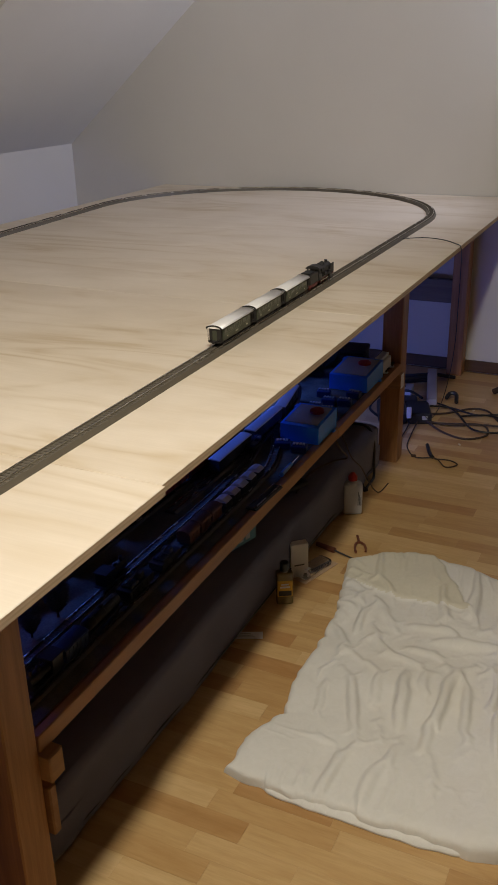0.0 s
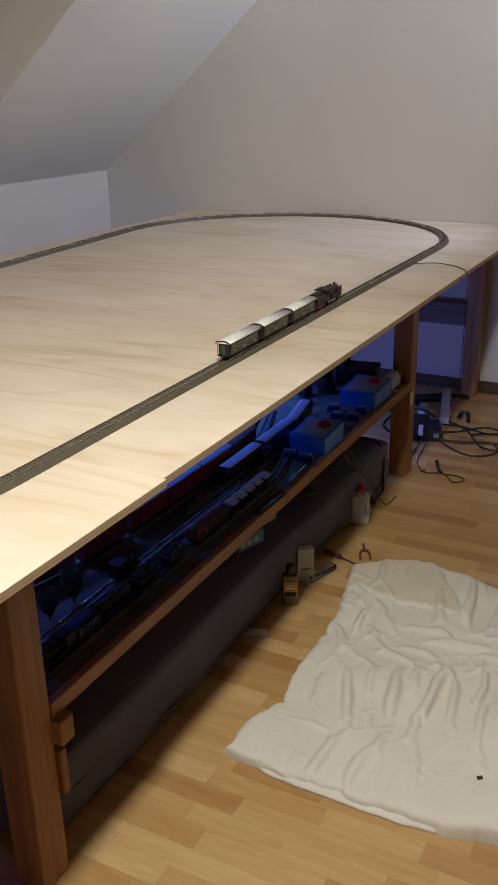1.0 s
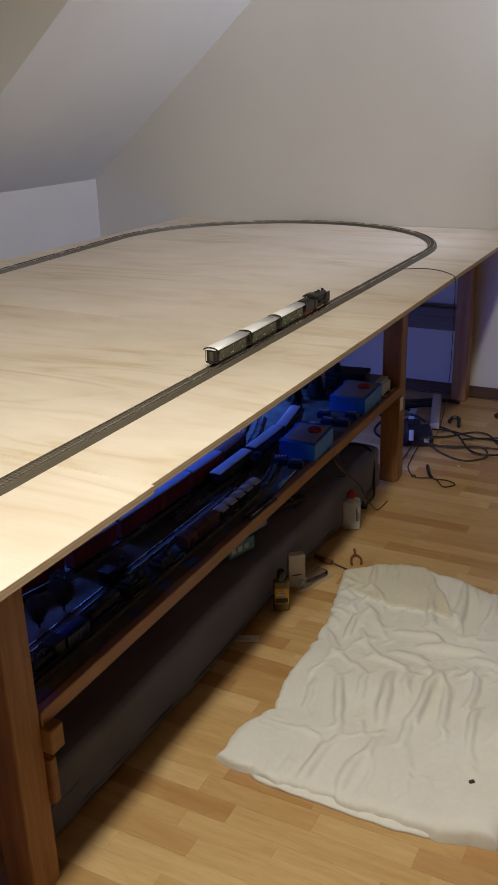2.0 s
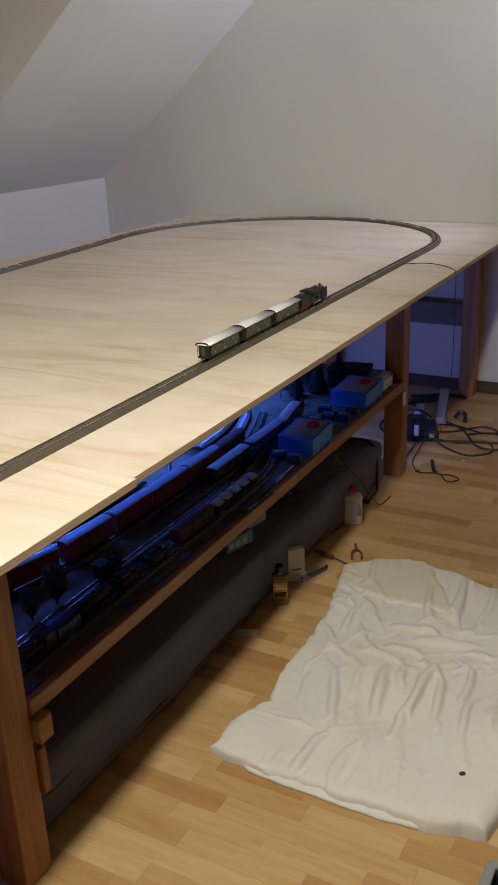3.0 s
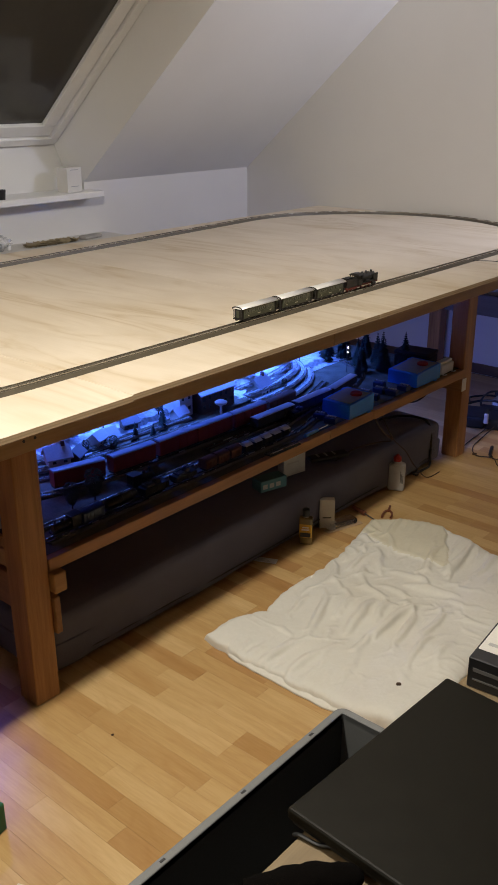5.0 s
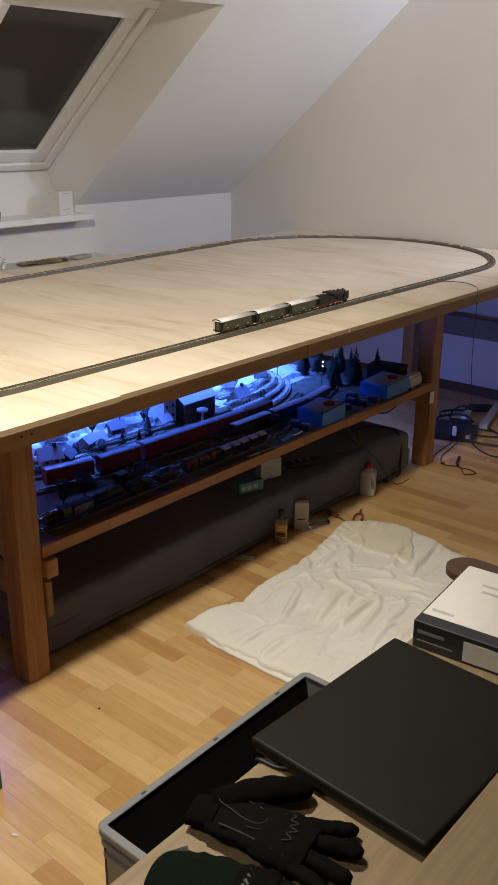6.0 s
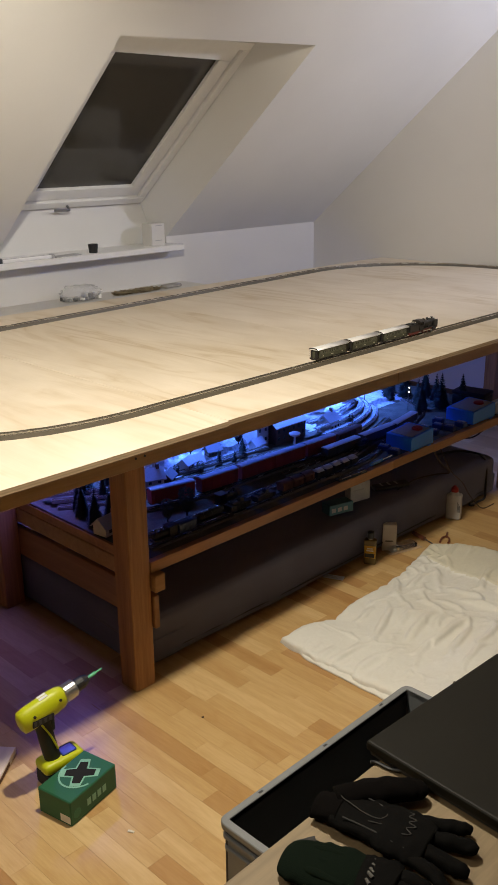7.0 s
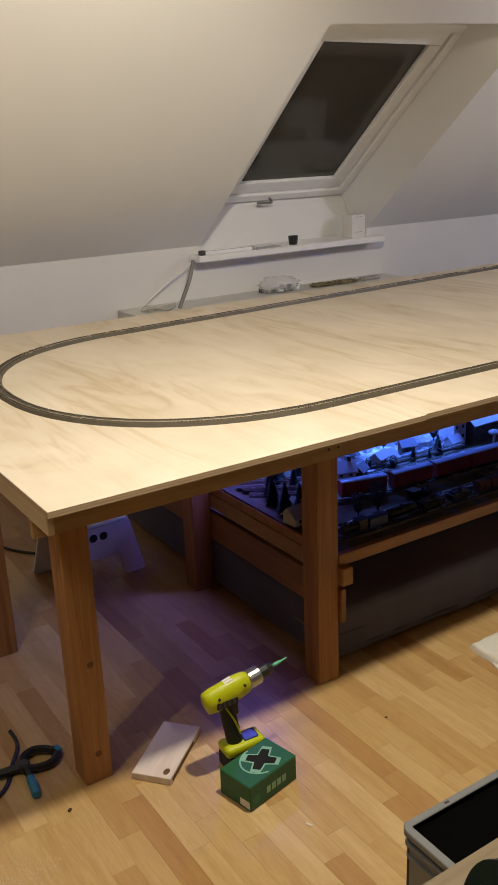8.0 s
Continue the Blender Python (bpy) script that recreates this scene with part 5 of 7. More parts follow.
for _ in range(500):
    a, b = r_moss.uniform(0, 6.28), r_moss.random() ** 0.5
    add_tuft(moss_heap, Vector((math.cos(a) * b * 0.045, math.sin(a) * b * 0.06, 0.035 * (1 - b * b) + 0.002)), 0.012, r_moss)
single("moss_clump", moss_heap, plain("bright_moss", (0.07, 0.13, 0.04), 0.95, vary=0.4), pose(-0.165, 1.63, SHELF + 0.003), "bright green moss clump behind a transformer", "model bush")

# ---- transformers and switches ----
TIN_BLUE = plain("transformer_blue", (0.030, 0.24, 0.80), 0.38, vary=0.1)
PLATE_GREY = plain("transformer_grey_plate", (0.36, 0.36, 0.36), 0.5, vary=0.1)
KNOB_RED = plain("knob_red", (0.42, 0.018, 0.015), 0.45)
SWITCH_BLUE = plain("switch_box_navy", (0.018, 0.04, 0.13), 0.45)


def transformer(m, w, d, label):
    root = thing("transformer", m, label, "transformer", "blue railway transformers")
    high = 0.062
    body = [(-d / 2, 0), (d / 2, 0), (d / 2, high + 0.006), (d / 2 - 0.004, high + 0.006), (-d / 2 + 0.004, high - 0.004), (-d / 2, high - 0.006)]
    part("body", prism(body, "x", -w / 2, w / 2), TIN_BLUE, root)
    plate = pose(0, 0, high + 0.001, math.degrees(math.atan2(0.010, d)), 0, 0)
    part("top_plate", box(-w / 2 + 0.010, w / 2 - 0.010, -d / 2 + 0.014, d / 2 - 0.012, 0.0, 0.0025, 0.0006), PLATE_GREY, root, "grey top plate").matrix_basis = plate
    part("knob", lathe([(0.024, 0.0), (0.024, 0.005), (0.021, 0.008), (0.008, 0.009)], 26), KNOB_RED, root, "round red speed knob").matrix_basis = plate @ pose(w * 0.14, d * 0.16, 0.0025)
    part("pointer", box(-0.0022, 0.0022, -0.020, 0.0, 0.0085, 0.011), KNOB_RED, root).matrix_basis = plate @ pose(w * 0.14, d * 0.16, 0.0025, 0, 0, 35)
    for k in range(4):
        part("scale_mark", box(-w / 2 + 0.014, -w / 2 + 0.030, -d * 0.25 + k * 0.02, -d * 0.25 + k * 0.02 + 0.004, 0.0025, 0.0031), WAGON_GREY, root).matrix_basis = plate
    for side in (-1, 1):
        part("foot", box(side * w / 2, side * (w / 2 + 0.010), d * 0.2, d * 0.2 + 0.022, 0.0, 0.003, 0.0008), TIN_BLUE, root)
    part("lug", box(-w / 2 - 0.008, -w / 2, d / 2 - 0.03, d / 2 - 0.006, high * 0.5, high + 0.004, 0.001), TIN_BLUE, root)
    return root


transformer(pose(-0.088, 2.04, SHELF + 0.003), 0.145, 0.195, "blue tin railway transformer with a red knob, by the post")
transformer(pose(-0.072, 1.515, SHELF + 0.003), 0.130, 0.165, "blue tin railway transformer with a red knob, at the shelf edge")


def switch_box(m, label):
    root = thing("switch_box", m, label, "switch box", "navy switch boxes")
    part("case", box(-0.024, 0.024, -0.018, 0.018, 0.0, 0.022, 0.002), SWITCH_BLUE, root)
    for k in range(4):
        part("button", box(-0.020 + 0.010 * k, -0.013 + 0.010 * k, -0.002, 0.012, 0.022, 0.026, 0.0006), WAGON_GREY, root, "pale push button")
    return root


made = switch_box(pose(-0.105, 1.375, SHELF + 0.003, 0, 0, 20), "navy switch box with four pale buttons")
for x, y, turn in ((-0.045, 1.365, 12), (-0.13, 1.72, 8), (-0.075, 1.70, 15), (-0.105, 1.79, 5), (-0.05, 1.80, 10), (-0.15, 1.86, 12), (-0.045, 1.885, 0)):
    copy_thing(made, pose(x, y, SHELF + 0.003, 0, 0, turn))


def grey_plug_bank():
    grey = plain("pale_grey_plastic", (0.66, 0.69, 0.71), 0.45, vary=0.08)
    root = thing("terminal_block", pose(-0.05, 2.225, SHELF + 0.003), "pale grey plastic terminal block with screw feet", "terminal block")
    part("body", box(-0.024, 0.024, -0.055, 0.055, 0.0, 0.044, 0.003), grey, root)
    part("ridge", box(-0.014, 0.014, -0.055, 0.055, 0.044, 0.056, 0.002), grey, root)
    for y in (-0.040, 0.040):
        part("foot", box(0.024, 0.040, y - 0.010, y + 0.010, 0.0, 0.004, 0.001), grey, root)
        part("screw", rod((0.033, y, 0.004), (0.033, y, 0.006), 0.004, seg=10), DARK_GREY, root)
    return root


grey_plug_bank()
dark_case = thing("dark_case", pose(-0.20, 2.24, SHELF + 0.003, 0, 0, 8), "dark brown hinged case behind the transformer", "case")
part("base", box(-0.085, 0.085, -0.055, 0.055, 0.0, 0.055, 0.006, 2), plain("dark_brown_leatherette", (0.022, 0.014, 0.013), 0.55), dark_case)
part("lid", box(-0.087, 0.087, -0.057, 0.057, 0.0555, 0.075, 0.006, 2), plain("dark_brown_lid", (0.03, 0.014, 0.014), 0.55), dark_case)
pen = thing("screwdriver", pose(-0.026, 1.245, SHELF + 0.010, 0, 0, 2), "pale blue plastic screwdriver lying at the shelf edge", "screwdriver")
part("handle", rod((0, -0.07, 0), (0, 0.01, 0), 0.0075, 0.006, 12), plain("pale_blue_plastic", (0.10, 0.34, 0.62), 0.25, vary=0.05), pen)
part("shaft", rod((0, 0.01, 0), (0, 0.075, 0), 0.003, 0.0025, 8), plain("chrome_shaft", (0.75, 0.75, 0.76), 0.15, 1.0, vary=0.03, bump=0.0), pen, "bright chrome shaft")
loose = thing("loose_track", pose(-0.012, 1.03, SHELF + 0.004, 0, 0, -3), "loose piece of black model track at the shelf edge", "track")
railway(loose, [(0, -0.08 + 0.02 * k, 0) for k in range(9)], 0.0, False, 0.017, 0.014, 0.005, 0.012, True, BLACK)
single("led_strip", box(-0.686, -0.674, 0.02, 2.06, 0.8935, 0.8965), glow("led_tape", (0.12, 0.25, 1.0), 1.2), Matrix(), "blue glowing light strip under the table top", "light strip")

# ---- small things on floor and mattress ----
def glue_bottle():
    white = plain("milky_bottle_plastic", (0.50, 0.50, 0.50), 0.3, vary=0.06)
    root = thing("glue_bottle", pose(-0.025, 1.84, 0.0, 0, 0, 25), "milky white glue bottle with a red cap", "bottle")
    part("body", box(-0.036, 0.036, -0.022, 0.022, 0.0, 0.125, 0.010, 3), white, root, smooth=True)
    part("shoulder", lathe([(0.024, 0.120), (0.020, 0.130), (0.014, 0.138)], 18), white, root, smooth=True)
    part("cap", lathe([(0.017, 0.136), (0.017, 0.150), (0.013, 0.156), (0.008, 0.161), (0.005, 0.166)], 16), KNOB_RED, root, "red pointed cap")
    for k in range(3):
        part("print_bar", box(0.018 + 0.005 * k, 0.0205 + 0.005 * k, -0.0224, -0.0218, 0.04, 0.095 - 0.01 * k), DARK_GREY, root)
    return root


glue_bottle()


def oil_bottle():
    root = thing("oil_bottle", pose(-0.022, 1.19, 0.0, 0, 0, 30), "clear bottle with a yellow label and black cap", "bottle")
    part("body", box(-0.026, 0.026, -0.016, 0.016, 0.0, 0.112, 0.007, 3), plain("amber_oil", (0.20, 0.15, 0.06), 0.12, vary=0.1), root, smooth=True)
    part("label", box(-0.0235, 0.0235, -0.0168, 0.0168, 0.030, 0.088, 0.002), plain("yellow_label", (0.66, 0.38, 0.03), 0.5, vary=0.05), root, "yellow paper label")
    for z, high, wide in ((0.034, 0.018, 0.020), (0.062, 0.006, 0.015), (0.072, 0.005, 0.012)):
        part("print_bar", box(-wide, wide, -0.0174, -0.0169, z, z + high), BLACK if high > 0.01 else WHITE_GLOSS, root)
    part("neck", rod((0, 0, 0.112), (0, 0, 0.122), 0.011, seg=14), plain("clear_neck", (0.3, 0.27, 0.2), 0.15), root)
    part("cap", lathe([(0.0145, 0.119), (0.0145, 0.142), (0.012, 0.146)], 16), BLACK, root, "black screw cap")
    return root


oil_bottle()
white_box = thing("small_white_box", pose(-0.042, 1.352, 0.0, 0, 0, 42), "small white cardboard box standing on end by the mattress", "box")
card = plain("white_cardboard", (0.70, 0.68, 0.63), 0.7, vary=0.05)
part("carton", box(-0.030, 0.030, -0.014, 0.014, 0.0, 0.122, 0.001), card, white_box)
part("flap", box(-0.029, 0.029, -0.0135, 0.0135, 0.122, 0.124, 0.0005), card, white_box)
part("print_bar", box(-0.018, 0.016, -0.0146, -0.014, 0.045, 0.050), DARK_GREY, white_box)
blister = thing("blister_pack", pose(-0.005, 1.40, 0.001, 0, 0, 72), "empty clear plastic blister pack on the floor", "packaging")
clear = glass("clear_plastic", (0.95, 0.95, 0.95), 0.06)
part("card", box(-0.085, 0.085, -0.034, 0.034, 0.0, 0.002), plain("tan_backing_card", (0.46, 0.32, 0.20), 0.6), blister)
part("bubble", box(-0.075, 0.065, -0.026, 0.026, 0.003, 0.026, 0.008, 2), clear, blister, "clear bubble", smooth=True)
part("sticker", box(-0.055, -0.03, -0.012, 0.012, 0.0265, 0.0275), WHITE_GLOSS, blister)
paper = thing("paper_slip", pose(-0.05, 0.985, 0.001, 0, 0, 24), "small white printed slip lying on the floor", "paper")
part("slip", box(-0.042, 0.042, -0.017, 0.017, 0.0, 0.0016, 0.0004), plain("white_slip", (0.74, 0.74, 0.74), 0.6, vary=0.03), paper)
for k in range(3):
    part("print_bar", box(-0.03, 0.018 - 0.006 * k, -0.010 + 0.008 * k, -0.007 + 0.008 * k, 0.0016, 0.0020), WAGON_GREY, paper)

remote = thing("remote_control", pose(-0.15, 1.50, 0.222, 2, 0, -28), "slim black remote control lying on the mattress", "remote control")
part("case", box(-0.024, 0.024, -0.085, 0.085, 0.0, 0.018, 0.006, 2), BLACK, remote)
for row in range(6):
    for col in range(3):
        part("button", box(-0.016 + 0.012 * col, -0.008 + 0.012 * col, -0.07 + 0.018 * row, -0.061 + 0.018 * row, 0.018, 0.020, 0.0006), WAGON_GREY if row % 2 else DARK_GREY, remote)
teal = thing("teal_packet", pose(-0.155, 1.13, 0.218, 0, 0, -15), "teal and white cardboard packet on the mattress", "packet")
part("carton", box(-0.03, 0.03, -0.06, 0.06, 0.0, 0.045, 0.002), plain("teal_card", (0.05, 0.17, 0.21), 0.5), teal)
for k in range(3):
    part("print_bar", box(0.03, 0.0306, -0.05 + 0.03 * k, -0.03 + 0.03 * k, 0.012, 0.030), WAGON_GREY, teal)
carton = thing("white_packet", pose(-0.175, 1.29, 0.218, 0, 0, -12), "white cardboard packet on the mattress under the shelf", "packet")
part("carton", box(-0.02, 0.02, -0.055, 0.055, 0.0, 0.085, 0.002), plain("pale_card", (0.48, 0.49, 0.48), 0.6), carton)
part("print_bar", box(0.02, 0.0206, -0.04, 0.02, 0.05, 0.056), WAGON_GREY, carton)

# pliers and the red screwdriver
pliers = thing("pliers", pose(0.075, 1.625, 0.004, 0, 0, 28), "small pliers with reddish brown grips on the floor", "pliers")
grip = plain("red_brown_grip", (0.17, 0.055, 0.028), 0.5)
part("grip", cord([(-0.003, 0.002, 0.004), (-0.016, -0.018, 0.005), (-0.021, -0.045, 0.005), (-0.022, -0.068, 0.005)], 0.0042), grip, pliers)
part("grip", cord([(0.003, 0.002, 0.004), (0.014, -0.018, 0.005), (0.016, -0.045, 0.005), (0.012, -0.066, 0.005)], 0.0042), grip, pliers)
part("jaw", cord([(0.0, -0.004, 0.004), (0.001, 0.018, 0.005), (0.002, 0.045, 0.004)], 0.0045), grip, pliers)
driver = thing("red_screwdriver", pose(0.018, 1.535, 0.010, 0, 0, 75), "screwdriver with a brown-red handle on the floor", "screwdriver")
part("handle", rod((0, 0.0, 0), (0, 0.075, 0), 0.010, 0.008, 12), grip, driver)
part("shaft", rod((0, -0.10, -0.006), (0, 0.0, 0), 0.0025, 0.003, 8), DARK_GREY, driver)

# wood crumbs
crumb = plain("brown_crumb", (0.06, 0.03, 0.015), 0.8)
for n, (x, y, z, s) in enumerate(((0.185, 0.905, 0.0, 0.006), (0.745, 0.625, 0.0385, 0.007), (0.25, -0.02, 0.0, 0.004), (0.06, -0.96, 0.0, 0.006), (0.30, 3.0, 0.0, 0.006), (0.05, 2.42, 0.0, 0.010))):
    single("wood_crumb", box(-s, s, -s * 0.7, s * 0.7, 0, s, s * 0.3), crumb, pose(x, y, z, 0, 0, 40 * n), "tiny dark wood crumb lying loose", "crumb", "crumbs")
chip = plain("pale_chip", (0.7, 0.62, 0.5), 0.8)
for n, (x, y) in enumerate(((0.47, -0.475), (0.17, 3.05), (0.20, 2.62))):
    single("wood_chip", box(-0.009, 0.009, -0.004, 0.004, 0, 0.003, 0.001), chip, pose(x, y, 0.0, 0, 0, 25 + 50 * n), "pale wood chip on the laminate", "chip", "chips")


# ---- drill, screw box, offcut, clamp ----
def drill():
    """A cordless drill standing on its battery; local y points along the bit."""
    lime = plain("lime_green_plastic", (0.52, 0.56, 0.012), 0.4, vary=0.06)
    rubber = plain("black_rubber", (0.02, 0.02, 0.02), 0.7)
    root = thing("cordless_drill", pose(0.160, -0.478, 0.0, 0, 0, -3), "lime green and black cordless drill standing on its battery", "drill")
    bm = bm_new()
    add_lathe(bm, [(0.020, -0.075), (0.030, -0.070), (0.033, -0.05), (0.033, 0.03), (0.030, 0.055), (0.024, 0.066)], 20)
    bmesh.ops.transform(bm, matrix=pose(0, -0.036, 0.242, -90 + 12, 0, 0) @ Matrix.Diagonal((0.86, 1.12, 1, 1)), verts=bm.verts)
    part("motor_housing", bm, lime, root, smooth=True)
    bm = bm_new()
    add_lathe(bm, [(0.023, 0.064), (0.026, 0.068), (0.026, 0.100), (0.020, 0.104)], 20)
    bmesh.ops.transform(bm, matrix=pose(0, -0.036, 0.242, -78, 0, 0), verts=bm.verts)
    part("torque_ring", bm, plain("silver_ring", (0.50, 0.50, 0.50), 0.3, 0.9), root, "silver torque ring")
    bm = bm_new()
    add_lathe(bm, [(0.019, 0.103), (0.019, 0.128), (0.012, 0.145)], 18)
    bmesh.ops.transform(bm, matrix=pose(0, -0.036, 0.242, -78, 0, 0), verts=bm.verts)
    part("chuck", bm, BLACK, root, "black keyless chuck")
    bm = bm_new()
    add_lathe(bm, [(0.0035, 0.143), (0.0035, 0.150), (0.0055, 0.152), (0.0055, 0.172), (0.003, 0.175), (0.003, 0.195)], 10)
    bmesh.ops.transform(bm, matrix=pose(0, -0.036, 0.242, -78, 0, 0), verts=bm.verts)
    part("bit", bm, plain("green_bit_holder", (0.08, 0.42, 0.22), 0.4), root, "green bit holder")
    handle = sweep(smooth_path([(0, -0.045, 0.222), (0, -0.038, 0.17), (0, -0.030, 0.12), (0, -0.020, 0.07)], 6), [(0.018 * math.cos(a), 0.023 * math.sin(a)) for a in [2 * math.pi * k / 14 for k in range(14)]])
    part("handle", handle, rubber, root, "black rubber handle", smooth=True)
    part("trigger", box(-0.008, 0.008, -0.022, -0.008, 0.165, 0.205, 0.004, 2), BLACK, root)
    part("guard_strap", cord([(0.016, -0.055, 0.21), (0.018, -0.030, 0.16), (0.018, -0.012, 0.11)], 0.003), lime, root)
    part("battery_mount", box(-0.034, 0.034, -0.062, 0.062, 0.045, 0.078, 0.012, 3), lime, root, smooth=True)
    part("battery_pack", box(-0.033, 0.033, -0.060, 0.040, 0.0, 0.046, 0.006, 2), rubber, root, "black battery pack")
    part("work_light", box(-0.020, 0.020, 0.0, 0.045, 0.077, 0.082, 0.004, 2), plain("navy_label", (0.02, 0.05, 0.26), 0.3), root, "dark blue inset label")
    part("badge", box(-0.010, 0.010, -0.013, 0.013, 0.0, 0.0012, 0.0004), WHITE_GLOSS, root).matrix_basis = pose(0.0, -0.036, 0.2783, 12, 0, 0)
    part("vent_panel", box(0.0262, 0.0290, -0.085, -0.020, 0.216, 0.236, 0.003, 2), rubber, root, "black vent panel")
    for k in range(4):
        part("vent_slot", box(0.0288, 0.0296, -0.080 + 0.015 * k, -0.073 + 0.015 * k, 0.219, 0.233), DARK_GREY, root)
    for y in (-0.04, 0.04):
        part("screw", rod((0.0255, y - 0.036, 0.255 + 0.2 * y), (0.0298, y - 0.036, 0.255 + 0.2 * y), 0.004, seg=8), BLACK, root)
    return root


drill()


def screw_box():
    green = plain("dark_green_card", (0.012, 0.105, 0.045), 0.55, vary=0.1)
    pale = plain("pale_green_print", (0.22, 0.46, 0.32), 0.6, vary=0.05)
    root = thing("screw_box", pose(0.272, -0.497, 0.0, 0, 0, 12), "dark green cardboard box of screws with a cross-shaped window", "box")
    w, d, h = 0.058, 0.090, 0.078
    part("carton", box(-w, w, -d, d, 0.0, h, 0.003), green, root)
    cross = []
    for k in range(12):
        a = 2 * math.pi * k / 12 + math.radians(15)
        reach = (0.040, 0.040, 0.019)[k % 3]
        cross.append((reach * math.cos(a), reach * math.sin(a) * 1.15))
    part("cross_outline", prism([(1.28 * x, 1.28 * y + 0.012) for x, y in cross], "z", h, h + 0.0006), pale, root, "pale cross outline")
    part("cross_window", prism([(x, y + 0.012) for x, y in cross], "z", h + 0.0007, h + 0.0012), plain("open_window_dark", (0.006, 0.006, 0.006), 0.95, vary=0.3), root, "dark cross-shaped opening")
    arc = bm_new()
    add_sweep(arc, [(0.052 * math.cos(a), 0.012 + 0.062 * math.sin(a), h + 0.0004) for a in [math.radians(180 + 10 * k) for k in range(17)]], [(-0.0025, 0), (0.0025, 0), (0.0025, 0.0005), (-0.0025, 0.0005)])
    part("arc_stripe", arc, pale, root)
    for k, y in enumerate((-0.028, -0.008, 0.012, 0.032)):
        part("print_bar", box(w, w + 0.0006, y, y + 0.014, 0.024, 0.045), pale, root, "plain bars where the maker's mark stands")
    part("seal", rod((w, -0.066, 0.03), (w + 0.0006, -0.066, 0.03), 0.014, seg=18), plain("faint_green_seal", (0.03, 0.16, 0.08), 0.6), root)
    part("corner_tear", box(0.02, w - 0.003, -d - 0.0006, -d, 0.008, 0.03), card, root)
    return root


screw_box()
offcut = thing("board_offcut", pose(0.012, -0.641, 0.0, 0, 0, 40), "pale pine board offcut lying on the floor", "board")
part("board", box(-0.058, 0.058, -0.119, 0.119, 0.0, 0.022, 0.0015), wood("pale_pine_offcut", (0.66, 0.54, 0.44), (0.78, 0.68, 0.58), "y", 0.7), offcut)
bark = plain("brown_knot", (0.14, 0.065, 0.03), 0.8, vary=0.4, scale=80)
knot = lathe([(0.0002, 0.0006), (0.006, 0.0005), (0.009, 0.0001)], 12)
part("knot", knot, bark, offcut, "brown knot").matrix_basis = pose(0.036, -0.092, 0.022) @ Matrix.Diagonal((1, 1.5, 1, 1))
part("bark_edge", box(0.0578, 0.0592, -0.105, 0.06, 0.004, 0.016, 0.0005), bark, offcut, "strip of brown bark")


def spring_clamp():
    blue = plain("clamp_blue", (0.02, 0.20, 0.33), 0.5)
    root = thing("spring_clamp", pose(-0.17, -0.985, 0.0, 0, 0, 15), "black spring clamp with blue tips on the floor", "clamp")
    part("jaw", cord([(-0.005, -0.03, 0.016), (-0.035, 0.0, 0.016), (-0.04, 0.035, 0.016), (-0.02, 0.062, 0.016), (0.012, 0.078, 0.016)], 0.013), BLACK, root)
    part("jaw", cord([(0.005, -0.03, 0.016), (0.032, 0.0, 0.016), (0.045, 0.03, 0.016), (0.040, 0.058, 0.016), (0.018, 0.080, 0.016)], 0.012), BLACK, root)
    part("jaw_pad", box(0.002, 0.03, 0.074, 0.092, 0.006, 0.028, 0.004, 2), blue, root, "blue jaw pad")
    part("lever", cord([(0.0, -0.02, 0.016), (-0.02, -0.07, 0.017), (-0.045, -0.13, 0.018)], 0.013), BLACK, root)
    part("lever", cord([(0.004, -0.02, 0.016), (0.05, -0.035, 0.016), (0.10, -0.055, 0.014)], 0.010), BLACK, root)
    part("lever_tip", cord([(0.055, -0.037, 0.017), (0.10, -0.055, 0.016), (0.125, -0.066, 0.015)], 0.0125), blue, root, "blue lever tip")
    part("spring", lathe([(0.016, 0.002), (0.018, 0.012), (0.018, 0.026), (0.014, 0.032)], 16), DARK_GREY, root).matrix_basis = pose(0, -0.02, 0)
    return root


spring_clamp()
cable_mat = plain("black_cable", (0.012, 0.011, 0.011), 0.45)
brown_cable = plain("brown_cable", (0.050, 0.030, 0.021), 0.6)
single("cable", cord([(-0.36, -0.98, 0.006), (-0.28, -0.985, 0.006), (-0.20, -1.03, 0.006), (-0.12, -1.075, 0.006), (-0.06, -1.16, 0.006), (0.05, -1.3, 0.006)], 0.006), cable_mat, Matrix(), "black power cable curling over the floor", "cable")
single("cable", cord([(-1.75, -0.60, 0.006), (-1.62, -0.55, 0.006), (-1.52, -0.48, 0.006), (-1.46, -0.40, 0.006)], 0.006), cable_mat, Matrix(), "thin black cable on the floor under the table", "cable")


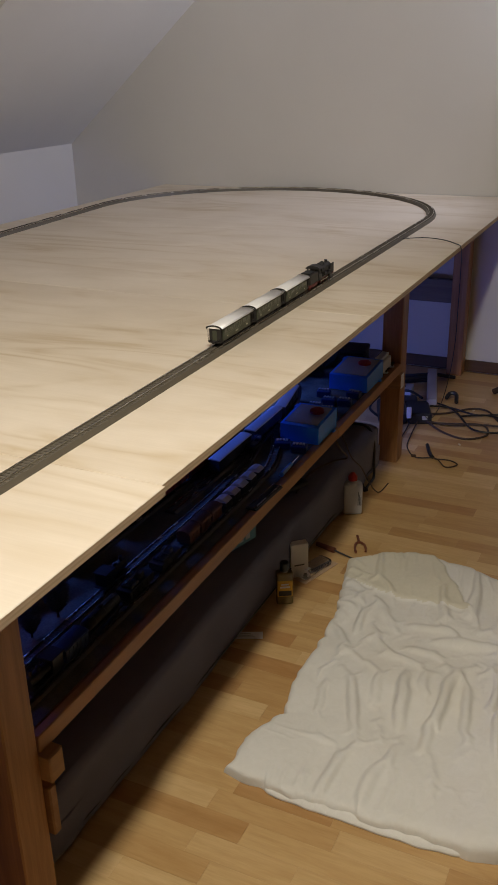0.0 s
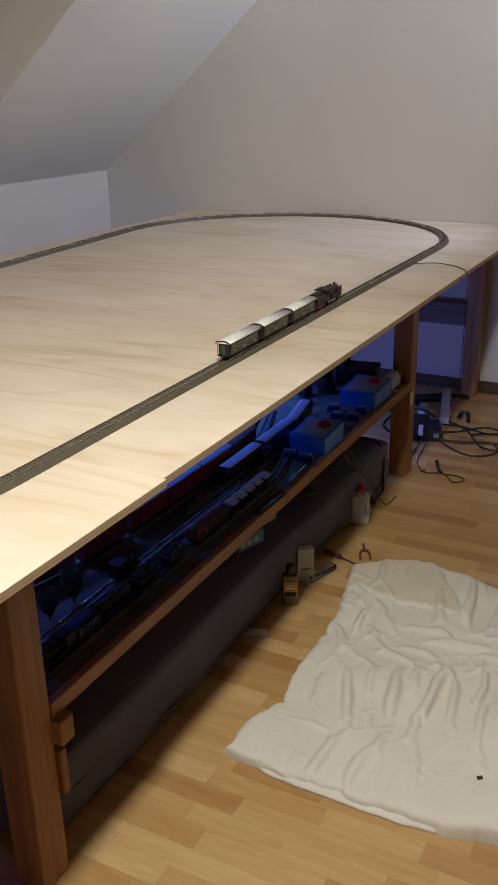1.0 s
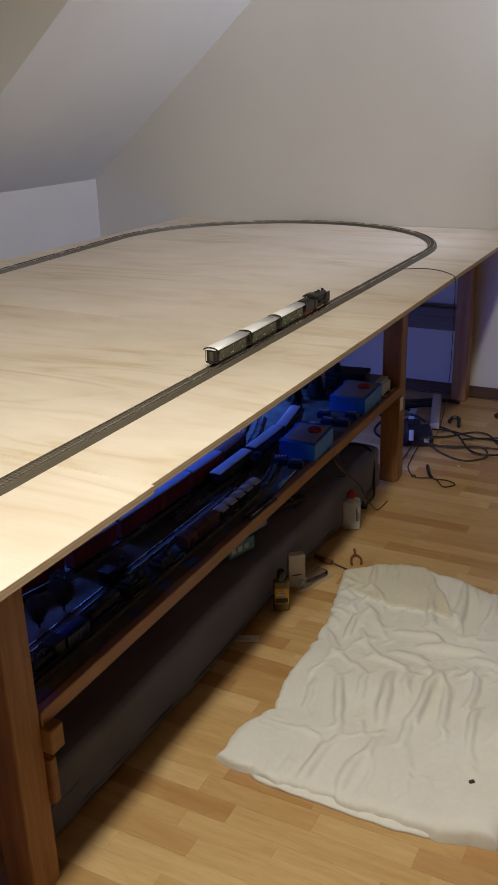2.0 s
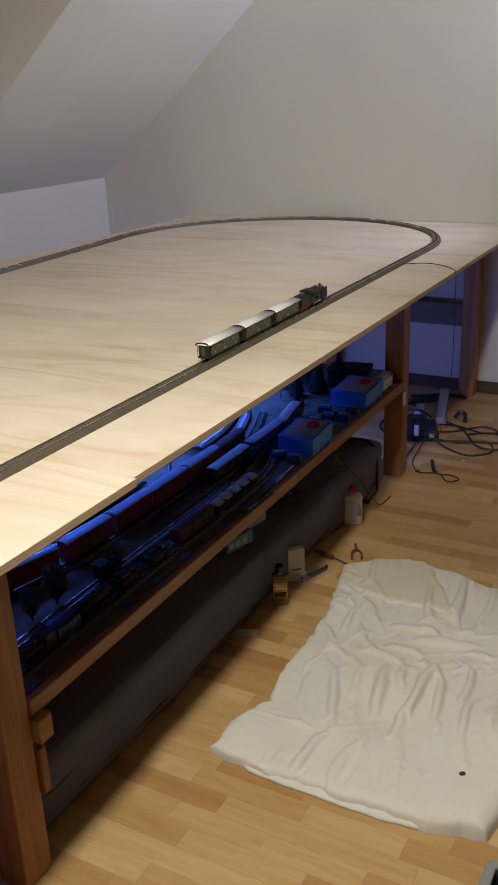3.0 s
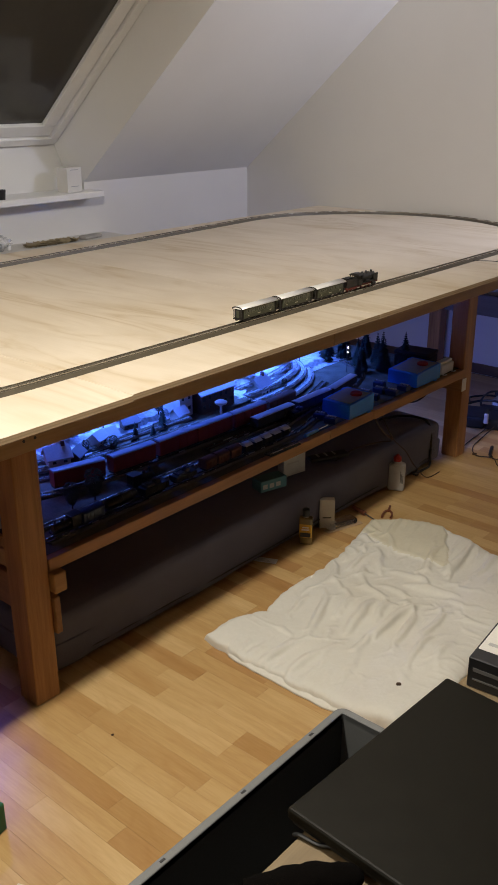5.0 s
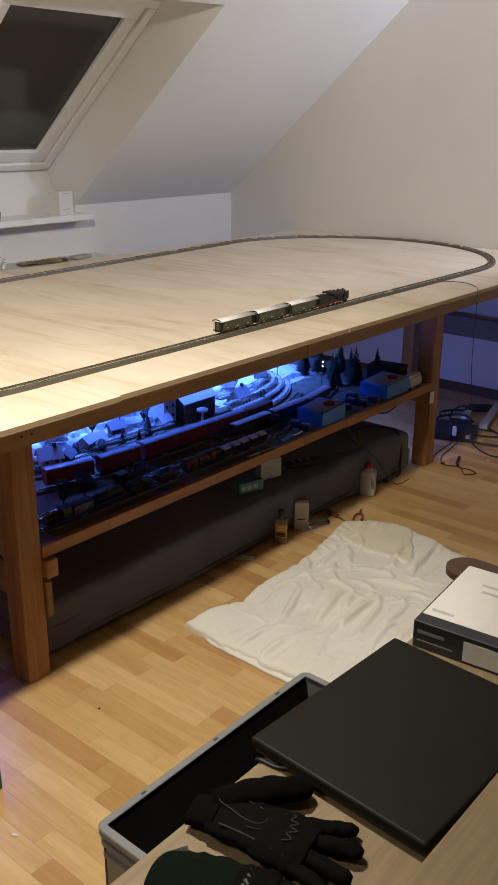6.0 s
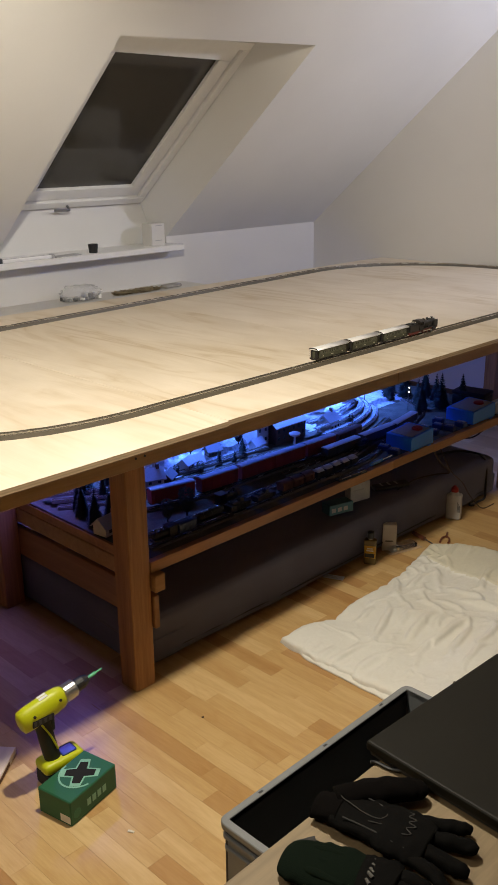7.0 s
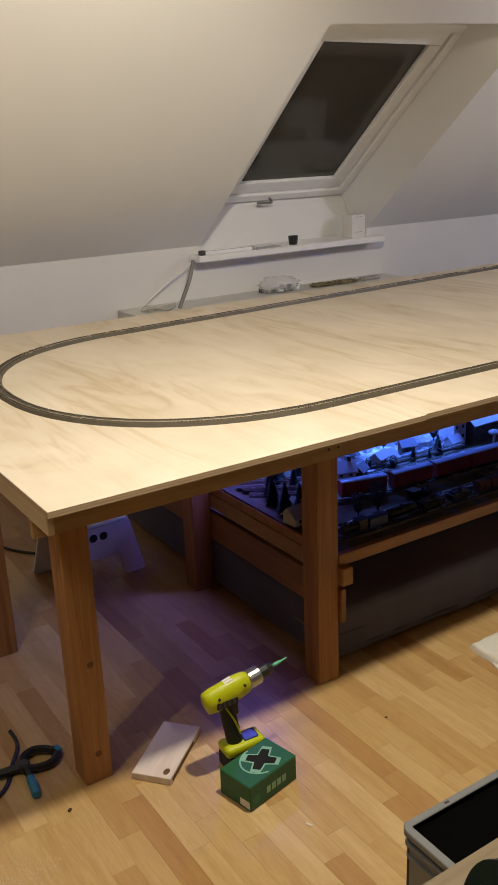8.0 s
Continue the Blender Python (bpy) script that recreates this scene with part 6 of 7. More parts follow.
def step_stool():
    """A white plastic step stool lying on its side: a panel with two legs and round holes."""
    white = plain("white_stool_plastic", (0.84, 0.84, 0.85), 0.4, vary=0.04)
    root = thing("step_stool", pose(-1.11, -0.342, 0.0, 0, 0, 2), "white plastic step stool with two finger holes", "stool")
    outline = [(-0.198, 0.0), (-0.190, -0.0), (-0.109, 0.0), (-0.100, 0.012), (-0.084, 0.088), (-0.072, 0.1), (0.072, 0.1), (0.084, 0.088), (0.100, 0.012), (0.109, 0.0), (0.190, 0.0), (0.198, 0.010), (0.142, 0.235), (-0.142, 0.235), (-0.198, 0.010)][1:]
    part("side_panel", prism(outline, "x", -0.006, 0.006), white, root)
    part("seat", box(-0.24, 0.006, -0.14, 0.14, 0.2355, 0.247, 0.004), white, root)
    part("side_panel", prism(outline, "x", -0.24, -0.228), white, root)
    for y in (-0.022, 0.022):
        part("finger_hole", rod((0.0055, y, 0.195), (0.0072, y, 0.195), 0.017, seg=18), BLACK, root, "dark round finger hole")
    return root


step_stool()


# ---- cables and plugs beside the far post ----
def cable(points, r, label, material=None):
    return single("cable", cord(points, r), material or cable_mat, Matrix(), label, "cable", "loose cables at the far post")


# a plain pale bar stands for what looks like a power strip's back
strip = thing("cable_duct", pose(-0.085, 3.25, 0.0, 0, 0, 14), "flat pale plastic bar lying among black cables", "cable duct")
part("case", box(-0.024, 0.024, -0.235, 0.235, 0.0, 0.042, 0.005, 2), plain("pale_strip_plastic", (0.48, 0.44, 0.42), 0.45), strip)
part("side_lip", box(0.0242, 0.0262, -0.235, 0.235, 0.0, 0.040, 0.0008), plain("tan_lip", (0.26, 0.17, 0.12), 0.6), strip)
adapter = thing("power_adapter", pose(-0.05, 2.86, 0.0, 0, 0, 20), "black power adapter block with pale plugs", "adapter")
part("case", box(-0.055, 0.055, -0.085, 0.085, 0.0, 0.055, 0.012, 3), BLACK, adapter)
part("case", box(-0.19, -0.055, -0.09, 0.11, 0.0, 0.062, 0.018, 3), BLACK, adapter)
part("lead_block", box(-0.11, 0.01, 0.10, 0.20, 0.0, 0.045, 0.012, 3), BLACK, adapter)
part("plug", box(-0.062, -0.040, -0.098, -0.080, 0.035, 0.088, 0.004, 2), WHITE_GLOSS, adapter, "small white plug")
part("plug", box(0.010, 0.034, -0.088, -0.0855, 0.025, 0.045, 0.001), WAGON_GREY, adapter, "pale contact")
router = thing("charger", pose(-0.155, 3.07, 0.0, 0, 0, 8), "grey and white charger standing among cables", "charger")
part("case", box(-0.018, 0.018, -0.045, 0.045, 0.0, 0.075, 0.004, 2), plain("charger_grey", (0.35, 0.35, 0.38), 0.45), router)
part("face", box(-0.014, 0.014, -0.0462, -0.0450, 0.01, 0.068), WHITE_GLOSS, router)
cable([(-0.02, 2.88, 0.02), (0.06, 2.95, 0.008), (0.16, 3.06, 0.006), (0.24, 3.05, 0.006), (0.32, 2.93, 0.006), (0.45, 2.88, 0.006), (0.6, 2.9, 0.006)], 0.0048, "dark brown cable looping over the laminate", brown_cable)
cable([(0.0, 2.80, 0.02), (0.10, 2.72, 0.007), (0.21, 2.68, 0.006), (0.29, 2.76, 0.006), (0.25, 2.86, 0.010), (0.12, 2.83, 0.008), (0.03, 2.80, 0.01)], 0.0048, "dark brown cable loop on the laminate", brown_cable)
cable([(0.02, 2.79, 0.02), (0.12, 2.80, 0.013), (0.22, 2.85, 0.012), (0.36, 2.86, 0.012), (0.6, 2.78, 0.006)], 0.0042, "second dark brown cable crossing the loop", brown_cable)
cable([(-0.03, 2.78, 0.02), (-0.02, 2.62, 0.006), (0.0, 2.50, 0.005), (0.06, 2.41, 0.005), (0.14, 2.43, 0.005), (0.20, 2.36, 0.005), (0.24, 2.40, 0.005), (0.20, 2.43, 0.005), (0.14, 2.42, 0.006)], 0.0028, "thin brown cable with a small loop", brown_cable)
single("cable_plug", cord([(0.075, 2.55, 0.008), (0.11, 2.46, 0.008), (0.13, 2.43, 0.008)], 0.008), BLACK, Matrix(), "slim black cable plug on the laminate", "plug")
cable([(-0.07, 2.85, 0.03), (-0.062, 2.72, 0.006), (-0.054, 2.60, 0.005), (-0.042, 2.50, 0.005), (-0.035, 2.425, 0.005)], 0.0026, "thin brown cable running along the floor to the post", brown_cable)
cable([(-0.14, 2.33, 0.006), (-0.10, 2.22, 0.006), (-0.07, 2.10, 0.006), (-0.045, 2.04, 0.006)], 0.005, "dark cable end beside the mattress", brown_cable)
single("cable_plug", box(-0.014, 0.014, -0.010, 0.010, 0, 0.014, 0.004), brown_cable, pose(-0.04, 2.03, 0.0, 0, 0, 30), "small dark plug lying on the floor", "plug")
cable([(-0.24, 2.02, 0.222), (-0.20, 2.12, 0.222), (-0.13, 2.165, 0.220), (-0.075, 2.165, 0.212), (-0.048, 2.16, 0.16), (-0.044, 2.16, 0.06), (-0.040, 2.15, 0.007), (-0.038, 2.08, 0.006), (-0.035, 2.02, 0.006)], 0.0055, "black cable draped over the end of the mattress")
cable([(-0.02, 2.96, 0.03), (0.06, 3.02, 0.012), (0.20, 2.98, 0.008), (0.30, 3.02, 0.008), (0.42, 2.96, 0.008), (0.58, 3.02, 0.006)], 0.0045, "black cable trailing away over the laminate")
cable([(-0.10, 2.96, 0.04), (-0.02, 3.06, 0.012), (0.10, 2.97, 0.016), (0.22, 2.78, 0.016), (0.34, 2.79, 0.014), (0.38, 2.90, 0.012), (0.26, 2.98, 0.014), (0.14, 2.92, 0.016)], 0.0045, "black cable bent into a wide bight")
cable([(-0.21, 2.76, 0.02), (-0.28, 2.84, 0.03), (-0.26, 2.98, 0.05), (-0.15, 3.02, 0.07), (-0.06, 2.96, 0.065)], 0.0065, "black cable coiled round the adapters")
cable([(-0.24, 3.02, 0.008), (-0.18, 3.16, 0.012), (-0.26, 3.24, 0.02), (-0.36, 3.16, 0.012), (-0.30, 3.04, 0.02)], 0.006, "small black coil of cable on the floor")
cable([(-0.16, 2.92, 0.03), (-0.22, 3.0, 0.06), (-0.24, 3.15, 0.07), (-0.20, 3.28, 0.04), (-0.12, 3.33, 0.02)], 0.006, "thick black cable arched behind the post")
cable([(-0.30, 3.40, 0.006), (-0.22, 3.36, 0.03), (-0.12, 3.42, 0.03), (-0.02, 3.48, 0.006)], 0.010, "bunched black cable near the gable wall")
cable([(-0.28, 3.30, 0.01), (-0.18, 3.34, 0.02), (-0.14, 3.36, 0.02)], 0.016, "short thick black cable by the gable wall")
single("cable_plug", cord([(0.02, 3.12, 0.02), (0.03, 3.15, 0.035), (0.06, 3.15, 0.035), (0.075, 3.10, 0.012)], 0.010), BLACK, Matrix(), "bent black angle plug on the laminate", "plug")
single("angle_plug", cord([(0.21, 3.32, 0.012), (0.24, 3.34, 0.02), (0.29, 3.31, 0.012)], 0.014), brown_cable, Matrix(), "dark bent plug lying on the laminate", "plug")
cable([(-0.055, 2.352, TOP + 0.010), (-0.02, 2.40, TOP + 0.004), (0.045, 2.440, TOP + 0.003), (0.12, 2.415, TOP + 0.003), (0.18, 2.35, TOP + 0.004), (0.213, 2.29, TOP + 0.003), (0.222, 2.272, 0.86), (0.222, 2.275, 0.70), (0.215, 2.30, 0.55), (0.18, 2.40, 0.38), (0.12, 2.55, 0.20), (0.04, 2.72, 0.06), (-0.02, 2.80, 0.055)], 0.0016, "thin dark feeder wire hanging from the table edge")
cable([(-0.04, 1.70, 0.40), (-0.015, 1.72, 0.33), (-0.01, 1.78, 0.25), (0.0, 1.86, 0.18), (0.01, 1.92, 0.10), (0.02, 2.02, 0.01), (0.03, 2.12, 0.006)], 0.0022, "dark wire hanging from the shelf to the floor", brown_cable)
cable([(-0.05, 1.66, 0.40), (-0.03, 1.70, 0.32), (-0.035, 1.80, 0.24), (-0.08, 1.78, 0.226), (-0.12, 1.66, 0.224), (-0.11, 1.50, 0.222)], 0.0035, "thin dark wire lying over the mattress", brown_cable)
cable([(-0.10, 2.25, 0.39), (-0.08, 2.18, 0.36), (-0.09, 2.08, 0.33), (-0.12, 1.98, 0.345), (-0.10, 1.90, 0.385)], 0.004, "dark wire drooping under the shelf", brown_cable)

# ---- sawdust ----
def sawdust(cx, cy, rx, ry, count, seed, label):
    """Fine pale flakes scattered thinly over the floor."""
    r = rng(seed)
    bm = bm_new()
    for _ in range(count):
        x, y, s = cx + r.gauss(0, rx), cy + r.gauss(0, ry), r.uniform(0.0006, 0.0022)
        a = r.uniform(0, 6.28)
        u, v = Vector((math.cos(a) * s, math.sin(a) * s, 0)), Vector((-math.sin(a) * s * 0.6, math.cos(a) * s * 0.6, s * r.uniform(0.0, 0.5)))
        p = Vector((x, y, 0.0006))
        bm.faces.new([bm.verts.new(p + q) for q in (-u - v * 0.2, u - v * 0.2, u * 0.6 + v, -u * 0.7 + v)])
    return single("sawdust", bm, plain("pale_sawdust", (0.70, 0.60, 0.45), 0.95), Matrix(), label, "sawdust", kind="stuff")


sawdust(-0.20, -0.80, 0.07, 0.07, 900, 5, "pale sawdust sprinkled on the laminate by a table post")
sawdust(0.20, -1.16, 0.05, 0.05, 700, 6, "small heap of pale sawdust on the laminate")

# ---- sill and ledge ----
single("black_cup", lathe([(0.024, 0.0), (0.030, 0.05), (0.027, 0.05), (0.022, 0.006)], 20), BLACK, pose(-2.38, 1.565, 1.088), "small black cup standing on the white sill", "cup")
tube = thing("light_tube", pose(-2.345, 1.09, 1.088), "bright white strip lying on the window sill", "strip")
part("strip", box(-0.016, 0.016, -0.155, 0.155, 0.0, 0.020, 0.005, 2), plain("shiny_white_strip", (0.85, 0.85, 0.85), 0.12, vary=0.02, bump=0.0), tube)
part("end_cap", box(-0.018, 0.018, -0.185, -0.156, 0.0, 0.026, 0.003), DARK_GREY, tube)
part("end_cap", box(-0.018, 0.018, 0.156, 0.175, 0.0, 0.022, 0.003), WAGON_GREY, tube)
corner_box = thing("white_carton", pose(-2.42, 2.06, 1.088, 0, 0, 4), "white carton standing in the corner of the window reveal", "box")
part("carton", box(-0.045, 0.045, -0.055, 0.055, 0.0, 0.135, 0.002), plain("white_carton_card", (0.68, 0.66, 0.62), 0.7, vary=0.04), corner_box)
for z in (0.03, 0.12):
    part("print_bar", box(0.045, 0.0456, -0.03, 0.03, z, z + 0.004), WAGON_GREY, corner_box)
sheet_metal = thing("grey_sheet", pose(-2.36, 1.36, 1.088, 0, 0, 6), "thin grey sheet lying flat on the sill", "sheet")
part("sheet", box(-0.03, 0.03, -0.09, 0.09, 0.0, 0.006, 0.001), WAGON_GREY, sheet_metal)
single("grey_strap", cord([(-2.318, 0.845, 1.07), (-2.285, 0.80, 0.98), (-2.25, 0.74, 0.90), (-2.235, 0.70, 0.838)], 0.011), plain("grey_strap", (0.22, 0.21, 0.20), 0.7), Matrix(), "grey strap hanging from the sill end to the ledge", "strap")
single("pull_cord", cord([(-2.33, 0.87, 1.075), (-2.38, 0.72, 0.96), (-2.40, 0.60, 0.87), (-2.36, 0.52, 0.838)], 0.004), WHITE_GLOSS, Matrix(), "thin white cord hanging from the sill", "cord")
single("tangled_cord", cord([(-2.30, 0.50, 0.842), (-2.26, 0.56, 0.855), (-2.22, 0.62, 0.845), (-2.25, 0.68, 0.858), (-2.29, 0.60, 0.845), (-2.24, 0.52, 0.846)], 0.008), plain("dirty_white_cord", (0.42, 0.40, 0.36), 0.7), Matrix(), "tangled pale cord heap on the ledge", "cord")


def clear_bag(m):
    """A thin clear bag of small parts, slumped and crinkled."""
    root = thing("plastic_bag", m, "crinkled clear plastic bag of small grey parts on the ledge", "bag")
    film = plain("thin_clear_film", (0.72, 0.72, 0.72), 0.12, vary=0.05, bump=0.0)
    film.node_tree.nodes["Principled BSDF"].inputs["Alpha"].default_value = 0.32
    bm = bm_new()
    bmesh.ops.create_icosphere(bm, subdivisions=4, radius=1.0)
    for v in bm.verts:
        d = v.co.normalized()
        crinkle = abs(noise.noise(d * 3.1)) * 0.35 + abs(noise.noise(d * 7.0 + Vector((3, 0, 1)))) * 0.10
        r = 0.84 + crinkle
        v.co = Vector((d.x * r * 0.062, d.y * r * 0.115, 0.034 + max(-0.034, d.z * r * 0.038)))
    part("film", bm, film, root, "clear crinkled film", smooth=True)
    r = rng(31)
    for k in range(12):
        y, x = -0.085 + 0.0155 * k, r.uniform(-0.025, 0.025)
        part("metal_part", box(-0.011, 0.011, -0.008, 0.008, 0.0, r.uniform(0.010, 0.028), 0.002), (DARK_GREY, WAGON_GREY, WHITE_GLOSS)[k % 3], root).matrix_basis = pose(x, y, 0.004, 0, 0, r.uniform(0, 90))
    return root


clear_bag(pose(-2.30, 1.40, 0.835) @ Matrix.Diagonal((1.2, 1.25, 1.3, 1)))
r_moss = rng(91)
moss = bm_new()
for _ in range(420):
    y = r_moss.uniform(-0.16, 0.16)
    add_tuft(moss, Vector((r_moss.uniform(-0.035, 0.035), y, 0.004 + 0.014 * r_moss.random())), 0.020, r_moss, 0.9)
single("moss_strip", moss, plain("dry_tan_moss", (0.36, 0.29, 0.17), 0.95, vary=0.35), pose(-2.29, 1.80, 0.835), "strip of tan dried moss lying on the ledge", "moss")
single("rag", box(-0.03, 0.03, -0.07, 0.07, 0.0, 0.02, 0.008, 2), plain("grey_rag", (0.34, 0.32, 0.29), 0.9, vary=0.3, scale=60), pose(-2.29, 2.08, 0.835, 0, 0, 7), "crumpled grey rag on the ledge", "rag")

# ---- side table with lid, carton and gloves ----
def side_table():
    oak = wood("pale_oak_table", (0.150, 0.103, 0.051), (0.255, 0.184, 0.098), "y", 0.6)
    root = thing("side_table", pose(0, 0, 0), "pale oak side table with a raised edge board", "table")
    part("tabletop", box(1.182, 1.531, -1.20, 0.56, 0.545, 0.572, 0.002), oak, root)
    part("edge_board", box(1.533, 1.72, -1.20, 0.56, 0.50, 0.620, 0.003), oak, root, "raised oak edge board")
    for x in (1.40, 1.50):
        for y in (-1.17, 0.50):
            part("leg", box(x, x + 0.03, y, y + 0.03, 0.0, 0.545, 0.002), oak, root)
    return root


side_table()


def black_lid():
    root = thing("black_folder_case", pose(1.347, -0.196, 0.573, 0, 0, -3), "flat black padded case lying on the oak side table", "case")
    pad = plain("black_leatherette", (0.0098, 0.0088, 0.0062), 0.5, vary=0.25, scale=90, bump=0.3)
    pad.node_tree.nodes["Principled BSDF"].inputs["Specular IOR Level"].default_value = 0.12
    part("cover", box(-0.182, 0.182, -0.224, 0.224, 0.012, 0.033, 0.006, 3), pad, root)
    part("base", box(-0.176, 0.176, -0.217, 0.217, 0.0, 0.0115, 0.004, 2), BLACK, root)
    part("strap", cord([(-0.100, -0.214, 0.006), (-0.120, -0.224, 0.004), (-0.150, -0.229, 0.004), (-0.158, -0.236, 0.004)], 0.0035), BLACK, root)
    return root


black_lid()


DULL_PRINT = plain("dull_grey_print", (0.16, 0.16, 0.16), 0.6)


def lamp_carton():
    dark = plain("black_carton", (0.018, 0.019, 0.022), 0.4, vary=0.1)
    root = thing("lamp_carton", pose(1.348, 0.252, 0.573, 0, 0, 5), "black carton with a white printed top, standing on the side table", "box")
    part("carton", box(-0.165, 0.160, -0.16, 0.140, 0.0, 0.064, 0.0015), dark, root)
    part("top_print", box(-0.161, 0.157, -0.125, 0.137, 0.064, 0.0646), plain("printed_white_card", (0.66, 0.64, 0.60), 0.5, vary=0.06), root, "white printed top")
    for k, (a, b, y) in enumerate(((-0.10, 0.02, 0.06), (-0.09, 0.05, 0.03), (-0.15, -0.10, -0.105))):
        part("print_bar", box(a, b, y, y + 0.010, 0.0646, 0.0650), WAGON_GREY, root)
    part("print_bar", box(-0.155, -0.095, -0.1606, -0.16, 0.036, 0.044), DULL_PRINT, root, "plain bar where the maker's mark stands")
    part("print_bar", box(-0.155, -0.075, -0.1606, -0.16, 0.017, 0.021), DULL_PRINT, root)
    part("sticker", box(-0.052, 0.04, -0.1608, -0.16, 0.006, 0.052), plain("paper_sticker", (0.52, 0.49, 0.45), 0.7), root, "pale paper sticker")
    return root


lamp_carton()


def rounded_board():
    """A short board with one round end, lying behind the carton."""
    bm = bm_new()
    outline = [(1.30, 0.395), (1.30, 0.505)] + [(1.140 + 0.055 * math.cos(t), 0.450 + 0.055 * math.sin(t)) for t in [math.pi * (0.5 + k / 18) for k in range(19)]]
    add_prism(bm, outline, "z", 0.573, 0.590)
    return bm


single("wooden_board", rounded_board(), wood("dark_brown_board", (0.040, 0.018, 0.008), (0.085, 0.040, 0.018), "x", 0.5), Matrix(), "dark brown round-ended wooden board on the side table", "board")


def blob(path, radii, flat, rough=0.16):
    """A soft tube along a path, flattened, with knitted unevenness."""
    bm = bm_new()
    pts = smooth_path(path, 8)
    rings = []
    for n, p in enumerate(pts):
        f = n / (len(pts) - 1) * (len(radii) - 1)
        k = min(int(f), len(radii) - 2)
        r = radii[k] + (radii[k + 1] - radii[k]) * (f - k)
        along = (pts[min(len(pts) - 1, n + 1)] - pts[max(0, n - 1)]).normalized()
        side = along.cross(Vector((0, 0, 1))).normalized()
        high = side.cross(along)
        ring_now = []
        for j in range(20):
            t = 2 * math.pi * j / 20
            q = p + side * r * math.cos(t) + high * r * flat * math.sin(t)
            wob = 1 + rough * noise.noise(q * 60) + 0.5 * rough * noise.noise(q * 170)
            ring_now.append(bm.verts.new(p + (q - p) * wob))
        rings.append(ring_now)
    for one, two in zip(rings, rings[1:]):
        for j in range(20):
            bm.faces.new((one[j], one[(j + 1) % 20], two[(j + 1) % 20], two[j]))
    bm.faces.new(rings[0][::-1])
    bm.faces.new(rings[-1])
    bmesh.ops.recalc_face_normals(bm, faces=bm.faces)
    return bm


def upper_glove():
    """A glove lying open: short cuff over the table edge, long thumb, four thick short fingers."""
    root = thing("work_glove", pose(1.30, -0.55, 0.574, 0, 0, -74), "black knitted work glove lying open on pale oak", "glove", "black work gloves")
    part("cuff", blob([(0.004, -0.122, 0.013), (0.004, -0.105, 0.016), (0.004, -0.075, 0.018)], [0.031, 0.035, 0.040], 0.40), KNIT, root, "black knitted cuff", smooth=True)
    part("palm", blob([(0.004, -0.085, 0.019), (0.004, -0.03, 0.022), (0.008, 0.03, 0.021), (0.012, 0.082, 0.016)], [0.040, 0.047, 0.056, 0.054], 0.29, 0.22), RUBBER_COAT, root, smooth=True)
    for base, tip, r in ((-0.034, -0.056, 0.0140), (-0.006, -0.018, 0.0148), (0.024, 0.036, 0.0146), (0.050, 0.076, 0.0128)):
        reach = 0.150 if r > 0.0142 else 0.130
        part("finger", blob([(base, 0.050, 0.016), (base * 0.6 + tip * 0.4, 0.095, 0.018), (tip, reach - 0.008, 0.015), (tip, reach + 0.005, 0.013)], [r, r * 1.02, r * 1.0, r * 0.5], 0.72, 0.26), RUBBER_COAT, root, smooth=True)
    part("thumb", blob([(-0.016, -0.095, 0.022), (-0.050, -0.050, 0.026), (-0.086, 0.000, 0.025), (-0.104, 0.026, 0.022), (-0.112, 0.040, 0.019)], [0.022, 0.026, 0.026, 0.021, 0.008], 0.70), KNIT, root, smooth=True)
    # worn print: a bordered panel at the heel, a double curve, then scallops below the fingers
    panel = [(-0.028, -0.080), (-0.030, -0.045), (-0.022, -0.012), (-0.004, 0.004), (0.012, -0.006), (0.010, -0.032), (0.000, -0.060), (-0.010, -0.082), (-0.028, -0.080)]
    curve = [(-0.026, 0.010), (-0.004, 0.022), (0.018, 0.008), (0.024, -0.020)]
    scallop = [(-0.028, 0.024), (-0.030, 0.042), (-0.018, 0.038), (-0.014, 0.052), (-0.004, 0.042), (0.002, 0.056), (0.011, 0.042), (0.020, 0.053), (0.027, 0.034), (0.024, 0.018)]
    edge = [(0.034, -0.062), (0.038, -0.012), (0.045, 0.030), (0.049, 0.058)]
    for line, r in ((panel, 0.0011), (curve, 0.0009), (scallop, 0.0011), (edge, 0.0016)):
        part("seam_print", cord([(x, y, 0.0212 + 0.29 * math.sqrt(0.051 ** 2 - (x - 0.005) ** 2)) for x, y in line], r), SEAM_GREY, root, "worn grey seam print")
    return root


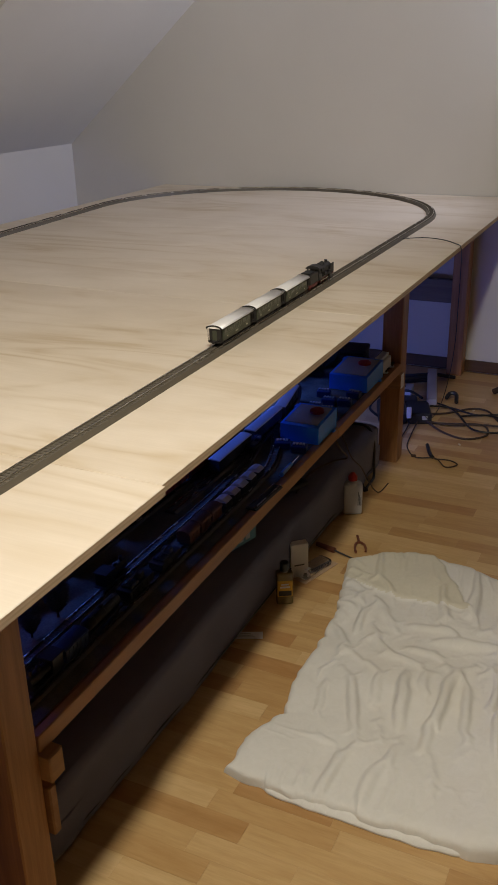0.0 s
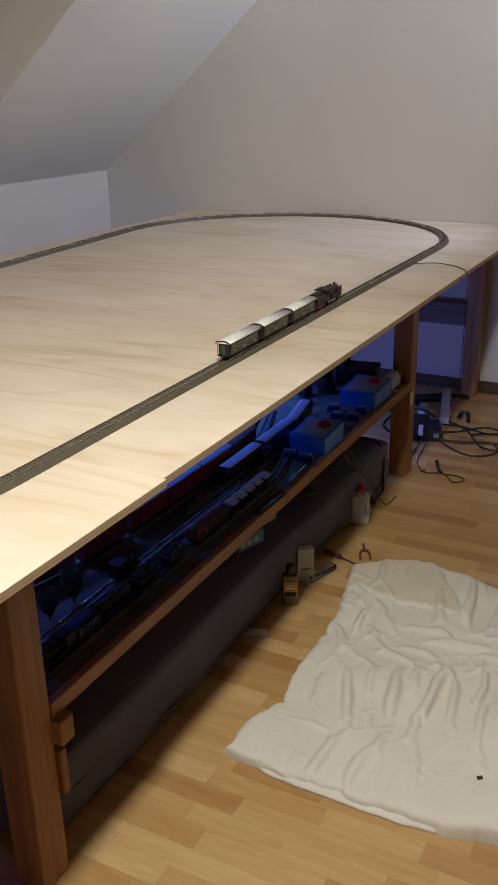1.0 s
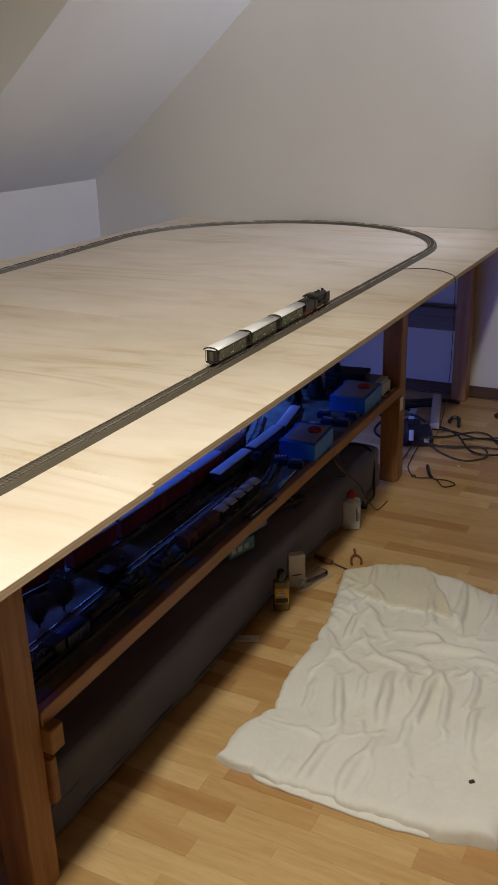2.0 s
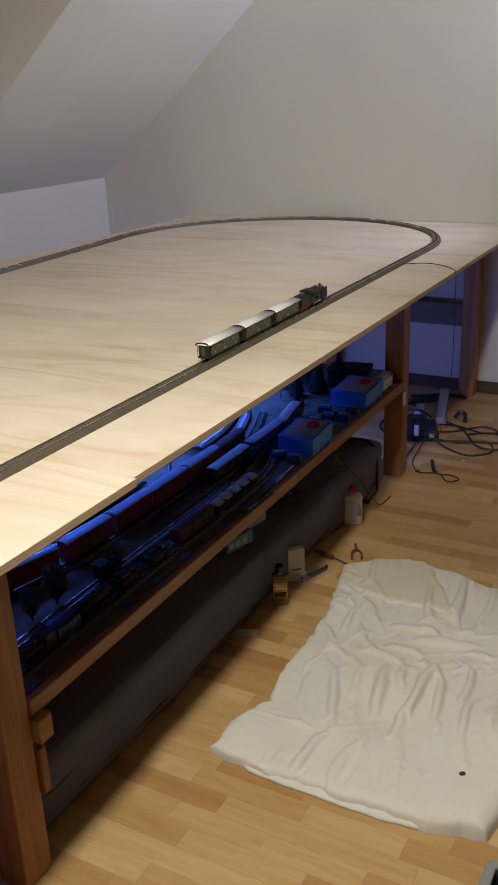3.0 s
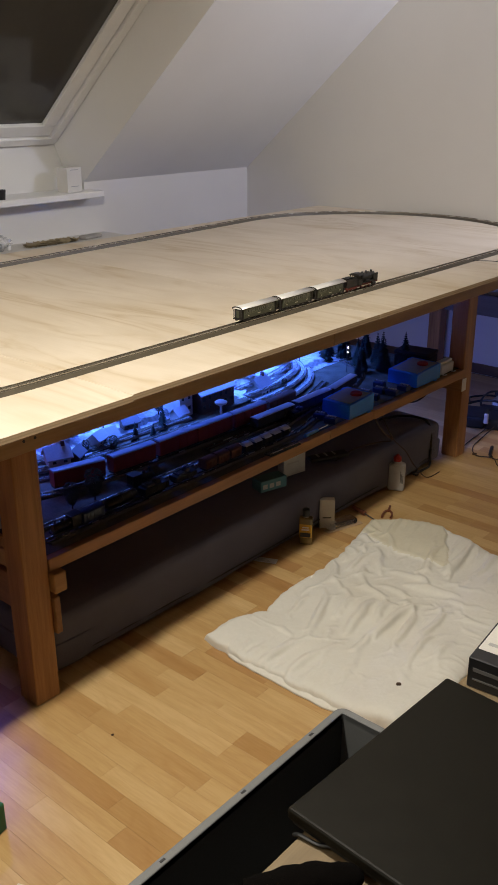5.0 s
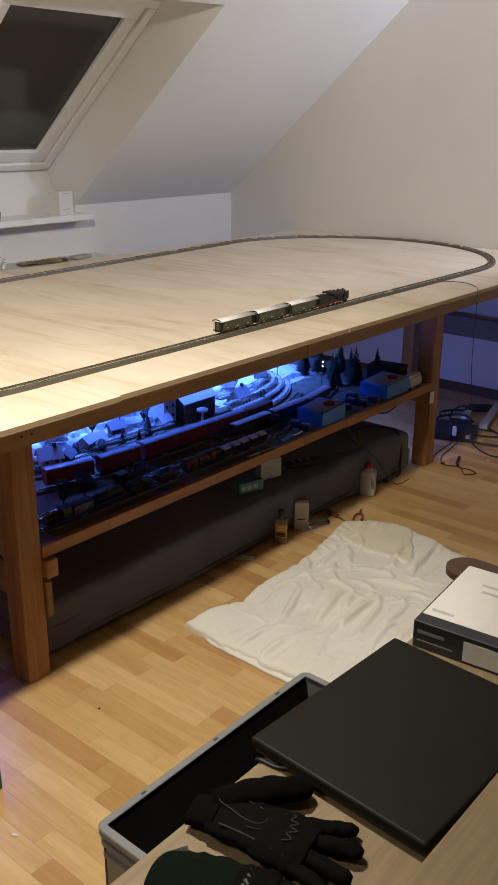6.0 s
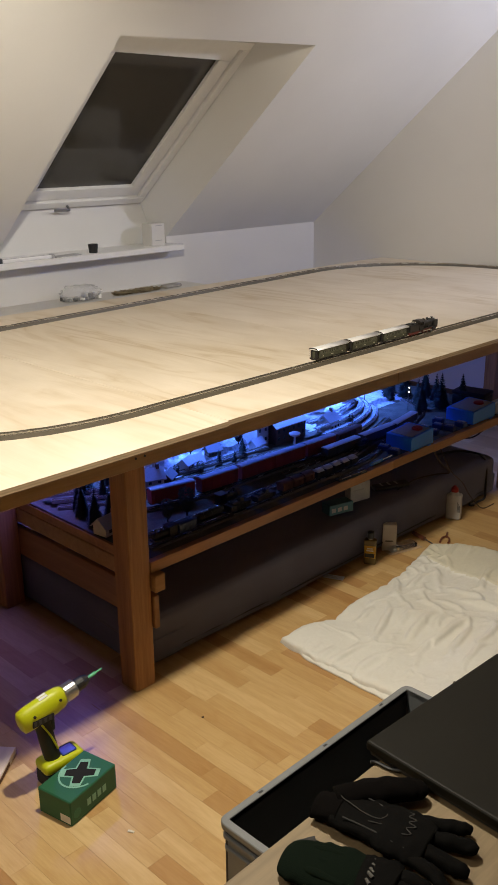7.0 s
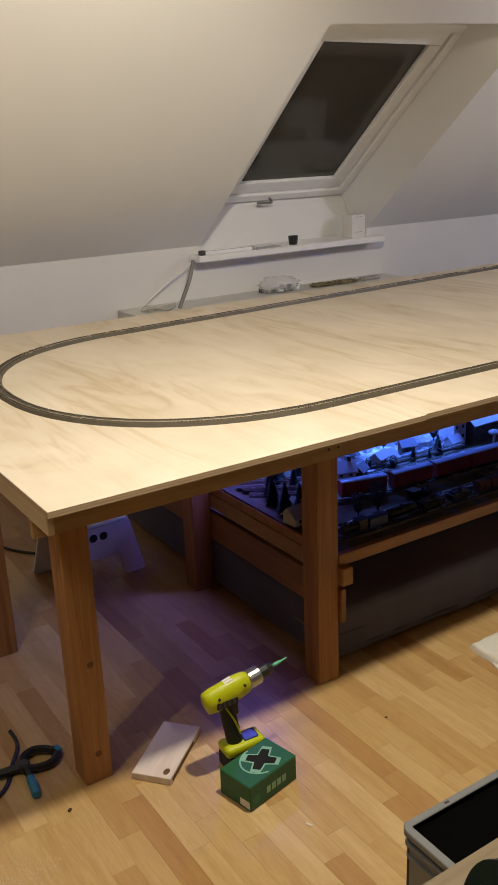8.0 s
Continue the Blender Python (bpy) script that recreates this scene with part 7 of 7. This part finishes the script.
def lower_glove():
    """A green-backed glove lying half under the other, with a grey edge and a printed band."""
    root = thing("work_glove", pose(1.342, -0.672, 0.573, 0, 0, -70), "dark green and black work glove under the other glove", "glove", "black work gloves")
    part("back", blob([(0.0, -0.128, 0.010), (0.0, -0.105, 0.015), (0.0, -0.04, 0.018), (0.0, 0.012, 0.017)], [0.028, 0.046, 0.054, 0.052], 0.30, 0.10), GREEN_KNIT, root, "dark green knitted back", smooth=True)
    part("knuckle_band", blob([(0.0, 0.000, 0.018), (0.0, 0.030, 0.019), (0.002, 0.055, 0.017)], [0.0535, 0.055, 0.052], 0.31), RUBBER_COAT, root, smooth=True)
    for base, tip, reach in ((-0.034, -0.030, 0.100), (-0.010, -0.006, 0.115), (0.014, 0.022, 0.112), (0.038, 0.048, 0.098)):
        part("finger", blob([(base, 0.040, 0.014), (tip, 0.080, 0.016), (tip, reach, 0.012), (tip, reach + 0.010, 0.010)], [0.0145, 0.0145, 0.013, 0.005], 0.75), RUBBER_COAT, root, smooth=True)
    for k, x in enumerate((-0.036, -0.024, -0.012, 0.0, 0.012)):
        part("print_bar", cord([(x, 0.014, 0.0368 - abs(x) * 0.22), (x + 0.008, 0.022 + 0.002 * (k % 2), 0.0370 - abs(x) * 0.22)], 0.0030), PRINT_GREY, root, "plain grey bar where the maker's mark stands")
    for x, lean in ((-0.026, 0.004), (-0.006, 0.010), (0.018, 0.016)):
        part("fold", blob([(x, -0.108, 0.020), (x + lean * 0.5, -0.065, 0.0285), (x + lean, -0.015, 0.0290)], [0.004, 0.0085, 0.005], 0.55, 0.10), GREEN_KNIT, root, smooth=True)
    part("grip_panel", blob([(0.016, 0.030, 0.0290), (0.020, 0.050, 0.0285), (0.022, 0.072, 0.0240)], [0.010, 0.014, 0.010], 0.35, 0.2), PRINT_GREY, root, "worn grey grip panel", smooth=True)
    part("edge_tab", blob([(-0.030, -0.115, 0.018), (-0.046, -0.090, 0.022)], [0.006, 0.007], 0.6), SEAM_GREY, root, "grey cuff tab")
    return root


KNIT = cloth("black_knit", (0.0032, 0.0025, 0.0022), 600, 0.8)
RUBBER_COAT = plain("black_rubber_coating", (0.0032, 0.0029, 0.0025), 0.8, vary=0.4, scale=90, bump=0.8)
GREEN_KNIT = cloth("dark_green_knit", (0.0044, 0.0080, 0.0048), 600, 0.8)
SEAM_GREY = plain("worn_grey_print", (0.020, 0.018, 0.016), 0.8, vary=0.6, scale=60)
PRINT_GREY = plain("grey_glove_print", (0.075, 0.070, 0.060), 0.8, vary=0.5, scale=70)
for dull in (RUBBER_COAT, KNIT, GREEN_KNIT):
    dull.node_tree.nodes["Principled BSDF"].inputs["Specular IOR Level"].default_value = 0.05
    dull.node_tree.nodes["Principled BSDF"].inputs["Sheen Weight"].default_value = 0.0
upper_glove()
lower_glove()
# the small black thing left on the sheet
hook = thing("black_clip", pose(0.785, 1.318, 0.057, 0, 0, -70), "black clip with claws lying on the cream sheet", "clip")
part("stem", cord([(0, -0.028, 0.016), (0, 0.0, 0.018), (0.004, 0.030, 0.016)], 0.017), BLACK, hook)
for a in (-50, 0, 50):
    part("claw", cord([(0, 0.03, 0.013), (0.03 * math.sin(math.radians(a)), 0.03 + 0.028 * math.cos(math.radians(a)), 0.016), (0.04 * math.sin(math.radians(a)), 0.03 + 0.04 * math.cos(math.radians(a)), 0.008)], 0.007), BLACK, hook)

# ---- laminate strips ----
def laminate_strips():
    """Strips across the room, staggered; the nearest ones are pieces of their own."""
    r = rng(12)
    base = bpy.data.objects["floor"]
    width, thick = 0.0626, 0.006
    lengths = (0.24, 0.30, 0.36, 0.42, 0.48)
    shapes = {}
    for ln in lengths:
        bm = box(0.0, ln - 0.0002, 0.0, width - 0.0002, -thick, 0.0, 0.0003)
        data = bpy.data.meshes.new("strip")
        bm.to_mesh(data)
        bm.free()
        data.materials.append(LAMINATE)
        shapes[ln] = data
    verts, faces = [], []
    rows = int((FAR_Y - NEAR_Y) / width)
    count = 0
    for j in range(rows):
        y = NEAR_Y + j * width
        # 0.166 is a joint
        y += (0.166 - NEAR_Y) % width
        x = KNEE_X - r.uniform(0, 0.3)
        while x < RIGHT_X:
            ln = r.choice(lengths)
            a, b = max(x, KNEE_X), min(x + ln, RIGHT_X)
            near = -0.15 < x and x + ln < 1.05 and -0.95 < y < 1.65 and not (0.25 < x and x + ln < 0.8 and 0.55 < y < 1.45)
            if near and count < 300:
                ob = new("strip", shapes[ln])
                ob.parent = base
                ob.location = (x, y, 0.0)
                count += 1
            elif b - a > 0.02 and y + width < FAR_Y:
                k = len(verts)
                e = 0.0002
                verts += [(a, y, -thick), (b - e, y, -thick), (b - e, y + width - e, -thick), (a, y + width - e, -thick), (a, y, 0.0), (b - e, y, 0.0), (b - e, y + width - e, 0.0), (a, y + width - e, 0.0)]
                faces += [(k + 4, k + 5, k + 6, k + 7), (k, k + 1, k + 5, k + 4), (k + 1, k + 2, k + 6, k + 5), (k + 2, k + 3, k + 7, k + 6), (k + 3, k, k + 4, k + 7)]
            x += ln
    data = bpy.data.meshes.new("strip_rest")
    data.from_pydata(verts, [], faces)
    data.materials.append(LAMINATE_REST)
    rest = new("strip_rest", data)
    rest.parent = base
    rest["kind"] = "stuff"


laminate_strips()
